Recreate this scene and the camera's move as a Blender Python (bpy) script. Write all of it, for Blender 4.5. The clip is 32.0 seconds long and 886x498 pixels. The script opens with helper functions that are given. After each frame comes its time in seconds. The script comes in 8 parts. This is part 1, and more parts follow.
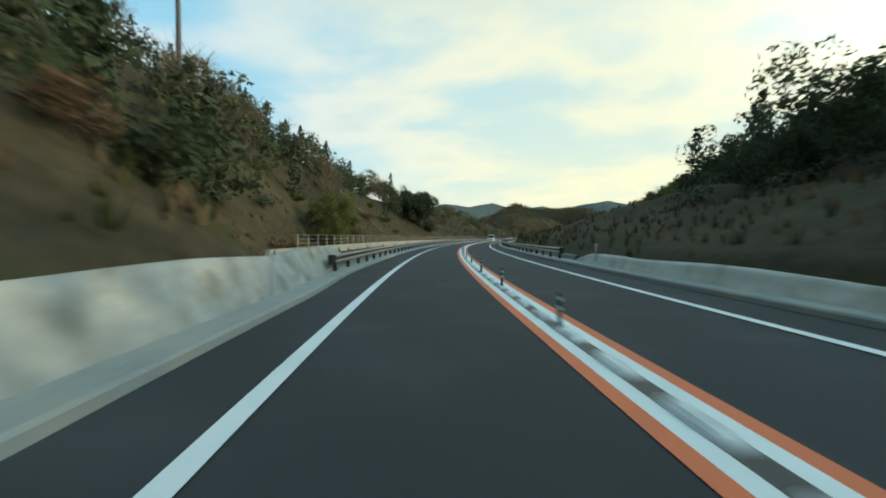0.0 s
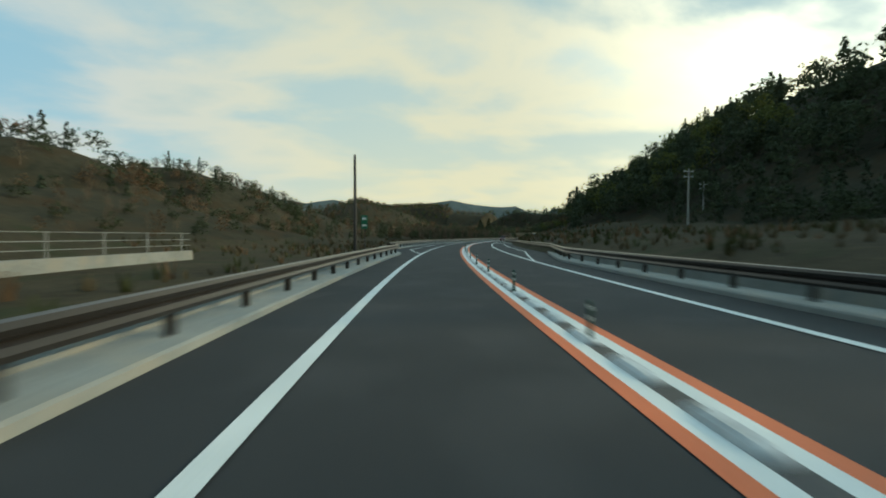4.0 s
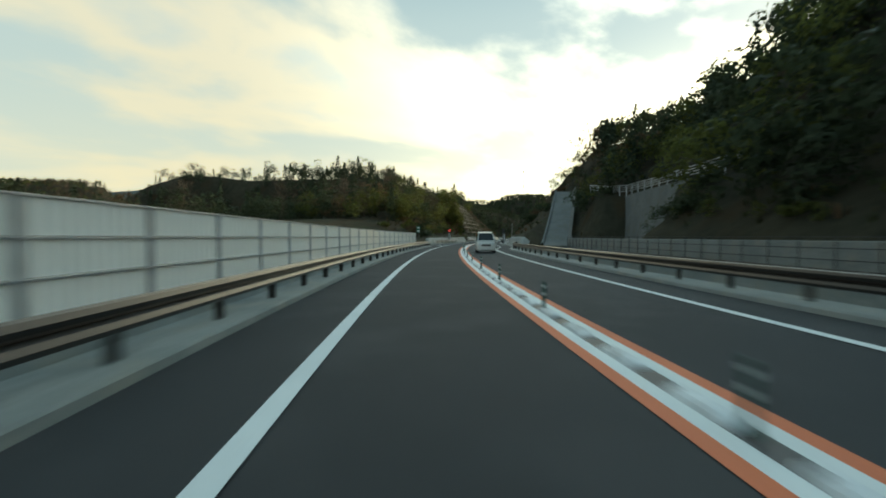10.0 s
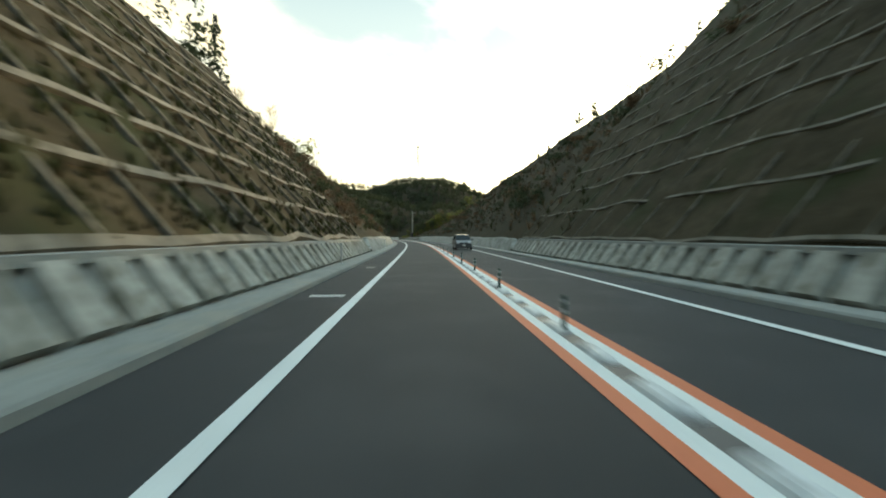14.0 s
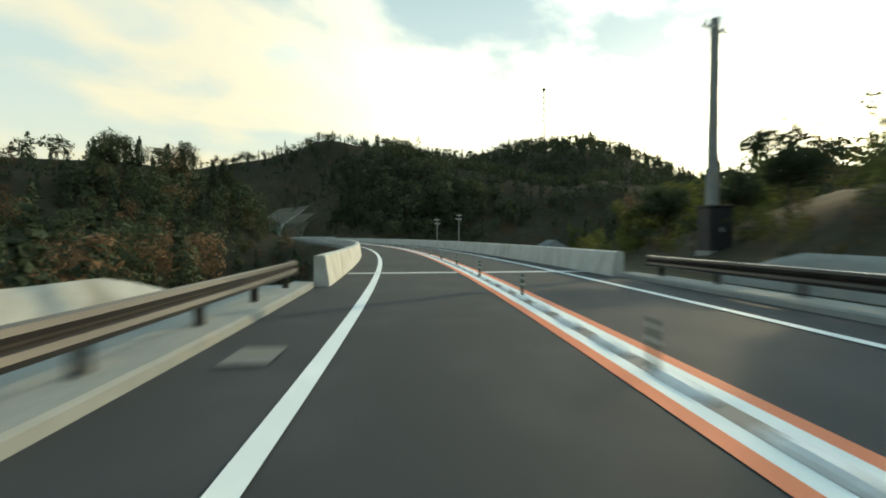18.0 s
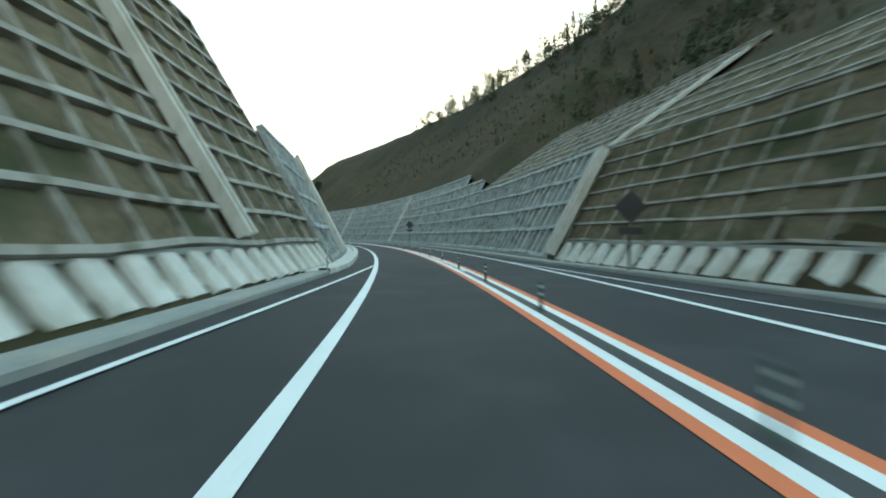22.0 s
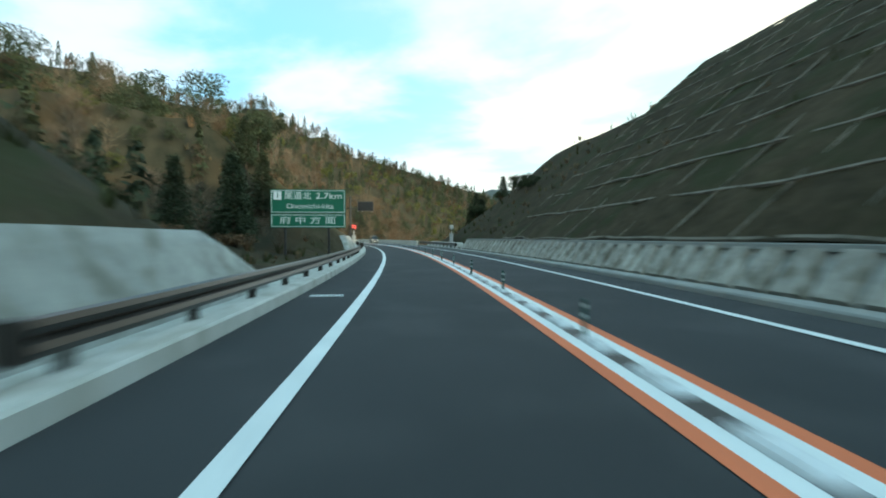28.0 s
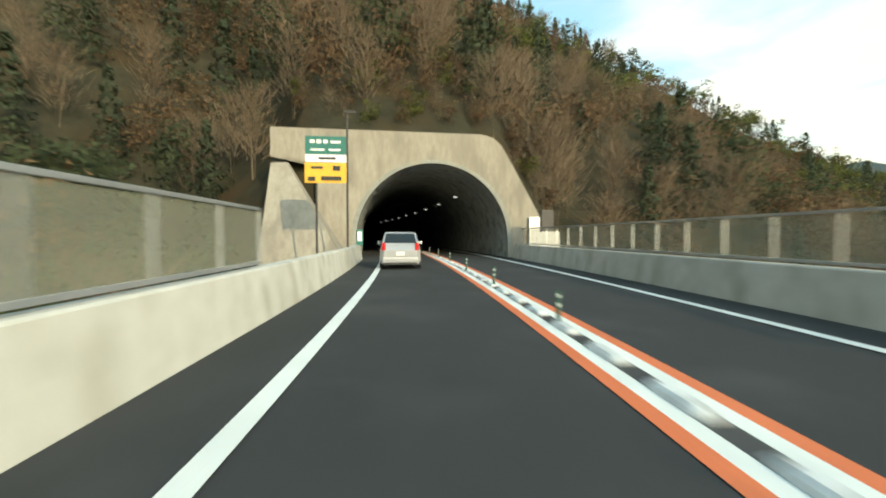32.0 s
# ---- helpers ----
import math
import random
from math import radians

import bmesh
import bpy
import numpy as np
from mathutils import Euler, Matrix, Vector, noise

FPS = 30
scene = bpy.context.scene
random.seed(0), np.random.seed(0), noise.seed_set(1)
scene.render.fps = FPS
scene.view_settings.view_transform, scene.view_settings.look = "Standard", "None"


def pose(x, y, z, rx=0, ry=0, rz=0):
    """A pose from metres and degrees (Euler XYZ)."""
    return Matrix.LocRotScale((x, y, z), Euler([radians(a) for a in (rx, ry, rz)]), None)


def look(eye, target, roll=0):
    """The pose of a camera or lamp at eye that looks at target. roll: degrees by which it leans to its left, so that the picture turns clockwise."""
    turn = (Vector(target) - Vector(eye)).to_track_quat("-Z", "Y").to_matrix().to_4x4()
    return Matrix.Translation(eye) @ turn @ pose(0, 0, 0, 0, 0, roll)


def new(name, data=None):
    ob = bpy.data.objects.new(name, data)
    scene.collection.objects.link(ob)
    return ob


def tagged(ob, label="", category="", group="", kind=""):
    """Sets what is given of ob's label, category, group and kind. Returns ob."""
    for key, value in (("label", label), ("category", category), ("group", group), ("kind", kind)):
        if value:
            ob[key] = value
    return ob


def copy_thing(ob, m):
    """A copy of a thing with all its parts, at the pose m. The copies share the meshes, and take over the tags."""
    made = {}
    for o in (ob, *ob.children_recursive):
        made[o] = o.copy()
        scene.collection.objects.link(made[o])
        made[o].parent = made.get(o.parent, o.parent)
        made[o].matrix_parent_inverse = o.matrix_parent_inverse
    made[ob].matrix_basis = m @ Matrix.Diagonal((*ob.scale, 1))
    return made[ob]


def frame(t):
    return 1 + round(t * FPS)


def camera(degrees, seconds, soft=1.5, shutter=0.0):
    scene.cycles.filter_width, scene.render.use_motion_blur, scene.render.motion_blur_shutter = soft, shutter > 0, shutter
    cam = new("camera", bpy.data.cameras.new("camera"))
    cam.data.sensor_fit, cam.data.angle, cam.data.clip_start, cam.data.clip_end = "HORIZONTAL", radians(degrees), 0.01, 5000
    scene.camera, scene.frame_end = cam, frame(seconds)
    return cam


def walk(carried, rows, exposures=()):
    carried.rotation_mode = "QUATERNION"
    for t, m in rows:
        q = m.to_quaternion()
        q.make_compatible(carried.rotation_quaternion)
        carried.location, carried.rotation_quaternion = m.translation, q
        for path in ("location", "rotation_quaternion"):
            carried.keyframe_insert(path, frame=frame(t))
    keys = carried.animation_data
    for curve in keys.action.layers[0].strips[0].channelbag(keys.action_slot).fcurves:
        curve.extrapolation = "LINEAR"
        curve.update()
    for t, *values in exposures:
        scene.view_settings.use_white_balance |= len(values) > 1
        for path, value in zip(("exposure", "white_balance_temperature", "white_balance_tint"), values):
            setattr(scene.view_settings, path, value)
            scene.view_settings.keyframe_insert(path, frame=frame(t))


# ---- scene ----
# ---------- the camera and the line of the road ----------
FOCAL = 800.0                    # lens length in picture units of a 1568-wide picture
EYE = 1.30                       # height of the camera over the road
cam = camera(2 * math.degrees(math.atan(784.0 / FOCAL)), 32.0, soft=1.9, shutter=0.25)

# seconds, speed in m/s
SPEED = [(-3, 37.0), (0, 37.0), (8, 37.4), (28, 37.2), (30, 36.8), (31, 33.5), (32, 32.0), (40, 32.0)]
# seconds at which the camera passes, turning to the right in hundredths of a radian a second
BEND = [(-3, 9.2), (0, 9.2), (1, 8.8), (2, 8.6), (3, 8.7), (4, 8.5), (5, 8.9), (6, 9.3), (7, 9.9), (8, 10.0), (9, 9.6), (10, 9.3),
        (11, 9.2), (12, 8.4), (13, 4.4), (14, 0.0), (15, -2.2), (16, -5.0), (17, -9.5), (18, -13.6), (19, -16.4), (20, -14.8),
        (21, -14.1), (22, -14.2), (23, -14.3), (24, -14.1), (25, -13.7), (26, -10.8), (27, -9.1), (28, -9.2), (29, -9.7),
        (30, -11.0), (31, -11.5), (32, -11.0), (33, -9.0), (34.5, -4.0), (40, 0.0)]
STEP = 0.5
_t = np.arange(-3.0, 38.0, 0.01)
_v = np.interp(_t, [k[0] for k in SPEED], [k[1] for k in SPEED])
_s = np.concatenate([[0], np.cumsum(_v[:-1] * 0.01)])
_s -= np.interp(0.0, _t, _s)
_w = np.interp(_t, [k[0] for k in BEND], [k[1] for k in BEND]) / 100.0
LINE_S = np.arange(math.ceil(_s[0]), math.floor(_s[-1]), STEP)
_k = np.interp(LINE_S, _s, _w / _v)
_h = -np.cumsum(_k) * STEP
_h -= np.interp(0.0, LINE_S, _h)
LINE_H = _h + math.pi / 2                       # heading, anticlockwise from +x
LINE_X = np.cumsum(np.cos(LINE_H)) * STEP
LINE_Y = np.cumsum(np.sin(LINE_H)) * STEP
LINE_X -= np.interp(0.0, LINE_S, LINE_X)
LINE_Y -= np.interp(0.0, LINE_S, LINE_Y)


def at(t):
    """Metres along the road that the camera has gone at t seconds."""
    return float(np.interp(t, _t, _s))


def P(s, q, z=0.0):
    """The point s metres along the road, q metres to the right of its middle, z metres up."""
    h = np.interp(s, LINE_S, LINE_H)
    return Vector((np.interp(s, LINE_S, LINE_X) + q * math.sin(h), np.interp(s, LINE_S, LINE_Y) - q * math.cos(h), z))


def heading(s):
    """Degrees about z by which a thing that faces +y is turned to face along the road."""
    return math.degrees(np.interp(s, LINE_S, LINE_H)) - 90


# seconds, metres to the left of the middle, turn to the right of the road's line in degrees, tilt upwards in degrees, roll
DRIVE = [(0, 1.89, 3.06, -1.55, 0), (1, 1.85, 3.08, -1.54, 0), (2, 1.81, 3.10, -1.54, 0), (3, 1.95, 2.92, -1.58, 0), (4, 1.99, 2.75, -1.62, 0),
         (5.5, 2.00, 2.75, -1.49, 0), (7, 2.00, 2.75, -1.35, 0), (8, 2.03, 2.93, -1.41, 0), (9, 2.09, 3.12, -1.48, 0), (10, 2.11, 3.30, -1.54, 0),
         (11, 1.98, 3.27, -1.54, 0), (12, 2.08, 3.23, -1.55, 0), (13, 1.90, 3.20, -1.55, 0), (14, 1.87, 2.75, -1.64, 0), (15, 1.95, 2.30, -1.72, 0),
         (16.5, 2.12, 2.60, -1.69, 0), (18, 2.24, 2.95, -1.66, 0), (19, 1.97, 3.20, -1.64, 0), (20, 2.02, 3.05, -1.71, 0), (21, 2.08, 2.90, -1.78, 0),
         (22, 2.22, 3.35, -1.64, 0), (22.4, 2.30, 3.53, -1.58, 0), (23, 2.22, 3.80, -1.50, 0), (24, 2.10, 3.35, -1.50, 0), (25, 2.05, 2.90, -1.50, 0), (26.5, 2.09, 3.02, -1.48, 0),
         (28, 2.13, 3.15, -1.45, 0), (29, 2.10, 3.27, -1.44, 0), (30, 2.00, 3.40, -1.42, 0), (31, 2.12, 2.95, -1.56, 0), (32, 1.99, 2.50, -1.70, 0)]


def drive(t):
    q, turn, tilt, roll = (np.interp(t, [d[0] for d in DRIVE], [d[i] for d in DRIVE]) for i in (1, 2, 3, 4))
    p = P(at(t), -q, EYE)
    a = radians(heading(at(t)) + 90 - turn)
    up = radians(tilt)
    way = Vector((math.cos(a) * math.cos(up), math.sin(a) * math.cos(up), math.sin(up)))
    return look(p, p + way * 10, roll)


EXPOSURES = [(0, -0.46, 5750, 0), (1, -0.52, 5800, 0), (2, -0.78, 5850, 0), (3, -0.85, 5850, 0), (5, -0.75, 5900, 1), (7, -0.62, 5950, 2), (9, -0.7, 6050, 3), (11, -0.68, 6250, 4), (12, -0.4, 6200, 4), (14, -0.2, 6500, 7), (14.6, -0.4, 6500, 7), (16, -0.35, 6500, 7), (17.5, -0.45, 6300, 5),
             (18.2, -0.5, 6200, 4), (19, -0.42, 6450, 5), (20.3, -0.1, 6750, 8), (20.9, 0.38, 6300, 5), (21.5, 0.56, 6150, 4), (22, 0.56, 6100, 5), (23, 0.25, 6100, 7), (25.5, 0.15, 6150, 7), (27.5, 0.08, 5600, 0),
             (29, 0.0, 5700, 1), (30, -0.28, 6150, 1), (31, -0.25, 6100, 3), (32, 0.0, 6250, 6)]
walk(cam, [(i * 0.2, drive(i * 0.2)) for i in range(161)], EXPOSURES)


# ---------- sky, sun ----------
SUN_AZ, SUN_EL = 106.4, 20.6     # degrees clockwise from +y, degrees over the horizon
world = bpy.data.worlds.new("sky")
scene.world = world
world.use_nodes = True
wn, wl = world.node_tree.nodes, world.node_tree.links
wn.clear()
w_out = wn.new("ShaderNodeOutputWorld")
w_bg = wn.new("ShaderNodeBackground")
w_sky = wn.new("ShaderNodeTexSky")
w_sky.sky_type = 'NISHITA'
w_sky.sun_disc = False
w_sky.sun_elevation, w_sky.sun_rotation = radians(SUN_EL), radians(SUN_AZ)
w_sky.air_density, w_sky.dust_density, w_sky.ozone_density = 1.2, 2.2, 2.0
w_co = wn.new("ShaderNodeTexCoord")
w_sep = wn.new("ShaderNodeSeparateXYZ")
wl.new(w_co.outputs["Generated"], w_sep.inputs[0])


def w_math(op, a, b=None, clamp=False):
    n = wn.new("ShaderNodeMath")
    n.operation, n.use_clamp = op, clamp
    for i, v in enumerate((a, b)):
        if v is None:
            continue
        if isinstance(v, (int, float)):
            n.inputs[i].default_value = v
        else:
            wl.new(v, n.inputs[i])
    return n.outputs[0]


# clouds on a flat layer high over the ground
w_low = w_math('ADD', w_math('MAXIMUM', w_sep.outputs[2], 0.0), 0.16)
w_flat = wn.new("ShaderNodeCombineXYZ")
wl.new(w_math('DIVIDE', w_sep.outputs[0], w_low), w_flat.inputs[0])
wl.new(w_math('DIVIDE', w_sep.outputs[1], w_low), w_flat.inputs[1])
w_map = wn.new("ShaderNodeMapping")
w_map.inputs["Location"].default_value = (5.4, 0.2, 0.0)
w_map.inputs["Rotation"].default_value = (0, 0, radians(25))
w_map.inputs["Scale"].default_value = (0.85, 1.1, 1.0)
wl.new(w_flat.outputs[0], w_map.inputs[0])
w_noise = wn.new("ShaderNodeTexNoise")
w_noise.inputs["Scale"].default_value, w_noise.inputs["Detail"].default_value = 1.15, 9.0
w_noise.inputs["Roughness"].default_value, w_noise.inputs["Distortion"].default_value = 0.52, 0.2
wl.new(w_map.outputs[0], w_noise.inputs["Vector"])
w_cover = wn.new("ShaderNodeMapRange")
w_cover.interpolation_type = 'SMOOTHSTEP'
w_cover.inputs["From Min"].default_value, w_cover.inputs["From Max"].default_value = 0.37, 0.58
wl.new(w_noise.outputs[0], w_cover.inputs[0])
w_thick = wn.new("ShaderNodeMapRange")
w_thick.interpolation_type = 'SMOOTHSTEP'
w_thick.inputs["From Min"].default_value, w_thick.inputs["From Max"].default_value = 0.54, 0.70
wl.new(w_noise.outputs[0], w_thick.inputs[0])
# nearness to the sun, for the bright veil round it and the warm side of the sky
w_dot = wn.new("ShaderNodeVectorMath")
w_dot.operation = 'DOT_PRODUCT'
w_dot.inputs[1].default_value = (math.sin(radians(SUN_AZ)) * math.cos(radians(SUN_EL)), math.cos(radians(SUN_AZ)) * math.cos(radians(SUN_EL)),
                                 math.sin(radians(SUN_EL)))
wl.new(w_co.outputs["Generated"], w_dot.inputs[0])


def w_range(value, lo, hi, smooth=True):
    n = wn.new("ShaderNodeMapRange")
    n.interpolation_type = 'SMOOTHSTEP' if smooth else 'LINEAR'
    n.inputs["From Min"].default_value, n.inputs["From Max"].default_value = lo, hi
    wl.new(value, n.inputs[0])
    return n.outputs[0]


def w_mix(factor, a, b):
    n = wn.new("ShaderNodeMix")
    n.data_type = 'RGBA'
    for key, v in (("Factor", factor), ("A", a), ("B", b)):
        if isinstance(v, tuple):
            n.inputs[key].default_value = (*v, 1)
        elif isinstance(v, float):
            n.inputs[key].default_value = v
        else:
            wl.new(v, n.inputs[key])
    return n.outputs["Result"]


def w_scale(colour, k):
    n = wn.new("ShaderNodeVectorMath")
    n.operation = 'SCALE'
    wl.new(colour, n.inputs[0])
    if isinstance(k, float):
        n.inputs["Scale"].default_value = k
    else:
        wl.new(k, n.inputs["Scale"])
    return n.outputs[0]


w_up = w_math('MAXIMUM', w_sep.outputs[2], 0.0)
w_side = w_range(w_dot.outputs["Value"], -0.72, 0.12)        # 0: away from the sun, 1: its side of the sky
w_high = w_range(w_up, 0.38, 0.62)                           # 0: low sky, 1: overhead
w_near = w_math('POWER', w_math('MAXIMUM', w_dot.outputs["Value"], 0.0), 4.4)
w_glow = w_math('ADD', w_math('ADD', w_math('MULTIPLY', w_near, 60.0), w_math('MULTIPLY', w_side, 1.2)), 7.6)
# clear sky: blue away from the sun, pale and greenish towards it, blue overhead
w_clear = w_mix(w_side, (3.4, 6.9, 8.8), (7.7, 9.0, 8.1))
w_clear = w_mix(w_high, w_clear, (3.4, 5.6, 6.3))
w_blue = w_mix(0.72, w_sky.outputs[0], w_clear)
# clouds: cream towards the sun, white away from it, grey-blue where they are thick and overhead
w_cream = w_mix(w_side, (1.04, 1.0, 0.95), (1.15, 1.0, 0.68))
w_cream = w_mix(w_math('MULTIPLY', w_thick.outputs[0], 0.75), w_cream, (0.74, 0.84, 0.78))
w_cream = w_mix(w_high, w_cream, (0.43, 0.60, 0.66))
w_cloud = w_mix(w_math('MULTIPLY', w_cover.outputs[0], 0.85), w_blue, w_scale(w_cream, w_glow))
# bright haze low over the land
w_low_haze = w_scale(w_mix(w_side, (1.0, 1.0, 0.92), (1.19, 1.0, 0.58)), w_math('MULTIPLY', w_glow, 1.08))
w_deep = w_math('SUBTRACT', 1.0, w_math('DIVIDE', w_up, 0.40), True)
w_all = w_mix(w_math('MULTIPLY', w_math('POWER', w_deep, 1.7), 0.72), w_cloud, w_low_haze)
wl.new(w_all, w_bg.inputs["Color"])
w_bg.inputs["Strength"].default_value = 0.15
wl.new(w_bg.outputs[0], w_out.inputs[0])

sun = new("sun", bpy.data.lights.new("sun", 'SUN'))
sun.data.energy, sun.data.angle, sun.data.color = 3.7, radians(0.8), (1.0, 0.77, 0.44)
sun.matrix_world = look((0, 0, 0), (-math.sin(radians(SUN_AZ)) * math.cos(radians(SUN_EL)), -math.cos(radians(SUN_AZ)) * math.cos(radians(SUN_EL)),
                                    -math.sin(radians(SUN_EL))))


# ---------- materials ----------
def surface(name, low, high, rough=0.85, metal=0.0, grain=6.0, patch=0.4, bump=0.15, third=None, spread=0.12, gloss=0.5, stretch=(1, 1, 1), local=False):
    """A procedural surface: colours low to high in large patches and fine grain, with relief; third: a stain colour in some patches.
    spread: how far single objects differ in brightness."""
    m = bpy.data.materials.new(name)
    m.use_nodes = True
    n, l = m.node_tree.nodes, m.node_tree.links
    b = n["Principled BSDF"]
    b.inputs["Roughness"].default_value, b.inputs["Metallic"].default_value = rough, metal
    b.inputs["Specular IOR Level"].default_value = gloss
    if local:
        co = n.new("ShaderNodeTexCoord").outputs["Object"]
    else:
        co = n.new("ShaderNodeNewGeometry").outputs["Position"]
    mp = n.new("ShaderNodeMapping")
    mp.inputs["Scale"].default_value = stretch
    l.new(co, mp.inputs[0])
    big, fine = n.new("ShaderNodeTexNoise"), n.new("ShaderNodeTexNoise")
    for t, s, d in ((big, patch, 6.0), (fine, grain, 5.0)):
        t.inputs["Scale"].default_value, t.inputs["Detail"].default_value, t.inputs["Roughness"].default_value = s, d, 0.62
        l.new(mp.outputs[0], t.inputs["Vector"])
    add = n.new("ShaderNodeMath")
    add.operation = 'ADD'
    l.new(big.outputs[0], add.inputs[0])
    l.new(fine.outputs[0], add.inputs[1])
    ramp = n.new("ShaderNodeMapRange")
    ramp.inputs["From Min"].default_value, ramp.inputs["From Max"].default_value = 0.72, 1.28
    l.new(add.outputs[0], ramp.inputs[0])
    mix = n.new("ShaderNodeMix")
    mix.data_type = 'RGBA'
    mix.inputs["A"].default_value, mix.inputs["B"].default_value = (*low, 1), (*high, 1)
    l.new(ramp.outputs[0], mix.inputs["Factor"])
    out = mix.outputs["Result"]
    if third:
        st = n.new("ShaderNodeTexNoise")
        st.inputs["Scale"].default_value, st.inputs["Detail"].default_value = patch * 2.3, 7.0
        l.new(mp.outputs[0], st.inputs["Vector"])
        sr = n.new("ShaderNodeMapRange")
        sr.inputs["From Min"].default_value, sr.inputs["From Max"].default_value = 0.5, 0.68
        l.new(st.outputs[0], sr.inputs[0])
        m3 = n.new("ShaderNodeMix")
        m3.data_type = 'RGBA'
        m3.inputs["B"].default_value = (*third, 1)
        l.new(sr.outputs[0], m3.inputs["Factor"])
        l.new(out, m3.inputs["A"])
        out = m3.outputs["Result"]
    if spread:
        info = n.new("ShaderNodeObjectInfo")
        isl = n.new("ShaderNodeNewGeometry")
        rr = n.new("ShaderNodeMath")
        rr.operation = 'ADD'
        l.new(info.outputs["Random"], rr.inputs[0])
        l.new(isl.outputs["Random Per Island"], rr.inputs[1])
        vr = n.new("ShaderNodeMapRange")
        vr.inputs["From Max"].default_value = 2.0
        vr.inputs["To Min"].default_value, vr.inputs["To Max"].default_value = 1 - spread, 1 + spread
        l.new(rr.outputs[0], vr.inputs[0])
        hs = n.new("ShaderNodeHueSaturation")
        l.new(vr.outputs[0], hs.inputs["Value"])
        l.new(out, hs.inputs["Color"])
        out = hs.outputs[0]
    l.new(out, b.inputs["Base Color"])
    if bump:
        bp = n.new("ShaderNodeBump")
        bp.inputs["Strength"].default_value, bp.inputs["Distance"].default_value = bump, 0.05
        l.new(fine.outputs[0], bp.inputs["Height"])
        l.new(bp.outputs[0], b.inputs["Normal"])
    return m


def plain(name, colour, rough=0.5, metal=0.0, glow=0.0, clear=0.0):
    m = bpy.data.materials.new(name)
    m.use_nodes = True
    b = m.node_tree.nodes["Principled BSDF"]
    b.inputs["Base Color"].default_value, b.inputs["Roughness"].default_value, b.inputs["Metallic"].default_value = (*colour, 1), rough, metal
    if glow:
        b.inputs["Emission Color"].default_value, b.inputs["Emission Strength"].default_value = (*colour, 1), glow
    if clear:
        b.inputs["Transmission Weight"].default_value = clear
    return m


M_ASPHALT = surface("asphalt", (0.027, 0.029, 0.030), (0.042, 0.044, 0.046), 0.82, grain=55, patch=0.25, bump=0.25, spread=0, third=(0.049, 0.050, 0.051), gloss=0.25)
M_WHITE = surface("white_road_paint", (0.58, 0.61, 0.60), (0.76, 0.78, 0.76), 0.7, grain=40, patch=1.2, bump=0.08, spread=0.03)
M_ORANGE = surface("orange_road_paint", (0.52, 0.125, 0.042), (0.66, 0.17, 0.06), 0.7, grain=40, patch=1.0, bump=0.08, spread=0.03)
M_CONC = surface("concrete", (0.175, 0.184, 0.174), (0.285, 0.293, 0.272), 0.9, grain=9, patch=0.6, bump=0.12, third=(0.27, 0.258, 0.22), spread=0.08)
M_CONC_PALE = surface("pale_concrete", (0.40, 0.40, 0.355), (0.57, 0.56, 0.515), 0.9, grain=7, patch=0.8, bump=0.1, third=(0.36, 0.345, 0.285), spread=0.06, stretch=(1, 1, 0.4))
M_RAMP = surface("grey_ramp_concrete", (0.10, 0.105, 0.10), (0.17, 0.175, 0.165), 0.9, grain=8, patch=0.5, bump=0.15, third=(0.13, 0.125, 0.105), spread=0)
M_WORN = surface("worn_panel_concrete", (0.20, 0.195, 0.165), (0.46, 0.45, 0.40), 0.95, grain=5, patch=1.3, bump=0.35, third=(0.15, 0.14, 0.105), spread=0.22, stretch=(1, 1, 0.5))
M_SHOT = surface("sprayed_concrete", (0.215, 0.217, 0.20), (0.385, 0.385, 0.35), 0.95, grain=3.5, patch=0.6, bump=0.5, third=(0.18, 0.175, 0.145), spread=0.05)
M_CRIB = surface("crib_concrete", (0.215, 0.242, 0.238), (0.375, 0.40, 0.392), 0.94, grain=5, patch=0.7, bump=0.45, third=(0.15, 0.165, 0.15), spread=0.2)
M_BEAM = surface("weathered_beam_concrete", (0.10, 0.09, 0.068), (0.22, 0.20, 0.16), 0.95, grain=3, patch=0.5, bump=0.4, third=(0.06, 0.055, 0.035), spread=0.15)
M_FRAME = surface("pale_crib_beams", (0.19, 0.185, 0.16), (0.33, 0.32, 0.28), 0.95, grain=3, patch=0.6, bump=0.3, third=(0.12, 0.11, 0.08), spread=0.15)
M_GRASS = surface("dry_grass", (0.026, 0.022, 0.012), (0.066, 0.053, 0.031), 0.95, grain=1.6, patch=0.16, bump=0.9, third=(0.032, 0.036, 0.015), spread=0, gloss=0.1)
M_TURF = surface("brown_turf", (0.075, 0.064, 0.040), (0.150, 0.126, 0.082), 0.95, grain=4, patch=0.25, bump=0.5, third=(0.05, 0.055, 0.03), spread=0, gloss=0.1)
M_STEEL = surface("brown_painted_steel", (0.026, 0.022, 0.019), (0.045, 0.039, 0.033), 0.30, metal=0.35, grain=20, patch=1.5, bump=0.03, spread=0.1)
M_GALV = surface("galvanised_steel", (0.38, 0.40, 0.41), (0.55, 0.57, 0.58), 0.42, metal=0.7, grain=18, patch=2, bump=0.03, spread=0.1)
M_DARK = surface("dark_painted_steel", (0.018, 0.018, 0.02), (0.035, 0.034, 0.034), 0.5, grain=12, patch=1.5, bump=0.05, spread=0.1)
M_BLOCK = surface("median_block", (0.50, 0.53, 0.54), (0.72, 0.74, 0.74), 0.55, grain=14, patch=2.5, bump=0.1, third=(0.30, 0.31, 0.31), spread=0.2)
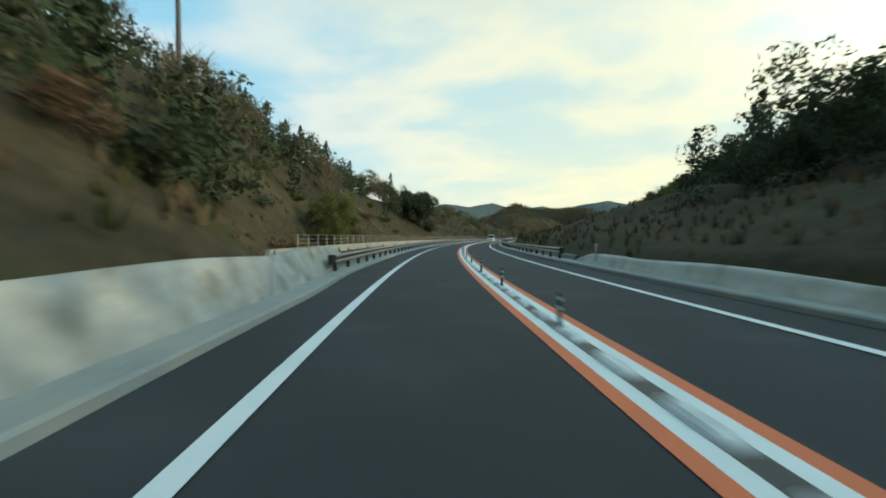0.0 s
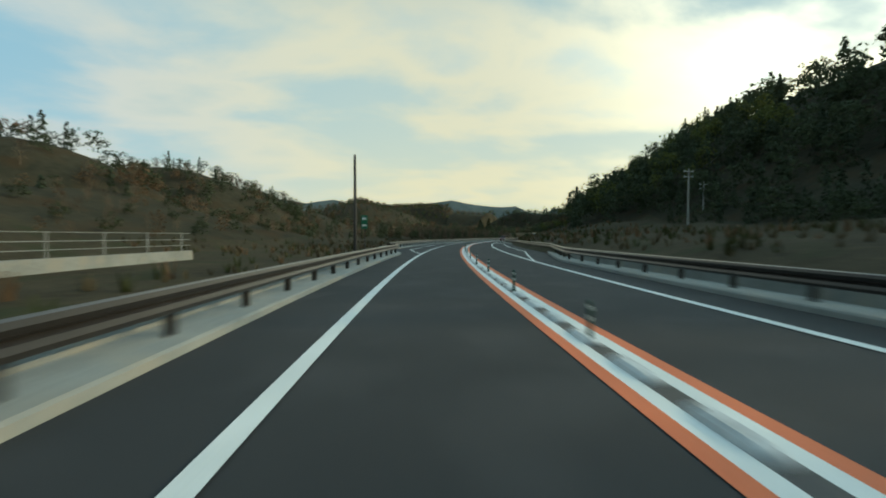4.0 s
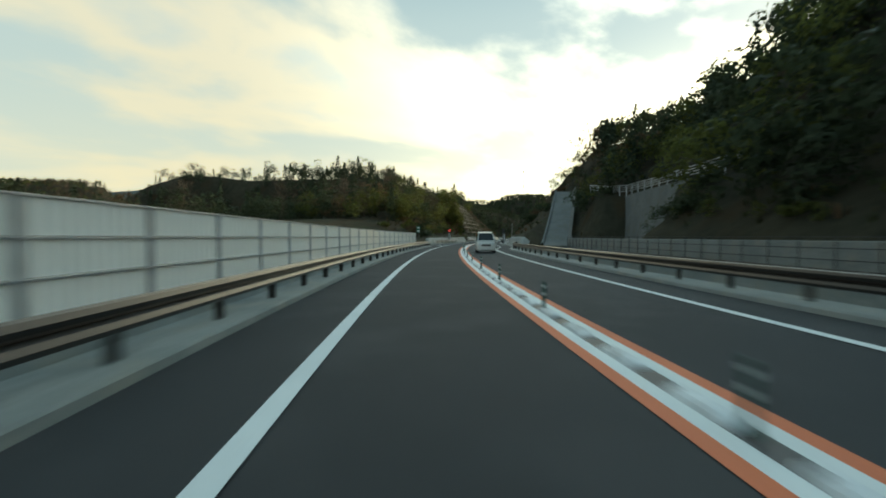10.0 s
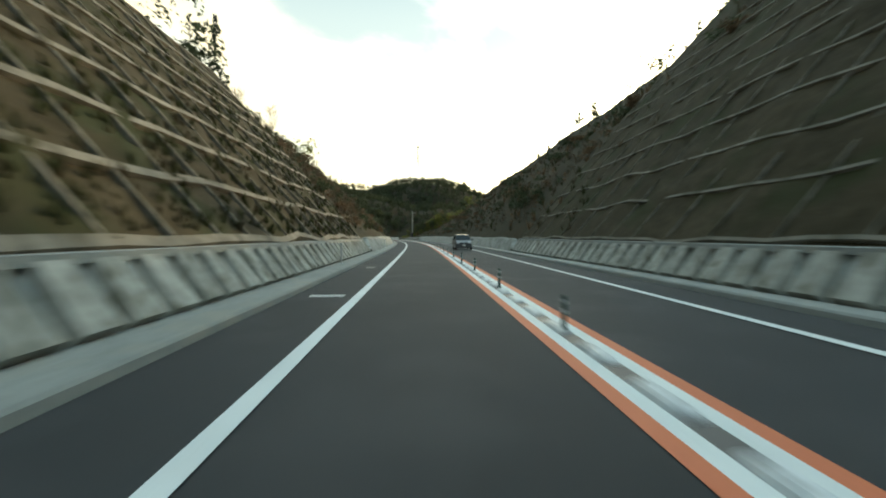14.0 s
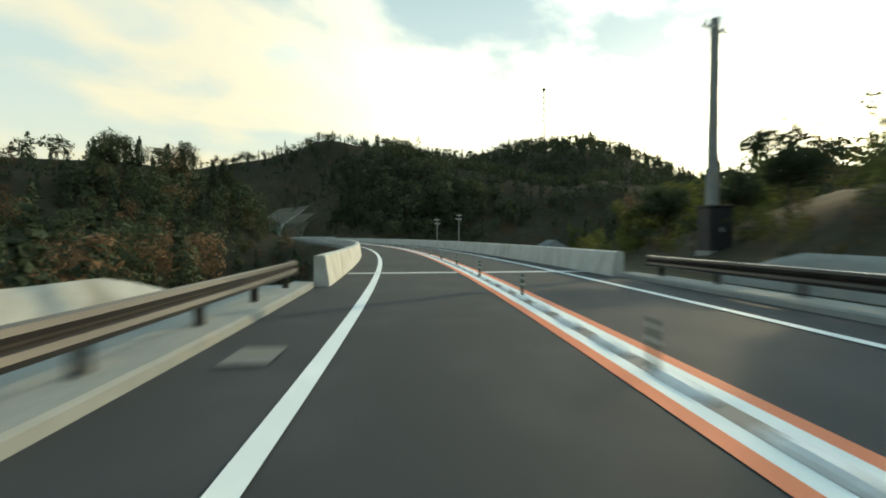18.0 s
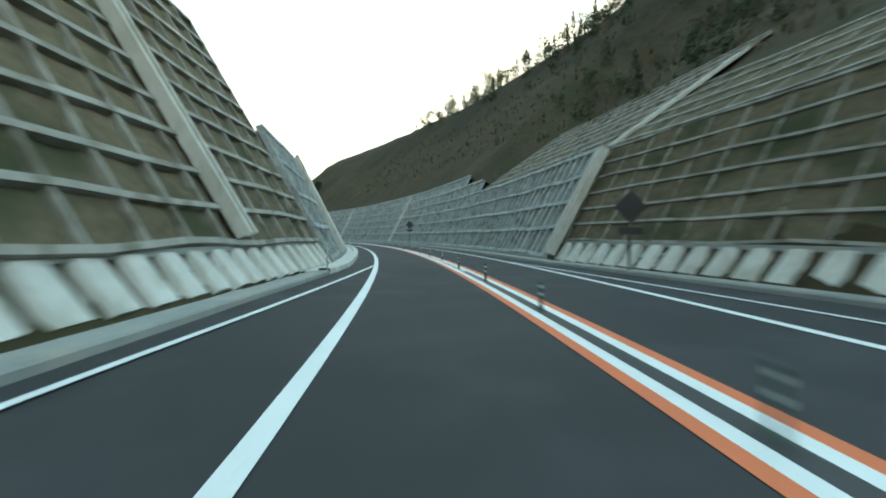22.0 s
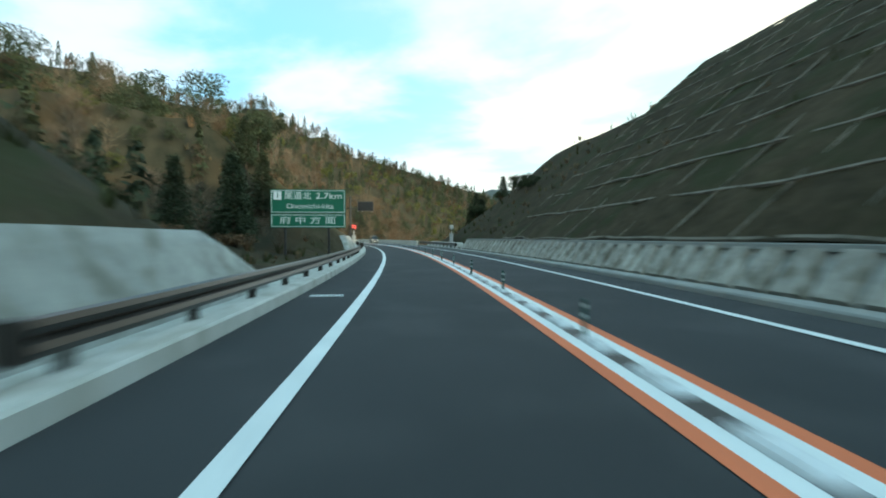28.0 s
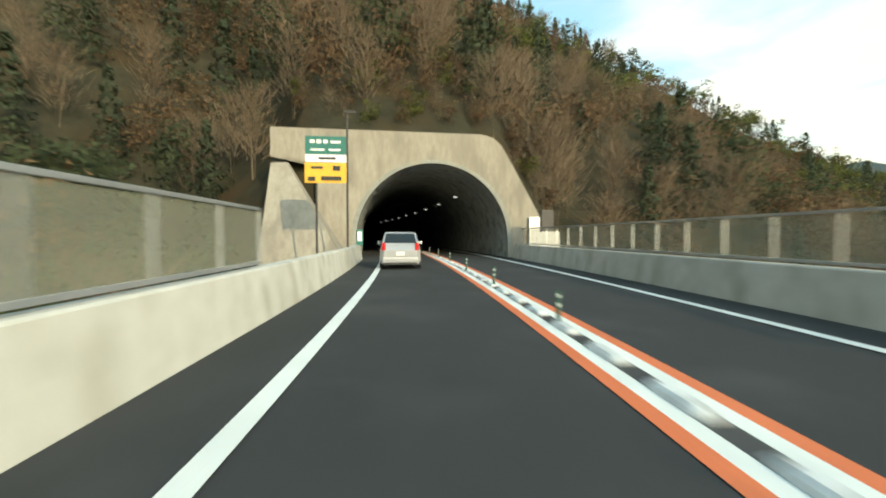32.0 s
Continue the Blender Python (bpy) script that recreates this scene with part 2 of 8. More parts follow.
M_POLE = surface("green_rubber", (0.012, 0.050, 0.036), (0.022, 0.075, 0.055), 0.5, grain=20, patch=3, bump=0.05, spread=0.15)
M_BAND = plain("reflective_band", (0.36, 0.42, 0.40), 0.35)
M_BARK = surface("bark", (0.055, 0.043, 0.032), (0.13, 0.105, 0.08), 0.95, grain=8, patch=1.5, bump=0.6, spread=0.2, gloss=0.1)
M_TWIG = surface("bare_twigs", (0.085, 0.066, 0.048), (0.175, 0.135, 0.095), 0.95, grain=4, patch=0.6, bump=0.2, spread=0.3, gloss=0.1)
M_EVERGREEN = surface("evergreen_leaves", (0.034, 0.046, 0.026), (0.082, 0.100, 0.050), 0.8, grain=2.5, patch=0.35, bump=0.3, spread=0.2, gloss=0.15)
M_CEDAR = surface("cedar_needles", (0.030, 0.042, 0.027), (0.070, 0.086, 0.048), 0.85, grain=3, patch=0.4, bump=0.3, spread=0.3, gloss=0.1)
M_BAMBOO = surface("yellow_green_leaves", (0.072, 0.086, 0.022), (0.16, 0.17, 0.048), 0.8, grain=2.5, patch=0.35, bump=0.3, spread=0.3, gloss=0.15)
M_RUSSET = surface("russet_leaves", (0.092, 0.058, 0.034), (0.19, 0.128, 0.074), 0.9, grain=2.5, patch=0.3, bump=0.3, spread=0.35, gloss=0.1)


def leafy(m, share):
    """Lets a share of the light through thin leaves."""
    n, l = m.node_tree.nodes, m.node_tree.links
    b, out = n["Principled BSDF"], n["Material Output"]
    tr, mx = n.new("ShaderNodeBsdfTranslucent"), n.new("ShaderNodeMixShader")
    l.new(b.inputs["Base Color"].links[0].from_socket, tr.inputs["Color"])
    mx.inputs[0].default_value = share
    l.new(b.outputs[0], mx.inputs[1])
    l.new(tr.outputs[0], mx.inputs[2])
    l.new(mx.outputs[0], out.inputs["Surface"])


for m_, share_ in ((M_EVERGREEN, 0.35), (M_CEDAR, 0.25), (M_BAMBOO, 0.5), (M_RUSSET, 0.35)):
    leafy(m_, share_)
M_FOREST = surface("wooded_slope", (0.024, 0.025, 0.017), (0.056, 0.050, 0.033), 0.95, grain=0.9, patch=0.10, bump=1.0, third=(0.050, 0.036, 0.020), spread=0, gloss=0.05)
# distance haze is mixed into these two base colours, bluest in the mountains
M_MIDHILL = surface("haze_tinted_hills", (0.034, 0.040, 0.034), (0.062, 0.066, 0.052), 1.0, grain=0.3, patch=0.02, bump=0.3, spread=0, gloss=0.0)
M_FAR = surface("haze_blue_mountains", (0.060, 0.082, 0.088), (0.105, 0.128, 0.128), 1.0, grain=0.03, patch=0.006, bump=0.0, spread=0, gloss=0.0)


# ---------- builders ----------
def mesh_ob(name, verts, faces, material, parent=None, label="", smooth=False):
    me = bpy.data.meshes.new(name)
    me.from_pydata([tuple(v) for v in verts], [], faces)
    me.validate()
    me.materials.append(material)
    if smooth:
        me.shade_smooth()
    ob = new(name, me)
    if parent:
        ob.parent = parent
    if label:
        tagged(ob, label)
    return ob


def part(name, bm, material, parent, label=""):
    me = bpy.data.meshes.new(name)
    bm.to_mesh(me)
    bm.free()
    me.materials.append(material)
    ob = new(name, me)
    ob.parent = parent
    if label:
        tagged(ob, label)
    return ob


def holder(name, label, category, group="", m=None):
    """An empty that carries the parts of one thing."""
    e = new(name)
    if m is not None:
        e.matrix_basis = m
    return tagged(e, label, category, group)


def stations(s0, s1, step):
    n = max(1, int(round((s1 - s0) / step)))
    return [s0 + (s1 - s0) * i / n for i in range(n + 1)]


def ribbon(prof, s0, s1, step, closed=False, off=None):
    """Verts and faces of a profile [(q, z)] carried along the road; off(s) moves it sideways. prof may be a function of s."""
    ss = stations(s0, s1, step)
    verts, faces = [], []
    for s in ss:
        pr = prof(s) if callable(prof) else prof
        o = off(s) if off else 0.0
        verts += [P(s, q + o, z) for q, z in pr]
    n = len(pr)
    for i in range(len(ss) - 1):
        for j in range(n if closed else n - 1):
            a, b = i * n + j, i * n + (j + 1) % n
            faces.append((a, b, b + n, a + n))
    if closed:
        faces.append(tuple(range(n))[::-1])
        faces.append(tuple((len(ss) - 1) * n + j for j in range(n)))
    return verts, faces


def sweep(name, prof, s0, s1, step, material, parent=None, closed=False, off=None, label="", smooth=False):
    v, f = ribbon(prof, s0, s1, step, closed, off)
    return mesh_ob(name, v, f, material, parent, label, smooth)


def box(bm, x0, x1, y0, y1, z0, z1, bevel=0.0):
    """A box added to bm, its edges bevelled."""
    g = bmesh.ops.create_cube(bm, size=1.0, matrix=Matrix.Translation(((x0 + x1) / 2, (y0 + y1) / 2, (z0 + z1) / 2)) @ Matrix.Diagonal((x1 - x0, y1 - y0, z1 - z0, 1)))
    if bevel:
        es = list({e for v in g["verts"] for e in v.link_edges})
        bmesh.ops.bevel(bm, geom=es, offset=bevel, segments=2, affect='EDGES', profile=0.7)


def tube(bm, a, b, r0, r1=None, n=8):
    """A round bar from a to b, with the radii r0 and r1, added to bm."""
    a, b = Vector(a), Vector(b)
    d = b - a
    m = Matrix.Translation((a + b) / 2) @ d.to_track_quat('Z', 'Y').to_matrix().to_4x4()
    bmesh.ops.create_cone(bm, cap_ends=True, segments=n, radius1=r0, radius2=r0 if r1 is None else r1, depth=d.length, matrix=m)


def steps_of(keys):
    """Interpolates rows (t, a, b, ...) at s metres along the road."""
    ss = [at(k[0]) for k in keys]
    cols = [[k[i] for k in keys] for i in range(1, len(keys[0]))]
    return lambda s: [float(np.interp(s, ss, c)) for c in cols]


# parking bays: metres where they begin, are full, are full until, end; extra width
BAYS_L = [(181, 190, 224, 238, 2.2), (432, 440, 445, 455, 1.7), (810.5, 814.5, 824, 840, 1.25), (974, 986, 1004, 1017, 2.2)]
BAYS_R = [(172, 186, 222, 238, 2.2), (418, 428, 440, 452, 1.3), (811, 816, 826, 842, 1.8)]


def bay(s, bays):
    for a, b, c, d, w in bays:
        if a <= s <= d:
            return float(np.interp(s, [a, b, c, d], [0, w, w, 0]))
    return 0.0


def kerb_l(s):
    """How far the left kerb stands from its usual line."""
    return left_off(s) - float(np.interp(s, [10, 16, 800, 808, 830, 838, 958, 975], [-0.12, 0.2, 0.2, 0.1, 0.1, -0.15, -0.15, 0.22]))


def kerb_r(s):
    return right_off(s) + 0.10


# the mouth of a field track: metres, extra width
TRACK = [(328.6, 331, 341, 352, 1.15)]


def left_off(s):
    return -bay(s, BAYS_L) - bay(s, TRACK)


def right_off(s):
    return bay(s, BAYS_R)


# ---------- ground ----------
# seconds; q and height where the side slope begins; its rise per metre and end height; q and rise and end height of what follows
LAND_L = steps_of([
    (-3, 6.2, 1.0, 0.85, 17, 26, 0.30, 26), (0.30, 6.2, 1.0, 0.85, 17, 26, 0.30, 26), (0.7, 17.6, -0.3, 1.12, 23, 40, 0.25, 29),
    (2.0, 18.5, -0.3, 1.06, 22, 40, 0.2, 27), (2.55, 19.0, -0.3, 0.98, 17.5, 39, 0.18, 21), (3.0, 19.5, -0.3, 0.9, 13, 38, 0.12, 17), (4.1, 20.5, -0.3, 0.75, 12, 40, 0.12, 15), (4.5, 22, 0.0, 0.3, 5, 60, 0.30, 18),
    (5.5, 24, 0.0, 0.35, 7, 50, 0.25, 18), (6.3, 16, -0.4, 0.05, 1.0, 70, 0.35, 24), (7.3, 14, -0.6, 0.02, 0.2, 110, 0.25, 18), (8.5, 12, -1.5, 0.03, 0.0, 70, 0.25, 16),
    (10.8, 10, -1.2, 0.06, 1.0, 40, 0.10, 4), (11.45, 7.5, 0.2, 0.10, 1.5, 26, 0.1, 4), (11.8, 6.8, 0.9, 0.30, 3.5, 40, 0.2, 1), (12.15, 6.6, 1.3, 0.45, 4.5, 30, 0.30, 0),
    (12.6, 6.6, 1.3, 0.6, 6.5, 26, 0.3, 0), (13.2, 6.6, 1.3, 0.85, 14, 34, 0.4, 3), (13.45, 6.8, 1.2, 1.13, 15, 24, 0.35, 19), (15.0, 6.8, 1.2, 1.13, 13.5, 24, 0.35, 18), (15.25, 6.5, 1.2, 0.95, 16, 28, 0.3, 19),
    (16.5, 6.5, 1.2, 0.85, 12, 24, 0.2, 10), (17.3, 7.2, 1.0, 0.30, 3, 20, 0.05, 4), (17.9, 7.5, -0.5, -0.6, -3, 20, 0.0, -3),
    (18.3, 5.6, -1.2, -1.2, -8, 20, 0.15, -6), (20.5, 5.6, -1.2, -1.0, -8, 18, 0.15, -6.5), (20.95, 6.2, 0.2, 0.10, 1, 24, 0.05, 2), (21.3, 6.4, 0.8, 0.5, 6, 24, 0.1, 8), (21.6, 6.8, 1.2, 0.95, 11, 22, 0.3, 14), (21.75, 7.0, 1.2, 0.95, 11, 22, 0.3, 14), (21.9, 7.5, 1.2, 1.0, 12, 22, 0.3, 16),
    (22.04, 7.6, 1.2, 1.4, 10.5, 15, 0.8, 18), (22.07, 7.6, 1.0, 1.72, 9.6, 13, 0.9, 20), (22.5, 6.3, 1.0, 1.72, 9.6, 12, 0.9, 21), (22.58, 5.9, 0.3, 1.98, 5.7, 9.0, 1.15, 19), (22.95, 5.9, 0.3, 1.98, 5.7, 9.0, 1.1, 18),
    (23.28, 5.9, 0.3, 1.98, 9.2, 11.6, 0.7, 17),
    (25.9, 5.9, 0.3, 1.98, 8.8, 12, 0.5, 13), (26.15, 6.4, 1.1, 0.85, 9, 20, 0.3, 13), (26.45, 8.4, 1.1, 0.85, 9, 20, 0.3, 13), (26.95, 8.4, 1.2, 0.85, 9, 20, 0.3, 13), (27.3, 6.5, 1.3, 0.8, 9, 20, 0.3, 12),
    (27.7, 6.5, 1.4, 0.75, 8, 20, 0.2, 10), (28.3, 7.6, 1.2, 0.8, 8, 20, 0.2, 10), (28.5, 9.0, 0.2, 0.3, 2.5, 18, 0.2, 6), (28.86, 8.8, 0.2, 0.2, 2.5, 18, 0.3, 7),
    (29.0, 6.6, 1.4, 0.9, 10.5, 20, 0.2, 12), (29.6, 6.6, 1.4, 0.82, 8, 17, 0.2, 10), (29.75, 7.0, 0.6, 0.45, 3, 16, 0.2, 8), (29.88, 5.6, -1.0, -1.0, -7, 16, 0.7, 40),
    (30.3, 5.6, -1.0, -0.9, -6, 13, 0.66, 36), (36, 5.6, -1.0, -0.9, -5, 10, 0.76, 46)])
# seconds 0.7 to 2.3: the unseen upper hill is raised to shade the road
LAND_R = steps_of([
    (-3, 6.2, 0.9, 0.32, 7, 28, 0.36, 34), (0.2, 6.2, 0.9, 0.32, 6, 26, 0.36, 34), (0.7, 8, 0.6, 0.26, 4.5, 26, 0.41, 40),
    (1.8, 8, 0.7, 0.31, 8.4, 38, 0.41, 40), (2.3, 8, 0.8, 0.25, 7.0, 42, 0.41, 38), (2.8, 8, 0.9, 0.18, 5.4, 46, 0.42, 36), (4.0, 9, 1.0, 0.04, 2.2, 46, 0.5, 40),
    (6.0, 9, 1.0, 0.10, 3.0, 34, 0.55, 40), (7.3, 8, 0.8, 0.33, 4.5, 20, 0.58, 40), (8.5, 8, 0.8, 0.42, 4.5, 17, 0.62, 40),
    (9.55, 8, 0.6, 0.30, 3.0, 15, 0.80, 40), (9.75, 13.9, 1.2, 0.8, 6.0, 20, 0.98, 44), (10.98, 13.9, 1.2, 0.8, 6.4, 21.4, 1.08, 46), (11.12, 19.9, 1.3, 5.0, 6.4, 21.4, 1.08, 46), (11.52, 19.9, 1.3, 5.0, 6.4, 21.4, 1.05, 46), (11.66, 7.4, 1.3, 0.5, 6.0, 20.6, 0.95, 42),
    (12.3, 6.8, 1.4, 0.75, 18.0, 34, 0.4, 26), (13.0, 6.8, 1.2, 1.13, 22.5, 30, 0.35, 27), (13.5, 6.8, 1.2, 1.13, 23.6, 30, 0.35, 29), (15.0, 6.8, 1.2, 1.13, 23.6, 30, 0.3, 29), (15.25, 6.5, 1.2, 0.92, 22.6, 34, 0.3, 27),
    (16.4, 6.5, 1.2, 0.90, 22.0, 34, 0.2, 26), (17.2, 6.5, 1.0, 0.80, 16.0, 28, 0.2, 21), (17.5, 6.5, 0.8, 0.7, 12.0, 24, 0.2, 17), (17.85, 6.5, 0.4, 0.5, 6.0, 24, 0.2, 13), (18.3, 8, 0.3, 0.4, 5.0, 30, 0.2, 10), (18.7, 9, -0.5, 0.3, 4.5, 30, 0.2, 10), (19.0, 5.6, -1.0, -1.2, -8, 30, 0.4, 10),
    (19.8, 5.6, -1.2, -1.0, -8, 40, 0.5, 17), (20.5, 5.6, -1.0, -1.0, -7, 46, 0.42, 17), (20.75, 6.2, -0.2, -0.4, -5, 32, 0.38, 18), (21.0, 7.0, 0.3, 0.15, 1, 28, 0.32, 20), (21.5, 7.8, 0.8, 0.7, 6, 24, 0.45, 23),
    (22.05, 8.3, 1.0, 1.0, 7, 14, 0.6, 29), (22.14, 8.0, 1.0, 1.8, 5.6, 10.2, 0.65, 30), (22.54, 6.55, 1.0, 1.8, 5.6, 8.6, 0.67, 33),
    (22.6, 6.05, 0.3, 1.85, 5.4, 8.4, 0.69, 36), (23.2, 6.05, 0.3, 1.85, 5.4, 8.4, 0.70, 40), (23.44, 6.05, 0.3, 1.88, 9.0, 10.9, 0.96, 46), (23.6, 6.05, 0.3, 1.88, 9.0, 10.9, 0.98, 48), (24.6, 6.05, 0.3, 1.88, 9.0, 10.9, 0.95, 44),
    (25.6, 6.05, 0.3, 1.88, 8.5, 10.7, 0.90, 42), (27.6, 6.05, 0.3, 1.88, 8.0, 10.5, 0.85, 36), (27.75, 7.0, 1.2, 0.85, 22, 32, 0.4, 26),
    (28.6, 7.0, 1.2, 0.83, 14, 26, 0.2, 16), (29.6, 7.0, 1.2, 0.8, 13, 26, 0.1, 14), (29.85, 7.2, 0.6, 0.6, 5, 22, 0.1, 6),
    (29.97, 5.6, -1.0, -1.0, -9, 40, 0.02, -7), (31.2, 5.6, -1.0, -1.0, -9, 40, 0.02, -7), (36, 5.6, -1.0, -0.9, -6, 20, 0.3, 12)])


# the service ramp: metres along the road, q, height
RAMP = [(430, 11.2, 0.12), (435, 12.0, 0.6), (440, 13.0, 2.2), (446, 14.2, 4.4), (453, 15.4, 7.0), (463, 16.8, 10.0)]


def cleared(s, q):
    """The service road with its ramp, the wall over it, and the yard of the house, where nothing grows."""
    return (742 < s < 776 and 40 < q < 57.5) or (362 < s < 436 and 0 < q < 14.6) or (411 < s < 433 and 0 < q < 21) or (430 < s < 466 and abs(q - float(np.interp(s, [r[0] for r in RAMP], [r[1] for r in RAMP]))) < 2.4)


def land(side, s, a):
    """Height of the ground a metres from the road's middle on that side."""
    if a > 190:
        return -17.0
    q0, z0, m1, h1, q1, m2, h2 = (LAND_L if side < 0 else LAND_R)(s)
    walled_bay = side < 0 and 967 < s < 1054
    if walled_bay:
        q0 = max(q0, 6.5 - left_off(s))
    if a < 4.4:
        return -0.45
    low = 0.02 if z0 > 0 and a > 5.0 + (-left_off(s) if side < 0 else right_off(s)) else -0.45
    if a < q0:
        run = 0.75 if z0 > 0 and (q0 < 8.5 or walled_bay or (side > 0 and 362 < s < 433)) else max(0.3, q0 - 5.0)
        return low + (z0 - low) * min(1.0, max(0.0, (a - q0 + run) / run))
    z = z0 + m1 * (a - q0)
    z = min(z, h1) if m1 >= 0 else max(z, h1)
    if a > q1:
        z += min(m2 * (a - q1), h2 - h1) if h2 > h1 else max(-m2 * (a - q1), h2 - h1)
    if side > 0 and 428 < s < 466:
        rq, rz = (float(np.interp(s, [r[0] for r in RAMP], [r[i] for r in RAMP])) for i in (1, 2))
        if -2.5 < a - rq < 4.6:
            return min(z, rz - 0.3 + max(0.0, a - rq - 2.0) * 0.8)
    p = P(s, side * a)
    rough = min(1.0, (a - q0) / 10.0)
    z += rough * (0.9 * noise.noise((p.x * 0.06, p.y * 0.06, 1.3)) + 0.35 * noise.noise((p.x * 0.25, p.y * 0.25, 4.1)))
    if a > 40:
        z += min(1.0, (a - 40) / 60.0) * (5.0 * noise.noise((p.x * 0.012, p.y * 0.012, 7.7)) + 5.0 * noise.noise((p.x * 0.03, p.y * 0.03, 5.2)))
    if a > 100:
        k = min(1.0, (a - 100) / 95.0)
        z += (-17.0 - z) * k * k * (3 - 2 * k)
    return z


Q_ROWS = [0, 4.3, 4.42, 4.7, 5.02, 5.3, 5.6, 5.9, 6.2, 6.5, 6.8, 7.2, 8, 9.2, 10.5, 12, 13.0, 13.6, 14.2, 16, 18, 19.2, 19.8, 20.5, 21.2, 23, 26, 29, 32, 36, 40, 45, 50, 56, 63, 70, 78, 88, 100, 115, 130, 150, 172, 200]
PORTAL = 1212.0
END_LAND = PORTAL + 0.6


# woods beside the road: side, metres along it, q from and to
WOODS = [(-1, 558, 648, 7.2, 26), (1, 560, 652, 7.2, 29), (1, 258, 285, 10, 40), (1, 366, 424, 14, 40), (-1, 738, 802, 8, 30), (-1, 178, 226, 26, 46), (1, 185, 250, 31, 60), (-1, -60, 15, 19, 60), (-1, 15, 60, 28, 70), (-1, 60, 112, 26, 70), (-1, 112, 150, 24, 60), (-1, 150, 175, 30, 60), (-1, 190, 300, 62, 172), (-1, 175, 440, 118, 172), (-1, 300, 440, 46, 118),
         (1, -60, 62, 24, 120), (1, 62, 125, 40, 120), (1, 125, 260, 48, 130), (1, 240, 345, 19, 110), (1, 345, 362, 19, 100), (1, 362, 436, 13.5, 100), (1, 436, 492, 16, 90), (1, 492, 500, 24, 90), (1, 500, 640, 29, 80),
         (-1, 436, 492, 11, 60), (-1, 492, 560, 24, 70), (-1, 560, 650, 26, 70), (-1, 650, 690, 12, 50), (1, 655, 690, 22, 70),
         (-1, 690, 790, 24, 110), (-1, 785, 806, 9, 60), (-1, 806, 840, 18, 60), (-1, 780, 900, 50, 130), (1, 670, 714, 10, 40), (1, 694, 800, 15, 130), (1, 796, 826, 15, 130), (1, 826, 985, 30, 120), (-1, 840, 970, 19, 60),
         (1, 1040, 1090, 30, 90), (-1, 970, 1075, 19, 60), (-1, 1052, 1080, 10, 60), (-1, 1098, 1211, 9.0, 150), (1, 1118, 1211, 12, 170)]


def ground_sheet(name, side, s0, s1, step, material):
    ss = stations(s0, s1, step)
    verts, faces = [], []
    for s in ss:
        for a in Q_ROWS:
            verts.append(P(s, side * a, land(side, s, a)))
    n = len(Q_ROWS)
    for i in range(len(ss) - 1):
        for j in range(n - 1):
            k = i * n + j
            faces.append((k, k + 1, k + 1 + n, k + n) if side > 0 else (k, k + n, k + 1 + n, k + 1))
    ob = mesh_ob(name, verts, faces, material, smooth=True)
    ob.data.materials.append(M_FOREST)
    ob.data.materials.append(M_TURF)
    for i in range(len(ss) - 1):
        spans = [(w[3] - 1, w[4] + 30) for w in WOODS if w[0] == side and w[1] <= ss[i] <= w[2]]
        for j in range(n - 1):
            if any(a <= Q_ROWS[j] <= b for a, b in spans):
                ob.data.polygons[i * (n - 1) + j].material_index = 1
            elif side > 0 and 286 < ss[i] < 366 and Q_ROWS[j] < 19:
                ob.data.polygons[i * (n - 1) + j].material_index = 2
    return tagged(ob, kind="structure")


tagged(ground_sheet("ground_left_bank", -1, -60, END_LAND, 3.0, M_GRASS), "dry brown and green grass on the banks beside the road", "ground")
tagged(ground_sheet("ground_right_bank", 1, -60, END_LAND, 3.0, M_GRASS), "dry brown and green grass on the banks beside the road", "ground")
plain_v, plain_f = [(300, 500, -16.0)], []
for ring, rad in enumerate((400, 900, 1800, 3200, 4600)):
    for k in range(48):
        a = k * math.tau / 48
        plain_v.append((300 + rad * math.cos(a), 500 + rad * math.sin(a), -16.0))
for k in range(48):
    plain_f.append((0, 1 + k, 1 + (k + 1) % 48))
    for r in range(4):
        a, b = 1 + r * 48 + k, 1 + r * 48 + (k + 1) % 48
        plain_f.append((a, a + 48, b + 48, b))
tagged(mesh_ob("ground", plain_v, plain_f, M_FOREST), "wide valley floor of brown woods and fields", "ground", kind="structure")


# hill over the tunnel
def tunnel_hill(u, w):
    """Height u metres to the right of the tunnel's line, w metres behind its face."""
    ridge = float(np.interp(u, [-170, -110, -60, 0, 20, 36, 59, 81, 110, 130, 150, 190, 260], [26, 44, 55, 62, 59, 52, 40, 31, 20, 11, 4, -1, -7]))
    base = float(np.interp(abs(u), [0, 8.0, 9.5, 16, 40], [7.0, 7.0, 3.0, -3.0, -6.0]))
    if u > 3.9:
        base = max(-7.0, 6.4 - (u - 3.9) * 1.6)
    if u < -9.4:
        base = max(base if u > -16 else -9.0, land(-1, PORTAL, min(-u, 98)))
    z = base + max(0.0, w) * 0.92
    if u > 0:
        z = max(-8.0, min(z, 10.0 + 0.62 * w - u * max(0.30, 0.52 - 0.0027 * w) - 0.06 * max(0.0, u - 45)))
    z = ridge + 6 - max(0.0, ridge + 6 - z) if z < ridge else ridge + 3 * math.sin(u * 0.05)
    if u < -85:
        k = min(1.0, (-85 - u) / 120.0)
        return z + (-17.0 - z) * k * k * (3 - 2 * k)
    return z + 1.2 * noise.noise((u * 0.07, w * 0.07, 2.2)) * min(1.0, w / 6.0)


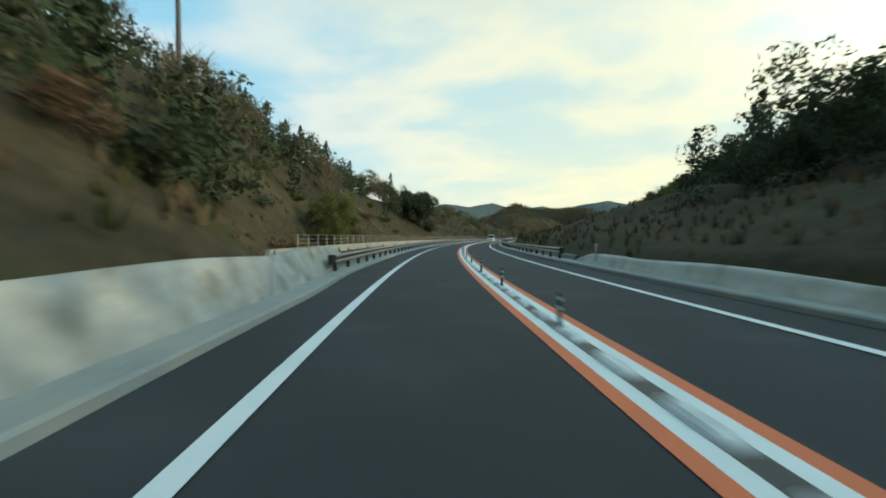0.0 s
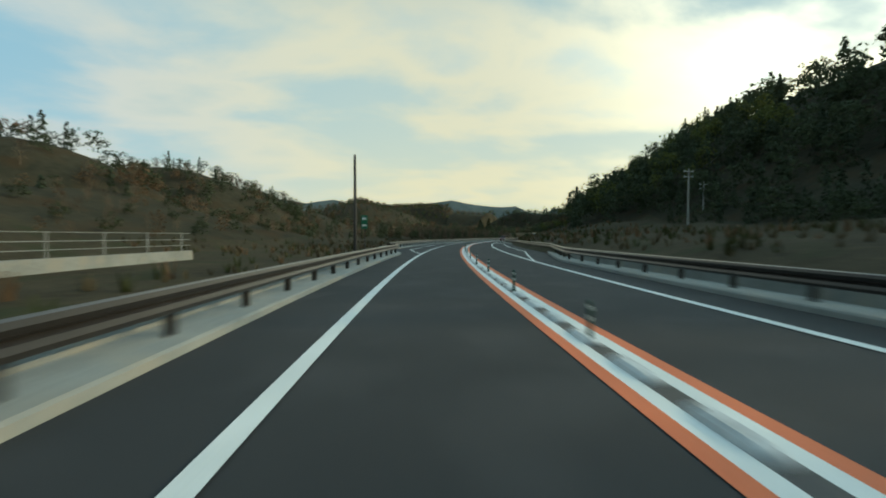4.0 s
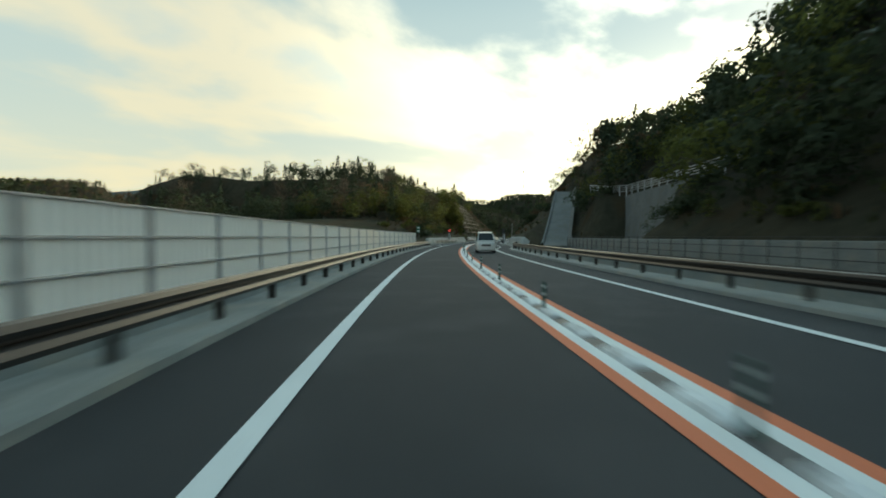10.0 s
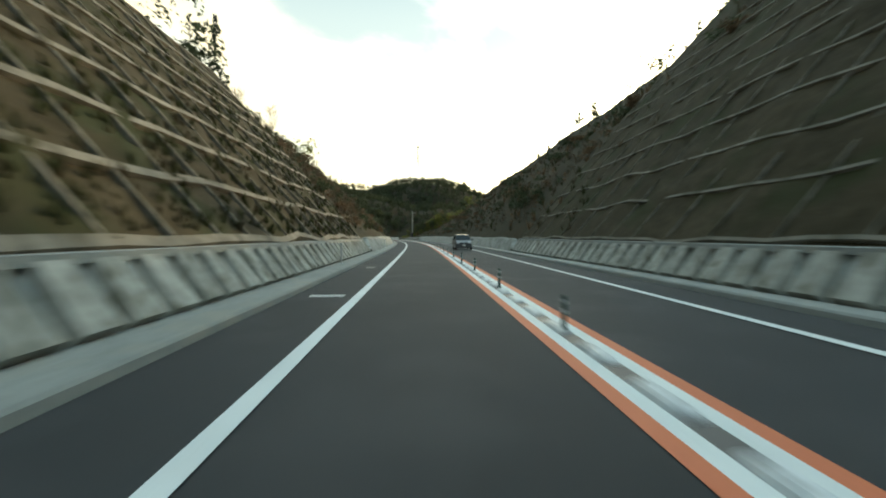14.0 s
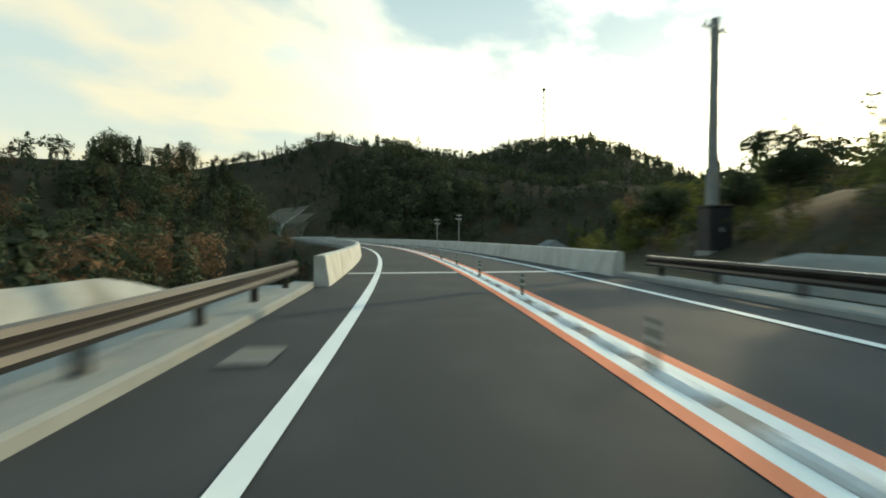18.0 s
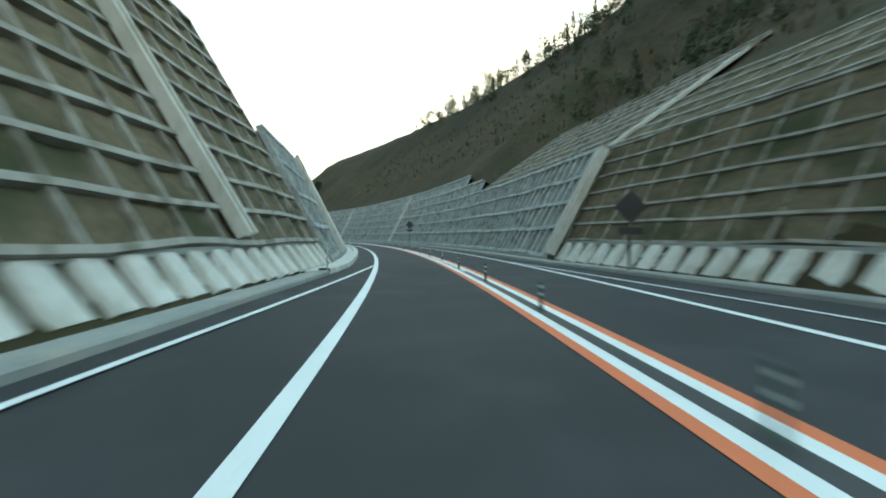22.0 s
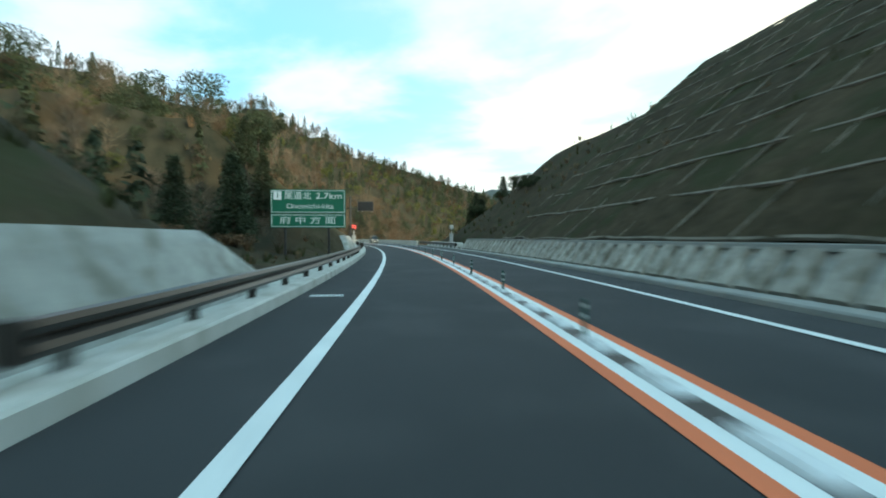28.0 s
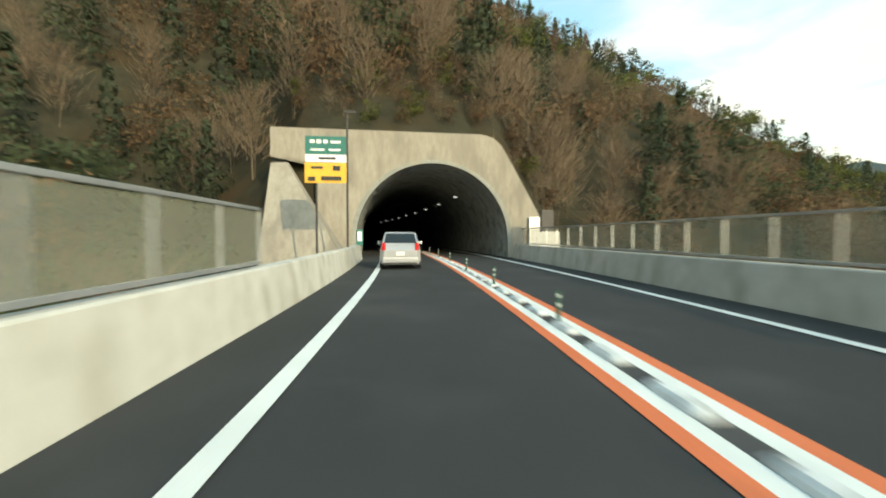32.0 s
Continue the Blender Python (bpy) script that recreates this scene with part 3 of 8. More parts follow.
hill_v, hill_f = [], []
HU = [-300, -260, -225, -195, -170, -140, -115, -95, -78, -64, -52, -42, -33, -26, -20, -15, -11, -9.3, -8, -5.5, -2, 2, 5, 7, 8, 9.3, 11, 15, 20, 26, 33, 42, 52, 64, 78, 95, 115, 140, 170, 205, 245]
HW = [0, 1, 2.5, 4.5, 7, 10, 14, 18, 23, 28, 34, 40, 47, 55, 64, 74, 86, 100, 130, 165, 210, 260]
face_h = radians(heading(PORTAL) + 90)
FACE = P(PORTAL, 0, 0)
F_FWD, F_RIGHT = Vector((math.cos(face_h), math.sin(face_h), 0)), Vector((math.sin(face_h), -math.cos(face_h), 0))
for w in HW:
    for u in HU:
        p = FACE + F_FWD * (w + 0.7) + F_RIGHT * u
        hill_v.append((p.x, p.y, tunnel_hill(u, w) if w < 170 else tunnel_hill(u, 165) * 0.45 if w < 230 else -17.0))
for i in range(len(HW) - 1):
    for j in range(len(HU) - 1):
        k = i * len(HU) + j
        hill_f.append((k, k + 1, k + 1 + len(HU), k + len(HU)))
for j in range(len(HU)):
    hill_v.append((hill_v[j][0], hill_v[j][1], -17.0))
for j in range(len(HU) - 1):
    if HU[j + 1] < -5 or HU[j] > 4.6:
        k = len(HW) * len(HU) + j
        hill_f.append((k, k + 1, j + 1, j))
tagged(mesh_ob("ground_tunnel_hill", hill_v, hill_f, M_FOREST, smooth=True), "wooded hillside over the tunnel, brown and green", "hill", kind="structure")

# the ridge goes on behind the tunnel hill and sinks towards the valley
def back_ridge(u, d):
    """Height u metres to the right of the tunnel's line, d metres behind the crest."""
    crest = float(np.interp(u, [-40, 0, 47, 118, 181, 237, 284, 330, 380], [40, 66, 82, 70, 52, 33, 10, -8, -17]))
    p = noise.noise((u * 0.035, d * 0.035, 8.1))
    return max(-17.5, crest - (0.55 if d < 0 else 0.7) * abs(d) + 3.0 * p)


def back_place(u, d):
    return FACE + F_FWD * (265 - 0.37 * u + d) + F_RIGHT * u


BU, BD = [-40 + 14 * i for i in range(31)], [-150, -120, -95, -75, -58, -44, -32, -22, -14, -7, 0, 8, 18, 32, 55, 90, 130]
bv = [(back_place(u, d).x, back_place(u, d).y, back_ridge(u, d)) for d in BD for u in BU]
bf = [(i * 31 + j, i * 31 + j + 1, i * 31 + j + 32, i * 31 + j + 31) for i in range(len(BD) - 1) for j in range(30)]
tagged(mesh_ob("ground_back_ridge", bv, bf, M_FOREST, smooth=True), "long wooded ridge sinking towards the valley", "hill", kind="structure")

# rounded wooded hills beyond the fields: s, q, height, radius
HILLS = [(834, 150, 47, 128), (205, -66, 15, 46), (262, -92, 21, 60), (318, -128, 22, 62), (425, -190, 28, 95), (470, -260, 33, 120)]


def mound(k, d):
    """Height of hill k at d metres from its middle."""
    s, q, h, rad = HILLS[k]
    return -16 + (h + 16) * max(0.0, math.cos(min(1.0, d / rad) * math.pi / 2)) ** 1.15


for k, (hs_, hq_, hh_, rad) in enumerate(HILLS):
    mid = P(hs_, hq_)
    mv, mf = [(mid.x, mid.y, mound(k, 0))], []
    for i in range(1, 15):
        for j in range(36):
            a, d = j * math.tau / 36, rad * i / 14
            x, y = mid.x + d * math.cos(a), mid.y + d * math.sin(a)
            mv.append((x, y, mound(k, d) + 5.0 * noise.noise((x * 0.03, y * 0.03, 3.0)) * (1 - i / 14)))
    for j in range(36):
        mf.append((0, 1 + j, 1 + (j + 1) % 36))
        for i in range(13):
            a, b = 1 + i * 36 + j, 1 + i * 36 + (j + 1) % 36
            mf.append((a, a + 36, b + 36, b))
    tagged(mesh_ob("ground_hill", mv, mf, M_FOREST, smooth=True), "low rounded brown wooded hill beyond the fields", "hill", kind="structure")

# far mountains in two chains round the valley
for name, rad, lo, hi, seed in (("backdrop_far_mountains", 1900, 120, 225, 3.0), ("backdrop_near_hills", 800, 0, 26, 9.0)):
    mv, mf, n = [], [], 180
    for k in range(n):
        a = k * math.tau / n
        top = lo + (hi - lo) * (0.5 + 0.9 * noise.fractal((math.cos(a) * 4, math.sin(a) * 4, seed), 1.0, 2.0, 5))
        for d, z in ((0.94, -16), (0.97, top * 0.55), (1.0, top), (1.05, top * 0.5), (1.1, -16)):
            mv.append((330 + rad * d * math.cos(a), 520 + rad * d * math.sin(a), z))
    for k in range(n):
        for j in range(4):
            a, b = k * 5 + j, ((k + 1) % n) * 5 + j
            mf.append((a, a + 1, b + 1, b))
    tagged(mesh_ob(name, mv, mf, M_FAR if rad > 1000 else M_MIDHILL, smooth=True), "wooded mountains beyond the valley, with blue haze in their colour" if rad > 1000 else "low wooded hills beyond the fields", "mountains", kind="structure")

# ---------- road ----------
ROAD_END = PORTAL + 130
tagged(sweep("road", lambda s: [(-4.75 + left_off(s), 0.0), (-2.0, 0.02), (0, 0.03), (2.0, 0.02), (4.75 + right_off(s), 0.0)], -60, ROAD_END, 2.0, M_ASPHALT),
       "dark new asphalt carriageway with two lanes", "road", kind="structure")


def line(name, q, width, material, s0, s1, off=None, z=0.028):
    return tagged(sweep(name, [(q - width / 2, z), (q + width / 2, z)], s0, s1, 1.5, material, off=off), "painted line along the road", "road marking", kind="structure")


line("road_line_left", -3.20, 0.19, M_WHITE, -60, ROAD_END)
line("road_line_right", 3.14, 0.19, M_WHITE, -60, ROAD_END)
for q, mt, w in ((-0.345, M_ORANGE, 0.16), (0.345, M_ORANGE, 0.16), (-0.185, M_WHITE, 0.16), (0.185, M_WHITE, 0.16)):
    line("road_line_middle", q, w, mt, -60, ROAD_END, z=0.036)
for a, b, c, d, w in BAYS_L:
    line("bay_line", -3.30, 0.12, M_WHITE, a, d, off=lambda s, k=(1.6 if w < 1.5 else 0.8): left_off(s) * k, z=0.030)
for a, b, c, d, w in BAYS_R:
    line("bay_line", 3.24, 0.12, M_WHITE, a, d, off=lambda s: right_off(s) * 0.8, z=0.030)
line("road_patch", -3.95, 0.5, M_RAMP, 675.7, 676.4, z=0.030)


v, f = [], []
for s in (328.4, 330.2, 332.0, 333.6):
    v += [P(s, -4.6 - k, z) for k, z in ((0.0, -0.004), (1.2, -0.01), (3.0, -0.06), (6.0, -0.30), (9.0, -0.70))]
for i in range(3):
    f += [(i * 5 + j, i * 5 + j + 1, i * 5 + j + 6, i * 5 + j + 5) for j in range(4)]
tagged(mesh_ob("field_track", v, f, M_ASPHALT), "asphalt mouth of a field track leaving the road", "road", kind="structure")
for k in range(4):
    s = 329.0 + 1.2 * k
    tagged(sweep("paint_mark", [(-5.35, 0.02), (-4.75, 0.02)], s, s + 0.35, 0.35, M_WHITE), "short white paint mark at the track's mouth", "road marking", kind="structure")


# ---------- kerbs, walls and barriers beside the road ----------
def slope_frame(s, side, q, z, rise):
    """Axes of a leaning wall: x along the road, y up the slope, z out of the wall towards the road."""
    h = radians(heading(s) + 90)
    along = Vector((math.cos(h), math.sin(h), 0))
    out = Vector((math.sin(h), -math.cos(h), 0)) * side
    up = (out + Vector((0, 0, rise))).normalized()
    nor = along.cross(up) * (1 if side < 0 else -1)
    if nor.dot(out) > 0:
        nor = -nor
    m = Matrix.Identity(4)
    for i, v in enumerate((along, up, nor)):
        for r in range(3):
            m[r][i] = v[r]
    m.translation = P(s, side * q, z)
    return m


def shared(name, me, parent, m):
    ob = new(name, me)
    ob.parent = parent
    ob.matrix_basis = m
    return ob


def mesh_of(bm, name, material):
    me = bpy.data.meshes.new(name)
    bm.to_mesh(me)
    bm.free()
    me.materials.append(material)
    return me


KERB = [(4.43, -0.05), (4.45, 0.10), (4.49, 0.135), (4.95, 0.15), (5.05, 0.06), (5.9, 0.04)]
WALLED_KERB = [(4.43, -0.05), (4.45, 0.09), (4.49, 0.115), (5.22, 0.13), (5.26, 0.115), (5.30, 0.125), (5.36, 0.33), (5.39, 0.35), (5.56, 0.35), (5.60, 0.02)]
HIGH_KERB = [(4.43, -0.05), (4.44, 0.19), (4.475, 0.222), (4.80, 0.228), (4.85, 0.12), (5.9, 0.10)]
for side, off, spans in ((-1, kerb_l, ((-60, 20), (20, 328.6), (333.4, 436), (436, 683), (794, 836), (836, 958), (958, 1118))), (1, kerb_r, ((-60, 23), (23, 424), (424, 685), (796, 1116)))):
    for s0, s1 in spans:
        high = side < 0 and s0 >= 836
        walled = s0 in (20, 333.4, 23)
        tagged(sweep("kerb", [(side * q, z) for q, z in (HIGH_KERB if high else WALLED_KERB if walled else KERB)], s0, s1, 1.5, M_CONC_PALE if high else M_CONC, off=off),
               "broad white concrete kerb with a square edge" if high else "pale concrete kerb and gutter at the road's edge", "kerb", kind="structure")
for s, q in ((531.4, -3.87), (1053.6, -4.0), (458.1, -3.85)):
    tagged(sweep("paint_mark", [(q - 0.36, 0.03), (q + 0.36, 0.03)], s, s + 0.22, 0.11, M_WHITE), "short white paint mark across the verge", "road marking", kind="structure")


def guardrail(side, s0, s1, off=None, q=4.93):
    """A W-beam rail on round posts, with a curled end."""
    g = holder("guardrail", "brown painted steel guardrail on round posts beside the road", "guardrail", "guardrails", Matrix.Translation(P(s0, side * q, 0)))
    inv = g.matrix_basis.inverted()
    o = off or (lambda s: 0.0)
    w = [(0.0, 0.72), (-0.058, 0.704), (-0.082, 0.652), (-0.055, 0.598), (-0.012, 0.562), (-0.055, 0.526), (-0.082, 0.472), (-0.058, 0.418), (0.0, 0.40), (0.018, 0.447), (0.0, 0.562), (0.018, 0.675)]
    n = max(1, round((s1 - s0) / 22.0))
    for k in range(n):
        a, b = s0 + (s1 - s0) * k / n, s0 + (s1 - s0) * (k + 1) / n
        v, f = ribbon([(side * (q + dq), z) for dq, z in w], a, b - 0.02, 1.4, True, o)
        mesh_ob("rail_beam", [inv @ p for p in v], f, M_STEEL, g, smooth=False)
    bm = bmesh.new()
    tube(bm, (0, 0, -0.3), (0, 0, 0.68), 0.070, n=12)
    box(bm, -0.05, 0.05, -0.055, 0.055, 0.48, 0.64, 0.01)
    post = mesh_of(bm, "post", M_STEEL)
    n = int((s1 - s0) / 2.2)
    for k in range(n + 1):
        s = s0 + 0.5 + (s1 - s0 - 1.0) * k / max(1, n)
        shared("post", post, g, inv @ (Matrix.Translation(P(s, side * (q + 0.085) + o(s), 0)) @ pose(0, 0, 0, 0, 0, heading(s))))
    bm = bmesh.new()
    bmesh.ops.create_cone(bm, cap_ends=True, segments=14, radius1=0.13, radius2=0.13, depth=0.32, matrix=Matrix.Translation((0, 0, 0.56)))
    cap = mesh_of(bm, "rail_end", M_STEEL)
    for s in (s0 - 0.05, s1 + 0.05):
        shared("rail_end", cap, g, inv @ (Matrix.Translation(P(s, side * (q + 0.06) + o(s), 0)) @ pose(0, 0, 0, 0, 0, heading(s))))
    return g


for s0, s1 in ((14.7, 328.2), (334.2, 468), (486, 500.5), (640, 682), (1047, 1077), (1091, 1117)):
    guardrail(-1, s0, s1, left_off)
for s0, s1 in ((24, 427), (457, 470), (656, 684), (797.5, 815), (1092, 1115)):
    guardrail(1, s0, s1, right_off)


def bank_wall(side, s0, s1, q, top, material=M_SHOT, lean=0.55, off=None, label="pale sprayed concrete wall at the foot of the slope"):
    """A low leaning wall of sprayed concrete with an uneven face and top."""
    rows = 5

    def prof(s):
        fade = min(1.0, (s - s0) / 2.5 + 0.25, (s1 - s) / 2.5 + 0.25)
        t = (top + 0.10 * noise.noise((s * 0.23, side * 3.0, q))) * fade
        out = []
        for r in range(rows + 1):
            k = r / rows
            bulge = 0.07 * noise.noise((s * 0.6, k * 3.0, side * 5.0)) + 0.03 * noise.noise((s * 1.9, k * 6.0, 2.0))
            out.append((side * (q + lean * t * k + bulge), 0.02 + t * k))
        out.append((side * (q + lean * t + 0.35), t - 0.02))
        out.append((side * (q + lean * t + 0.9), t - 0.5))
        return out
    return tagged(sweep("bank_wall", prof, s0, s1, 0.7, material, smooth=True, off=off), label, "retaining wall", "bank walls")


bank_wall(-1, -60, 19, 5.05, 0.9)
bank_wall(-1, 440, 492, 5.75, 1.15)
bank_wall(-1, 497, 504, 5.6, 1.2)
bank_wall(-1, 557.5, 642, 5.5, 1.2)
bank_wall(-1, 640, 680, 6.3, 0.72)
bank_wall(1, 658, 683, 6.4, 0.85, M_CONC)
bank_wall(-1, 797, 823, 5.6, 1.45, M_CONC_PALE, off=lambda s: float(np.interp(s, [808, 823], [0, -1.3])), label="white sprayed concrete wall at the bridge's end")
bank_wall(-1, 966.5, 1055, 5.55, 1.45, off=left_off)
bank_wall(-1, 1079.5, 1098, 5.55, 1.45)
bank_wall(1, -60, 22, 5.05, 0.55, M_CONC_PALE)
bank_wall(1, 424, 486, 6.0, 1.3, M_CONC)
bank_wall(1, 558.5, 660, 5.5, 1.15)
bank_wall(1, 797, 828, 7.0, 1.0, M_CONC_PALE)
bank_wall(1, 1094, 1116, 6.2, 0.7, M_CONC_PALE)


def bridge_barrier(side, s0, s1, label):
    b = holder("bridge_barrier", label, "barrier", "bridge barriers", Matrix.Translation(P(s0, side * 4.4, 0)))
    inv = b.matrix_basis.inverted()
    prof = [(4.27, -0.06), (4.285, 0.06), (4.39, 0.775), (4.42, 0.80), (4.64, 0.80), (4.67, 0.775), (4.70, -1.3)]
    n = round((s1 - s0) / 9.0)
    for k in range(n):
        a, e = s0 + (s1 - s0) * k / n, s0 + (s1 - s0) * (k + 1) / n
        v, f = ribbon([(side * q, z) for q, z in prof], a + 0.012, e - 0.012, 1.5, True)
        mesh_ob("wall_panel", [inv @ p for p in v], f, M_CONC_PALE, b)
    return b


bridge_barrier(-1, 683, 794, "cream concrete bridge barrier lit by the low sun")
bridge_barrier(1, 685, 796.5, "grey concrete bridge barrier in its own shade")
bridge_barrier(-1, 1117.5, PORTAL - 1.0, "cream concrete bridge barrier leading to the tunnel")
bridge_barrier(1, 1115.5, PORTAL - 1.0, "grey concrete bridge barrier leading to the tunnel")
# bridge decks below the carriageway, and their expansion joints
for s0, s1 in ((684, 795), (1117, PORTAL)):
    tagged(sweep("bridge_deck", [(-4.72, -0.08), (4.72, -0.08), (4.72, -0.5), (3.0, -0.9), (3.0, -2.4), (-3.0, -2.4), (-3.0, -0.9), (-4.72, -0.5)], s0, s1, 3.0, M_CONC, closed=True),
           "concrete bridge deck", "bridge", kind="structure")
for s in (686.8, 793.4, 1118.3):
    for q0, q1 in ((-4.2, -0.45), (0.45, 4.2)):
        tagged(sweep("expansion_joint", [(q0, 0.032), (q1, 0.032)], s - 0.22, s + 0.22, 0.4, M_GALV), "steel expansion joint across the bridge's end", "road joint", kind="structure")


# ---------- crib walls on the cuttings ----------
def crib_wall(side, s0, s1, q, z, rise, rows, row_h, gap, material, infill, label, beam=0.17, proud=0.20, rib_w=0.16, off=None, rough=0.05):
    """A leaning grid of concrete beams over an infill: level beams, ribs up the slope, and the sheet between them."""
    g = holder("crib_wall", label, "retaining wall", "crib walls", Matrix.Translation(P(s0, side * q, 0)))
    inv = g.matrix_basis.inverted()
    top = rows * row_h
    nq, nz = rise / math.hypot(rise, 1), 1 / math.hypot(rise, 1)      # way out of the wall: -q, +z

    def on(k, d):
        """A point of the profile, k metres up, d metres proud of the infill."""
        return (side * (q + k / rise - d * nq), z + k + d * nz)

    def sheet(s):
        return [on(top * r / (rows * 3), rough * noise.noise((s * 0.9, r * 1.1, side * 2.0))) for r in range(rows * 3 + 1)] + [on(top, -0.8)]
    shift = (lambda s: side * off(s)) if off else None
    v, f = ribbon(sheet, s0, s1, 0.9, off=shift)
    mesh_ob("infill", [inv @ p for p in v], f, infill, g, smooth=True)
    h = beam / 2
    for r in range(rows + 1):
        k = r * row_h


        def bar(s):
            w = rough * 0.8 * noise.noise((s * 0.31, k * 2.3, side * 4.0))
            return [on(k + w - h, -0.05), on(k + w - h * 0.85, proud), on(k + w + h * 0.85, proud + 0.01), on(k + w + h, -0.05)]
        v, f = ribbon(bar, s0, s1, 1.2, True, off=shift)
        mesh_ob("level_beam", [inv @ p for p in v], f, material, g)
    bm = bmesh.new()
    ln = top / rise * math.hypot(rise, 1)
    box(bm, -rib_w / 2, rib_w / 2, 0, ln, -0.05, proud - 0.02, 0.02)
    rib = mesh_of(bm, "rib", material)
    n = int((s1 - s0) / gap)
    for i in range(n + 1):
        s = s0 + (s1 - s0) * i / n + (rough * 0.9 * noise.noise((i * 1.7, side * 3.0, q)) if 0 < i < n else 0.0)
        shared("rib", rib, g, inv @ slope_frame(s, side, q + (off(s) if off else 0.0), z, rise))
    if material is M_CRIB and z < 1:
        v, f = ribbon([(side * (q - 0.34), -0.1), (side * (q - 0.30), z - 0.02), (side * (q + 0.1), z + 0.06), (side * (q + 0.1), -0.1)], s0, s1, 2.0, True)
        mesh_ob("footing", [inv @ p for p in v], f, M_CONC, g, "concrete footing along the wall")
    return g


def panel_row(side, s0, s1, q, height=1.05, gap=1.0, off=None, material=M_CONC_PALE):
    """A row of white leaning concrete panels, with recessed joints, at the foot of a slope."""
    g = holder("panel_wall", "row of white leaning concrete panels at the foot of the slope", "retaining wall", "panel walls", Matrix.Translation(P(s0, side * q, 0)))
    inv = g.matrix_basis.inverted()
    bm = bmesh.new()
    vs = [bm.verts.new(c) for c in ((-0.46, 0, 0.0), (0.46, 0, 0.0), (0.33, height * 1.2, 0.0), (-0.33, height * 1.2, 0.0),
                                    (-0.36, 0.04, 0.20), (0.36, 0.04, 0.20), (0.27, height * 1.17, 0.14), (-0.27, height * 1.17, 0.14))]
    for fc in ((0, 1, 5, 4), (1, 2, 6, 5), (2, 3, 7, 6), (3, 0, 4, 7), (4, 5, 6, 7)):
        bm.faces.new([vs[i] for i in fc])
    bmesh.ops.recalc_face_normals(bm, faces=bm.faces)
    me = mesh_of(bm, "panel", material)
    n = int((s1 - s0) / gap)
    for i in range(n):
        s = s0 + gap * (i + 0.5)
        shared("panel", me, g, inv @ slope_frame(s, side, q + (off(s) if off else 0.0), 0.02, 1.6))
    shift = (lambda s: side * off(s)) if off else None
    v, f = ribbon([(side * (q - 0.06), -0.06), (side * (q + height / 1.6), height)], s0, s1, 1.5, off=shift)
    mesh_ob("backing", [inv @ p for p in v], f, M_CRIB, g, "grey joint concrete behind the panels")
    v, f = ribbon([(side * (q + height / 1.6 - 0.12), height + 0.02), (side * (q + height / 1.6 - 0.1), height + 0.16), (side * (q + height / 1.6 + 0.35), height + 0.18), (side * (q + height / 1.6 + 0.4), height)], s0, s1, 1.5, True, off=shift)
    mesh_ob("coping", [inv @ p for p in v], f, M_CONC, g, "concrete coping along the top")
    return g


GREEN_CRIB = "concrete crib beams over brown grass on the cutting"
GREY_CRIB = "grey concrete crib wall with recessed sprayed panels"
panel_row(-1, 504, 558, 5.85, 0.92, material=M_WORN)
crib_wall(-1, 504, 558, 6.74, 1.16, 1.15, 8, 1.55, 1.9, M_BEAM, M_GRASS, GREEN_CRIB, 0.21, 0.14, 0.09, None, 0.34)
panel_row(1, 487, 559, 5.85, 0.92, material=M_WORN)
crib_wall(1, 487, 559, 6.74, 1.16, 1.15, 9, 1.7, 2.4, M_BEAM, M_GRASS, GREEN_CRIB, 0.10, 0.08, 0.05, None, 0.30)


def bay_l(s):
    return float(np.interp(s, [825, 840.5], [0, -1.55]))


def bay_r(s):
    return float(np.interp(s, [828, 842], [0, -1.6]))


panel_row(-1, 823, 841, 6.85, 0.9, off=bay_l)
crib_wall(-1, 823, 841, 7.40, 1.08, 1.78, 10, 0.92, 1.5, M_FRAME, M_TURF, GREEN_CRIB, 0.15, 0.16, 0.10, bay_l, 0.14)
for s0, s1, rows in ((841.2, 858.5, 4), (858.6, 866, 5), (866.1, 968, 6)):
    crib_wall(-1, s0, s1, 5.45, 0.28, 2.0, rows, 1.42, 0.9, M_CRIB, M_SHOT, GREY_CRIB, 0.22, 0.26, 0.20, None, 0.13)
panel_row(1, 828, 842, 7.2, 0.9, off=bay_r)
crib_wall(1, 827, 842, 7.80, 1.08, 1.9, 6, 0.78, 1.5, M_FRAME, M_TURF, GREEN_CRIB, 0.10, 0.08, 0.06, bay_r, 0.14)
crib_wall(1, 831, 842, 10.3, 5.85, 0.68, 4, 0.78, 1.5, M_FRAME, M_TURF, GREEN_CRIB, 0.08, 0.09, 0.05, bay_r, 0.14)
for s0, s1, rows in ((842.2, 866, 4), (866.1, 873, 5), (873.1, 1030, 6)):
    crib_wall(1, s0, s1, 5.6, 0.28, 1.9, rows, 1.36, 0.9, M_CRIB, M_SHOT, GREY_CRIB, 0.22, 0.26, 0.20, None, 0.13)
crib_wall(1, 842.2, 866, 8.62, 5.80, 0.70, 8, 0.80, 1.3, M_FRAME, M_TURF, GREEN_CRIB, 0.10, 0.12, 0.07, None, 0.14)
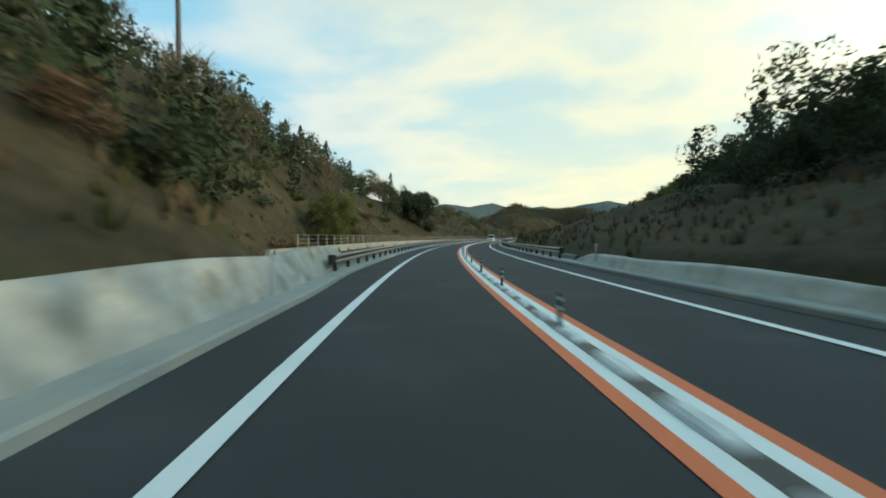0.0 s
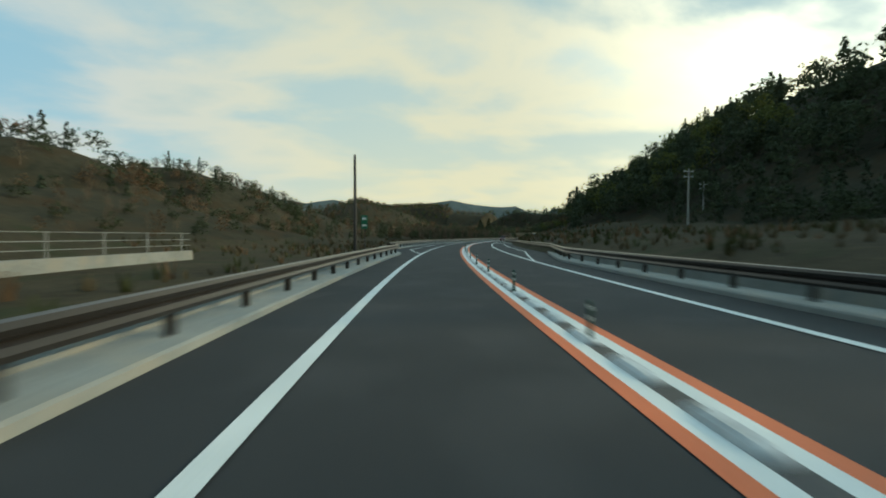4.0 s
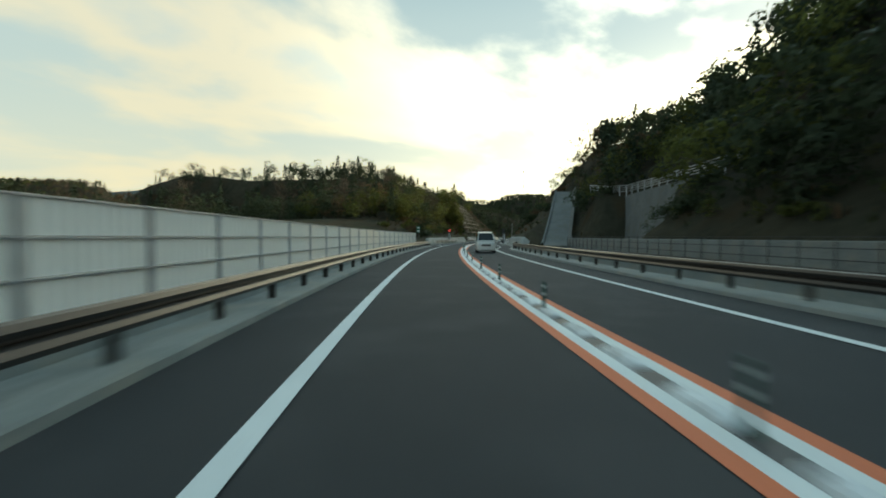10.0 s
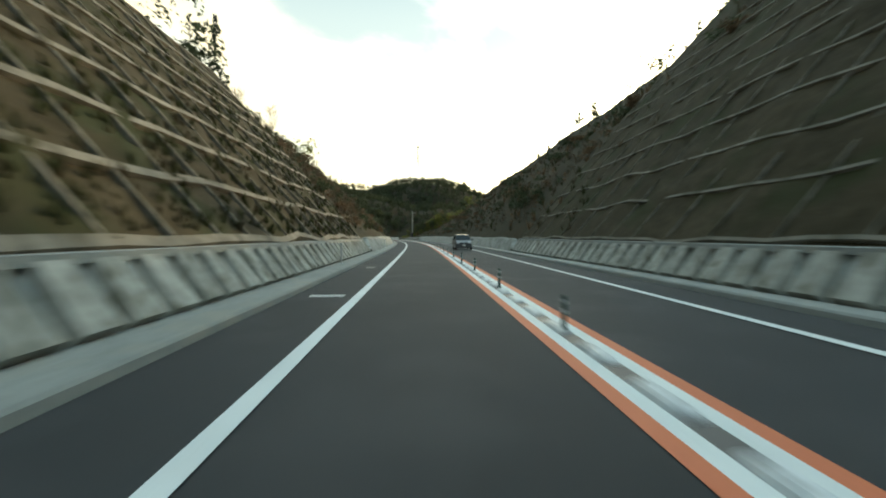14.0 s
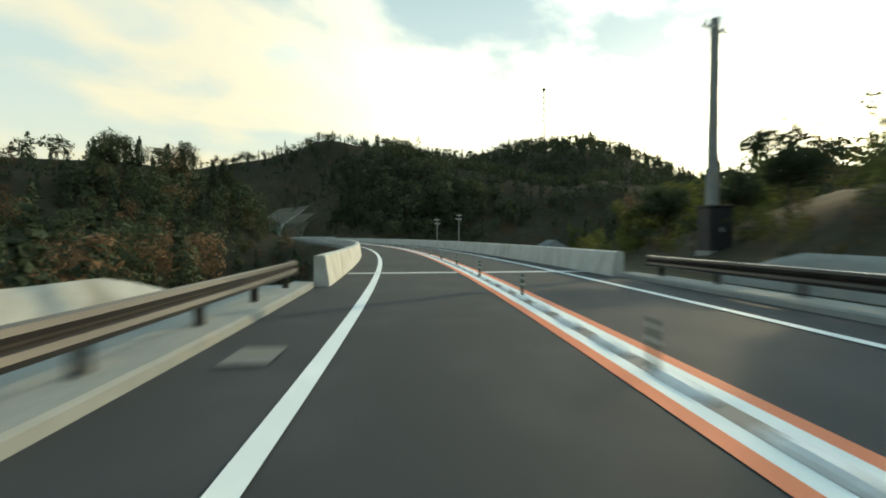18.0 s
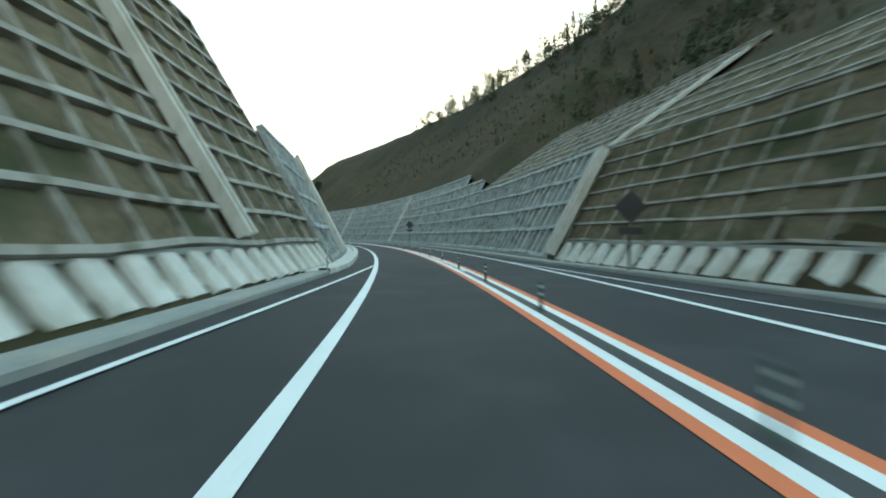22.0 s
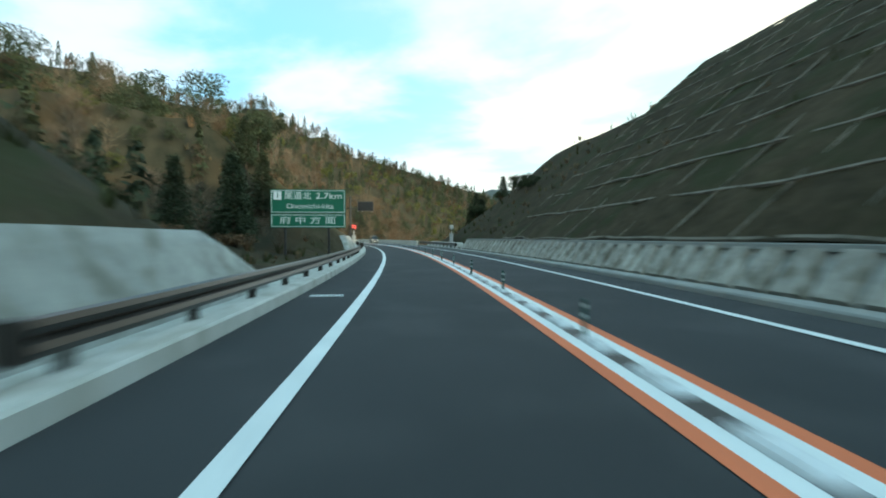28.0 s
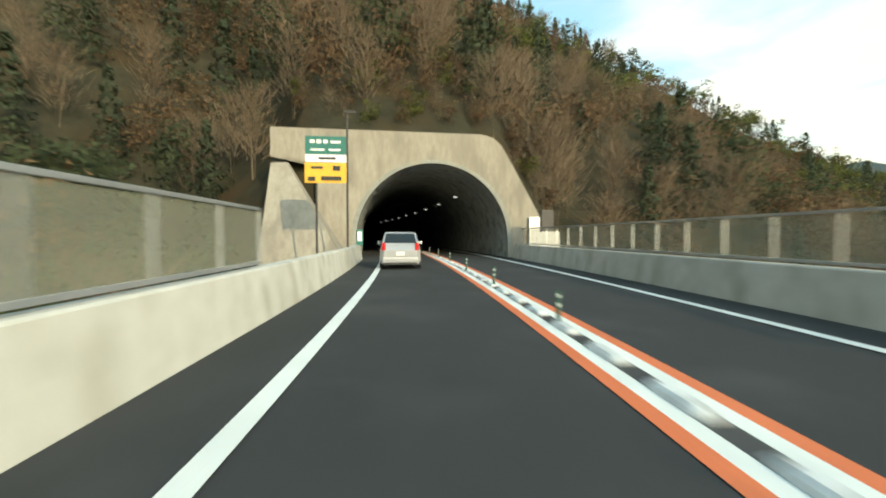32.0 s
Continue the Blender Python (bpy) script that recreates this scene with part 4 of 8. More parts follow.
# a broad plain slab between two fields of the left crib wall
slab = holder("wall_slab", "broad pale stained concrete slab between two crib walls", "retaining wall", "", slope_frame(857, -1, 5.45, 0.28, 2.0))
for k in range(5):
    bm = bmesh.new()
    box(bm, -1.5, 1.5, k * 1.26 + 0.006, (k + 1) * 1.26 - 0.006, -0.05, 0.275, 0.015)
    part("slab_panel", bm, M_CONC_PALE, slab)
panel_row(1, 1031, 1092, 5.7, 1.0, material=M_WORN)
crib_wall(1, 1034, 1080, 6.55, 1.25, 0.85, 9, 1.7, 3.0, M_BEAM, M_GRASS, GREEN_CRIB, 0.07, 0.05, 0.05, None, 0.25)


# ---------- middle of the road: blocks and flexible posts ----------
divider = holder("lane_divider", "low white divider blocks along the middle of the road", "divider", "", Matrix.Translation(P(0, 0, 0.03)))
d_inv = divider.matrix_basis.inverted()
bm = bmesh.new()
prof = [(-0.105, 0.0), (-0.085, 0.040), (-0.05, 0.065), (0.05, 0.065), (0.085, 0.040), (0.105, 0.0)]
ends = [(-0.39, 0.35), (-0.32, 0.85), (-0.24, 1.0), (0.24, 1.0), (0.32, 0.85), (0.39, 0.35)]
rows = [[bm.verts.new((x * (0.75 + 0.25 * k), y, z * k)) for x, z in prof] for y, k in ends]
for a, b in zip(rows, rows[1:]):
    for j in range(5):
        bm.faces.new((a[j], a[j + 1], b[j + 1], b[j]))
bm.faces.new(rows[0])
bm.faces.new(rows[-1][::-1])
bmesh.ops.recalc_face_normals(bm, faces=bm.faces)
block_me = mesh_of(bm, "block", M_BLOCK)
block_v = [v.co.copy() for v in block_me.vertices]
block_f = [tuple(p.vertices) for p in block_me.polygons]
rest_v, rest_f = [], []
NEAR = [(100, 175), (440, 500), (700, 770), (1080, 1205)]
for i in range(int((PORTAL + 118) / 1.36)):
    s = -12 + 1.36 * i
    m = d_inv @ (Matrix.Translation(P(s, 0, 0.031)) @ pose(0, 0, 0, 0, 0, heading(s)))
    if 444 < s < 456 or 818 < s < 836:
        continue
    if any(a <= s <= b for a, b in NEAR):
        shared("block", block_me, divider, m)
    else:
        k = len(rest_v)
        rest_v += [m @ v for v in block_v]
        rest_f += [tuple(k + j for j in f) for f in block_f]
tagged(mesh_ob("block_rest", rest_v, rest_f, M_BLOCK, divider), kind="stuff")
tagged(sweep("divider_strip", [(-0.105, 0.036), (0.105, 0.036)], -60, ROAD_END, 2.0, M_DARK), "dark strip between the divider blocks", "road marking", kind="structure")

first_pole = holder("divider_post", "green rubber lane post with white reflective bands", "road post", "posts along the divider")
bm = bmesh.new()
bmesh.ops.create_cone(bm, cap_ends=True, segments=12, radius1=0.06, radius2=0.04, depth=0.05, matrix=Matrix.Translation((0, 0, 0.055)))
part("base", bm, M_POLE, first_pole, "green rubber base")
bm = bmesh.new()
tube(bm, (0, 0, 0.07), (0, 0, 0.50), 0.031, 0.029, 10)
bmesh.ops.create_uvsphere(bm, u_segments=10, v_segments=5, radius=0.029, matrix=Matrix.Translation((0, 0, 0.50)) @ Matrix.Diagonal((1, 1, 0.5, 1)))
part("tube", bm, M_POLE, first_pole)
for z in (0.30, 0.43):
    bm = bmesh.new()
    bmesh.ops.create_cone(bm, cap_ends=False, segments=12, radius1=0.0335, radius2=0.033, depth=0.05, matrix=Matrix.Translation((0, 0, z)))
    part("reflective_band", bm, M_BAND, first_pole, "white reflective band")
first_pole.matrix_basis = pose(*P(1.2, 0, 0.02), 0, 0, heading(1.2))
for i in range(1, 262):
    s = 1.2 + 4.92 * i
    if s < PORTAL + 60:
        copy_thing(first_pole, pose(*P(s, 0, 0.02), 0, 0, heading(s)))


# ---------- tunnel ----------
def arch(n=26, w=4.45, top=5.5, foot=-0.1):
    """Points (q, z) of the tunnel's opening, from the left foot over the top to the right foot."""
    r = w
    c = top - r
    pts = [(-w, foot)] + [(-r * math.cos(math.pi * k / n), c + r * math.sin(math.pi * k / n)) for k in range(n + 1)] + [(w, foot)]
    return pts


PORTAL_Q = -0.25
M_PORTAL = surface("cream_portal_concrete", (0.22, 0.20, 0.165), (0.32, 0.295, 0.245), 0.9, grain=5, patch=0.45, bump=0.15, third=(0.20, 0.18, 0.15), spread=0.03, stretch=(1, 1, 0.35))
portal = holder("tunnel_portal", "cream concrete tunnel portal with a round arch opening", "tunnel", "", pose(*P(PORTAL, PORTAL_Q, 0), 0, 0, heading(PORTAL)))
outer = [(-6.6, -0.6), (-6.6, 5.7), (-9.1, 5.7), (-9.1, 7.35), (2.9, 7.25), (3.6, 7.05), (4.1, 6.6), (8.2, -0.6)]
inner = arch()


def along_outline(pts, n):
    """n points evenly along a line of points."""
    d = [0.0]
    for a, b in zip(pts, pts[1:]):
        d.append(d[-1] + math.hypot(b[0] - a[0], b[1] - a[1]))
    return [(float(np.interp(d[-1] * k / (n - 1), d, [p[0] for p in pts])), float(np.interp(d[-1] * k / (n - 1), d, [p[1] for p in pts]))) for k in range(n)]


N = 60
# corners of the outline are kept by sampling piece by piece
corner_pts = []
for a, b, k in ((0, 1, 14), (1, 2, 5), (2, 3, 5), (3, 4, 14), (4, 5, 2), (5, 6, 3), (6, 7, 17)):
    corner_pts += along_outline([outer[a], outer[b]], k + 1)[:-1]
corner_pts.append(outer[-1])
N = len(corner_pts)
inn = along_outline(inner, N)
bm = bmesh.new()
fo = [bm.verts.new((x, 0.0, z)) for x, z in corner_pts]
fi = [bm.verts.new((x, 0.0, z)) for x, z in inn]
bo = [bm.verts.new((x, 1.0, z)) for x, z in corner_pts]
for k in range(N - 1):
    bm.faces.new((fo[k], fo[k + 1], fi[k + 1], fi[k]))
    bm.faces.new((bo[k], bo[k + 1], fo[k + 1], fo[k]))
bmesh.ops.recalc_face_normals(bm, faces=bm.faces)
part("face_wall", bm, M_PORTAL, portal)
bm = bmesh.new()
big = along_outline([(x * 1.055, z * 1.035 if z > 0 else z) for x, z in inner], N)
a = [bm.verts.new((x, -0.10, z)) for x, z in inn]
b = [bm.verts.new((x, -0.10, z)) for x, z in big]
c = [bm.verts.new((x, 0.02, z)) for x, z in big]
d = [bm.verts.new((x, 0.6, z)) for x, z in inn]
for k in range(N - 1):
    bm.faces.new((a[k], a[k + 1], b[k + 1], b[k]))
    bm.faces.new((b[k], b[k + 1], c[k + 1], c[k]))
    bm.faces.new((d[k], d[k + 1], a[k + 1], a[k]))
bmesh.ops.recalc_face_normals(bm, faces=bm.faces)
part("arch_ring", bm, M_CONC, portal, "raised concrete rim round the arch")
bm = bmesh.new()
wing = ((-8.9, -1.0), (-8.9, 5.25), (-8.05, 5.3), (-6.5, 2.7), (-4.95, 0.35), (-4.95, -1.0))
front = [bm.verts.new((x, -0.7 - 0.55 * (5.3 - z), z)) for x, z in wing]
back = [bm.verts.new((x, -0.1, z)) for x, z in wing]
bm.faces.new(front)
for i in range(6):
    bm.faces.new((front[i], front[(i + 1) % 6], back[(i + 1) % 6], back[i]))
bmesh.ops.recalc_face_normals(bm, faces=bm.faces)
part("wing_wall", bm, M_PORTAL, portal, "sloping wing wall in stained concrete")
# tunnel tube with its lamps
v, f = ribbon([(x + PORTAL_Q, z) for x, z in inner], PORTAL + 0.3, ROAD_END, 3.0)
tagged(mesh_ob("tunnel_lining", v, f, M_CRIB, smooth=True), "dark concrete lining of the tunnel", "tunnel", kind="structure")
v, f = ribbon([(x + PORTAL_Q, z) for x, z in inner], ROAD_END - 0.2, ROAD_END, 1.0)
# no real wall: a flat dark sheet added for the shade deep inside
tagged(mesh_ob("wall_tunnel_end", [P(ROAD_END - 0.1, x + PORTAL_Q, z) for x, z in inner], [tuple(range(len(inner)))], M_DARK), "flat dark sheet closing the tunnel in place of deep shade", "tunnel", kind="structure")
M_LAMP = plain("tunnel_lamp_glow", (1.0, 0.95, 0.85), 0.4, glow=0.9)
for i in range(9):
    s = PORTAL + 9 + i * 8.5
    lamp = holder("tunnel_lamp", "small lit lamp under the tunnel's vault", "lamp", "tunnel lamps", pose(*P(s, 2.6, 4.35), 0, 25, heading(s)))
    bm = bmesh.new()
    box(bm, -0.16, 0.16, -0.35, 0.35, 0, 0.16, 0.02)
    part("housing", bm, M_DARK, lamp)
    bm = bmesh.new()
    box(bm, -0.12, 0.12, -0.3, 0.3, -0.025, -0.004, 0.006)
    part("glass", bm, M_LAMP, lamp, "glowing lamp glass")


# ---------- signs ----------
M_SIGN = surface("green_sign_sheet", (0.004, 0.115, 0.060), (0.006, 0.135, 0.072), 0.45, grain=6, patch=0.5, bump=0.0, spread=0.03)
M_TEAL = surface("teal_sign_sheet", (0.010, 0.12, 0.105), (0.014, 0.14, 0.12), 0.45, grain=6, patch=0.5, bump=0.0, spread=0.03)
M_YELLOW = surface("yellow_sign_sheet", (0.62, 0.34, 0.02), (0.70, 0.40, 0.03), 0.45, grain=6, patch=0.5, bump=0.0, spread=0.03)
M_LETTER = plain("white_lettering", (0.80, 0.83, 0.82), 0.5)
M_BLACK = plain("black_lettering", (0.02, 0.02, 0.02), 0.6)
M_RED_LED = plain("red_led", (1.0, 0.10, 0.06), 0.4, glow=2.2)


def bar(name, x0, x1, z0, z1, y, material, parent, depth=0.012):
    bm = bmesh.new()
    box(bm, x0, x1, y - depth, y, z0, z1)
    return part(name, bm, material, parent)


def board(parent, x0, x1, z0, z1, material, y=0.0, name="board", rim=True):
    bm = bmesh.new()
    box(bm, x0, x1, y, y + 0.05, z0, z1, 0.012)
    ob = part(name, bm, material, parent)
    if rim:
        for q in ((x0 + 0.05, x1 - 0.05, z0 + 0.05, z0 + 0.08), (x0 + 0.05, x1 - 0.05, z1 - 0.08, z1 - 0.05), (x0 + 0.05, x0 + 0.08, z0 + 0.08, z1 - 0.08), (x1 - 0.08, x1 - 0.05, z0 + 0.08, z1 - 0.08)):
            bar("border_line", *q, y - 0.002, M_LETTER, parent, 0.005)
    return ob


def post(parent, x, z1, r=0.07, y=0.13, z0=-0.6, material=None):
    bm = bmesh.new()
    tube(bm, (x, y, z0), (x, y, z1), r, r * 0.92, 12)
    return part("post", bm, material or M_DARK, parent)


def lettering(text, x, z, size, y, material, parent, width=None):
    """Built-in lettering, upright, facing -y."""
    cu = bpy.data.curves.new("lettering", 'FONT')
    cu.body, cu.size, cu.align_x, cu.align_y, cu.extrude = text, size, 'LEFT', 'CENTER', 0.004
    cu.materials.append(material)
    ob = new("lettering", cu)
    dg = bpy.context.evaluated_depsgraph_get()
    me = bpy.data.meshes.new_from_object(ob.evaluated_get(dg))
    bpy.data.objects.remove(ob)
    if width and len(me.vertices):
        xs = [v.co.x for v in me.vertices]
        k = width / max(0.01, max(xs) - min(xs))
        for v in me.vertices:
            v.co.x *= k
    ob = new("lettering", me)
    ob.parent = parent
    ob.matrix_basis = pose(x, y, z, 90, 0, 0)
    return ob


# the large direction sign before the last bridge
S = 1071.0
sign = holder("direction_sign", "large green direction sign with white lettering on two dark posts", "road sign", "", pose(*P(S, -7.6, 0), 0, 0, heading(S) - 3))
board(sign, -2.15, 2.15, 2.72, 4.10, M_SIGN)
board(sign, -2.15, 2.15, 1.88, 2.68, M_SIGN)
post(sign, -1.35, 4.0)
post(sign, 1.15, 4.0)
bar("number_plate_board", -1.98, -1.52, 3.50, 3.98, -0.004, M_LETTER, sign)
lettering("1", -1.85, 3.74, 0.46, -0.020, M_SIGN, sign)
lettering("尾道北", -1.38, 3.72, 0.50, -0.008, M_LETTER, sign, 1.55)
lettering("2.7km", 0.42, 3.72, 0.50, -0.008, M_LETTER, sign, 1.5)
lettering("Onomichi-kita", -1.25, 3.12, 0.40, -0.008, M_LETTER, sign, 2.7)
lettering("府 中 方 面", -1.65, 2.28, 0.46, -0.008, M_LETTER, sign, 3.2)

# sign board before the second cutting
S = 803.0
sign = holder("direction_sign", "green roadside sign with white lettering behind the bridge barrier", "road sign", "", pose(*P(S, -7.4, 0), 0, 0, heading(S) - 4))
board(sign, -1.75, 1.75, 1.98, 3.35, M_SIGN)
post(sign, -1.15, 3.3)
post(sign, 1.0, 3.3)
lettering("追越車線", -1.55, 2.94, 0.46, -0.008, M_LETTER, sign, 2.2)
lettering("3.4km 先", -1.25, 2.32, 0.40, -0.008, M_LETTER, sign, 1.65)
bar("arrow_shaft", 0.85, 1.0, 2.15, 3.15, -0.004, M_LETTER, sign)
bm = bmesh.new()
box(bm, -0.07, 0.07, -0.012, 0, 0, 0.5)
o = part("arrow_branch", bm, M_LETTER, sign)
o.matrix_basis = pose(1.18, -0.004, 2.15)
bm = bmesh.new()
box(bm, -0.07, 0.07, -0.012, 0, 0, 0.62)
o = part("arrow_branch", bm, M_LETTER, sign)
o.matrix_basis = pose(1.18, -0.004, 2.62, 0, 33, 0)

# sign near the parking bay, its writing too small to read
for S, q, w, z0, z1, label in ((188.4, -9.0, 0.55, 1.95, 3.15, "narrow green sign on a thin post beside a dark pole"), (439.0, -7.5, 0.55, 1.9, 2.9, "narrow green distance sign on a thin post"),
                               (812.5, -5.75, 0.55, 1.8, 2.7, "narrow teal bay sign on a thin post"), (962.0, -5.35, 0.7, 1.9, 3.4, "tall green sign on a dark post by the crib wall"),
                               (1022.0, -6.0, 1.0, 1.9, 4.2, "green roadside sign on a dark post by the bank wall")):
    sign = holder("roadside_sign", label, "road sign", "small roadside signs", pose(*P(S, q, 0.02), 0, 0, heading(S)))
    board(sign, -w / 2, w / 2, z0, z1, M_TEAL if "teal" in label else M_SIGN, rim=w > 0.8)
    post(sign, 0, z1 - 0.05, 0.045 if w < 1 else 0.08, 0.1)
    n = max(2, int((z1 - z0) / 0.45))
    for k in range(n):
        zc = z0 + (z1 - z0) * (k + 0.5) / n
        bar("lettering_bar", -w * 0.34, w * 0.34, zc - 0.08, zc + 0.08, -0.004, M_LETTER, sign)


def led_sign(S, q, zc, r, post_h):
    g = holder("speed_limit_sign", "round dark speed sign showing a red glowing 70", "speed sign", "lit speed signs", pose(*P(S, q, 0), 0, 0, heading(S) - 2))
    bm = bmesh.new()
    bmesh.ops.create_cone(bm, cap_ends=True, segments=32, radius1=r, radius2=r, depth=0.16, matrix=Matrix.Translation((0, 0.08, zc)) @ pose(0, 0, 0, 90, 0, 0))
    part("disc", bm, M_DARK, g)
    bm = bmesh.new()
    ring0 = [bm.verts.new((r * 0.97 * math.cos(k * math.tau / 40), -0.012, zc + r * 0.97 * math.sin(k * math.tau / 40))) for k in range(40)]
    ring1 = [bm.verts.new((r * 0.86 * math.cos(k * math.tau / 40), -0.012, zc + r * 0.86 * math.sin(k * math.tau / 40))) for k in range(40)]
    for k in range(40):
        bm.faces.new((ring0[k], ring0[(k + 1) % 40], ring1[(k + 1) % 40], ring1[k]))
    part("ring", bm, plain("dark_red_rim", (0.10, 0.015, 0.012), 0.5), g, "dark red rim")
    lettering("70", -r * 0.62, zc, r * 1.35, -0.02, M_RED_LED, g, r * 1.2)
    bm = bmesh.new()
    box(bm, -0.22, 0.22, 0.1, 0.45, 0.02, post_h, 0.03)
    part("cabinet", bm, M_GALV, g, "grey steel cabinet")
    post(g, 0, zc - r + 0.06, 0.07, 0.1, 0.0, M_GALV)
    return g


led_sign(465.0, -6.05, 2.55, 0.42, 1.7)
led_sign(1098.8, -5.9, 2.55, 0.40, 1.6)

# message board on a tall post
S = 1107.0
vms = holder("message_board", "dark unlit message board on a tall dark steel post", "road sign", "", pose(*P(S, -6.2, 0.4), 0, 0, heading(S)))
post(vms, 0, 6.5, 0.13, 0.0, -0.6)
for z in (6.0, 4.85):
    bm = bmesh.new()
    tube(bm, (0, 0, z), (1.4, 0, z), 0.06, n=10)
    part("arm", bm, M_DARK, vms)
bm = bmesh.new()
box(bm, 0.95, 3.1, -0.18, 0.18, 4.5, 5.85, 0.04)
case = part("case", bm, M_DARK, vms)
bar("screen", 1.05, 3.0, 4.6, 5.75, -0.19, plain("black_screen", (0.012, 0.014, 0.018), 0.25), vms)
for x in (1.0, 1.6, 2.3, 2.9):
    bm = bmesh.new()
    tube(bm, (x, 0, 4.42), (x, 0, 4.50), 0.035, n=8)
    part("lug", bm, M_GALV, vms)
bm = bmesh.new()
box(bm, -0.28, 0.28, -0.22, 0.22, 0.6, 1.5, 0.03)
part("control_box", bm, M_DARK, vms)

# diamond warning signs, their backs and faces dark against the walls
for S, q in ((835.0, 5.5), (886.5, 5.35), (1019.0, 5.35)):
    g = holder("warning_sign", "dark diamond warning sign and plate on a post by the wall", "road sign", "diamond signs", pose(*P(S, q, 0), 0, 0, heading(S)))
    bm = bmesh.new()
    box(bm, -0.42, 0.42, -0.02, 0.02, -0.42, 0.42, 0.02)
    o = part("diamond", bm, M_DARK, g)
    o.matrix_basis = pose(0, -0.06, 2.95 if S > 850 else 2.3, 0, 45, 0)
    bm = bmesh.new()
    box(bm, -0.45, 0.45, -0.08, -0.04, 2.0 if S > 850 else 1.35, 2.26 if S > 850 else 1.6, 0.01)
    part("plate", bm, M_DARK, g)
    post(g, 0, 3.0 if S > 850 else 2.3, 0.04, 0.0, -0.3)
# camera or radio boxes on short posts
for S, q in ((463.5, 5.2), (1099.0, 6.0)):
    g = holder("signal_cabinet", "grey steel cabinet with a box on a short post", "cabinet", "roadside cabinets", pose(*P(S, q, 0.05), 0, 0, heading(S)))
    bm = bmesh.new()
    box(bm, -0.2, 0.2, -0.15, 0.15, 0, 1.75, 0.03)
    part("cabinet_body", bm, M_GALV, g)
    bm = bmesh.new()
    box(bm, -0.24, 0.24, -0.25, 0.25, 2.3, 2.8, 0.04)
    part("box", bm, M_GALV, g)
    post(g, 0, 2.32, 0.06, 0.0, 1.7, M_GALV)
g = holder("roadside_sign", "dark square sign on a thin post by the wall", "road sign", "", pose(*P(455.0, 5.25, 0.05), 0, 0, heading(455)))
bm = bmesh.new()
box(bm, -0.28, 0.28, -0.03, 0.03, 1.8, 2.75, 0.02)
part("board", bm, M_DARK, g)
post(g, 0, 2.7, 0.04, 0.06, -0.2)

# signs and lamp post at the portal
S = 1204.6
g = holder("tunnel_sign", "green tunnel name sign over a yellow warning board", "road sign", "", pose(*P(S, -5.35, 0), 0, 0, heading(S)))
board(g, -0.82, 0.82, 4.62, 5.35, M_TEAL, rim=False)
board(g, -0.82, 0.82, 4.30, 4.60, M_LETTER, rim=False, name="white_strip")
board(g, -0.85, 0.82, 3.45, 4.27, M_YELLOW, rim=False, name="yellow_board")
for x0, x1, z0, z1 in ((-0.62, -0.44, 5.06, 5.2), (-0.36, -0.18, 5.06, 5.2), (-0.1, 0.08, 5.06, 5.2), (0.2, 0.6, 5.07, 5.16), (-0.6, -0.05, 4.76, 4.83), (0.12, 0.6, 4.76, 4.83)):
    bar("lettering_bar", x0, x1, z0, z1, -0.004, M_LETTER, g)
for x0, x1, z0, z1 in ((-0.6, -0.12, 4.02, 4.12), (0.28, 0.58, 3.95, 4.15), (-0.72, -0.42, 3.52, 3.70), (-0.2, 0.62, 3.55, 3.72), (-0.3, 0.4, 4.40, 4.50)):
    bar("lettering_bar", x0, x1, z0, z1, -0.004, M_BLACK, g)
post(g, -0.4, 5.3, 0.05, 0.1, -0.5)
g = holder("lamp_post", "tall thin dark lamp post beside the tunnel portal", "lamp post", "", pose(*P(1205.2, -4.55, 0), 0, 0, heading(1205)))
post(g, 0, 6.5, 0.05, 0.0, -0.5)
bm = bmesh.new()
box(bm, -0.12, 0.35, -0.08, 0.08, 6.45, 6.55, 0.02)
part("lamp_head", bm, M_DARK, g)
g = holder("emergency_box", "pale green emergency box at the tunnel's mouth", "cabinet", "", pose(*P(1207.5, -4.2, 0.84), 0, 0, heading(1207)))
bm = bmesh.new()
box(bm, -0.14, 0.14, -0.1, 0.1, 0.0, 0.75, 0.02)
part("cabinet_body", bm, M_TEAL, g)
bar("door_plate", -0.1, 0.1, 0.2, 0.65, -0.105, M_LETTER, g)
g = holder("equipment_cabinet", "grey equipment cabinets beside the tunnel mouth", "cabinet", "", pose(*P(1209.5, 5.2, 0.0), 0, 0, heading(1209)))
for x0, x1, z1, m in ((-0.5, 0.1, 2.3, M_GALV), (0.2, 0.9, 2.7, M_DARK), (0.0, 1.2, 1.5, M_GALV)):
    bm = bmesh.new()
    box(bm, x0, x1, -0.3 + 0.1 * z1, 0.4, -0.5, z1, 0.03)
    part("cabinet_body", bm, m, g)

# ---------- noise wall, fences ----------
M_PANEL = bpy.data.materials.new("translucent_white_panel")
M_PANEL.use_nodes = True
pn, pl = M_PANEL.node_tree.nodes, M_PANEL.node_tree.links
pb = pn["Principled BSDF"]
pb.inputs["Base Color"].default_value, pb.inputs["Roughness"].default_value = (0.97, 0.955, 0.88, 1), 0.22
p_tr = pn.new("ShaderNodeBsdfTranslucent")
p_tr.inputs["Color"].default_value = (1.0, 0.985, 0.92, 1)
p_mix = pn.new("ShaderNodeMixShader")
p_mix.inputs[0].default_value = 0.55
p_wave = pn.new("ShaderNodeTexNoise")
p_wave.inputs["Scale"].default_value = 3.0
p_ramp = pn.new("ShaderNodeMapRange")
p_ramp.inputs["To Min"].default_value, p_ramp.inputs["To Max"].default_value = 0.5, 0.62
pl.new(p_wave.outputs[0], p_ramp.inputs[0])
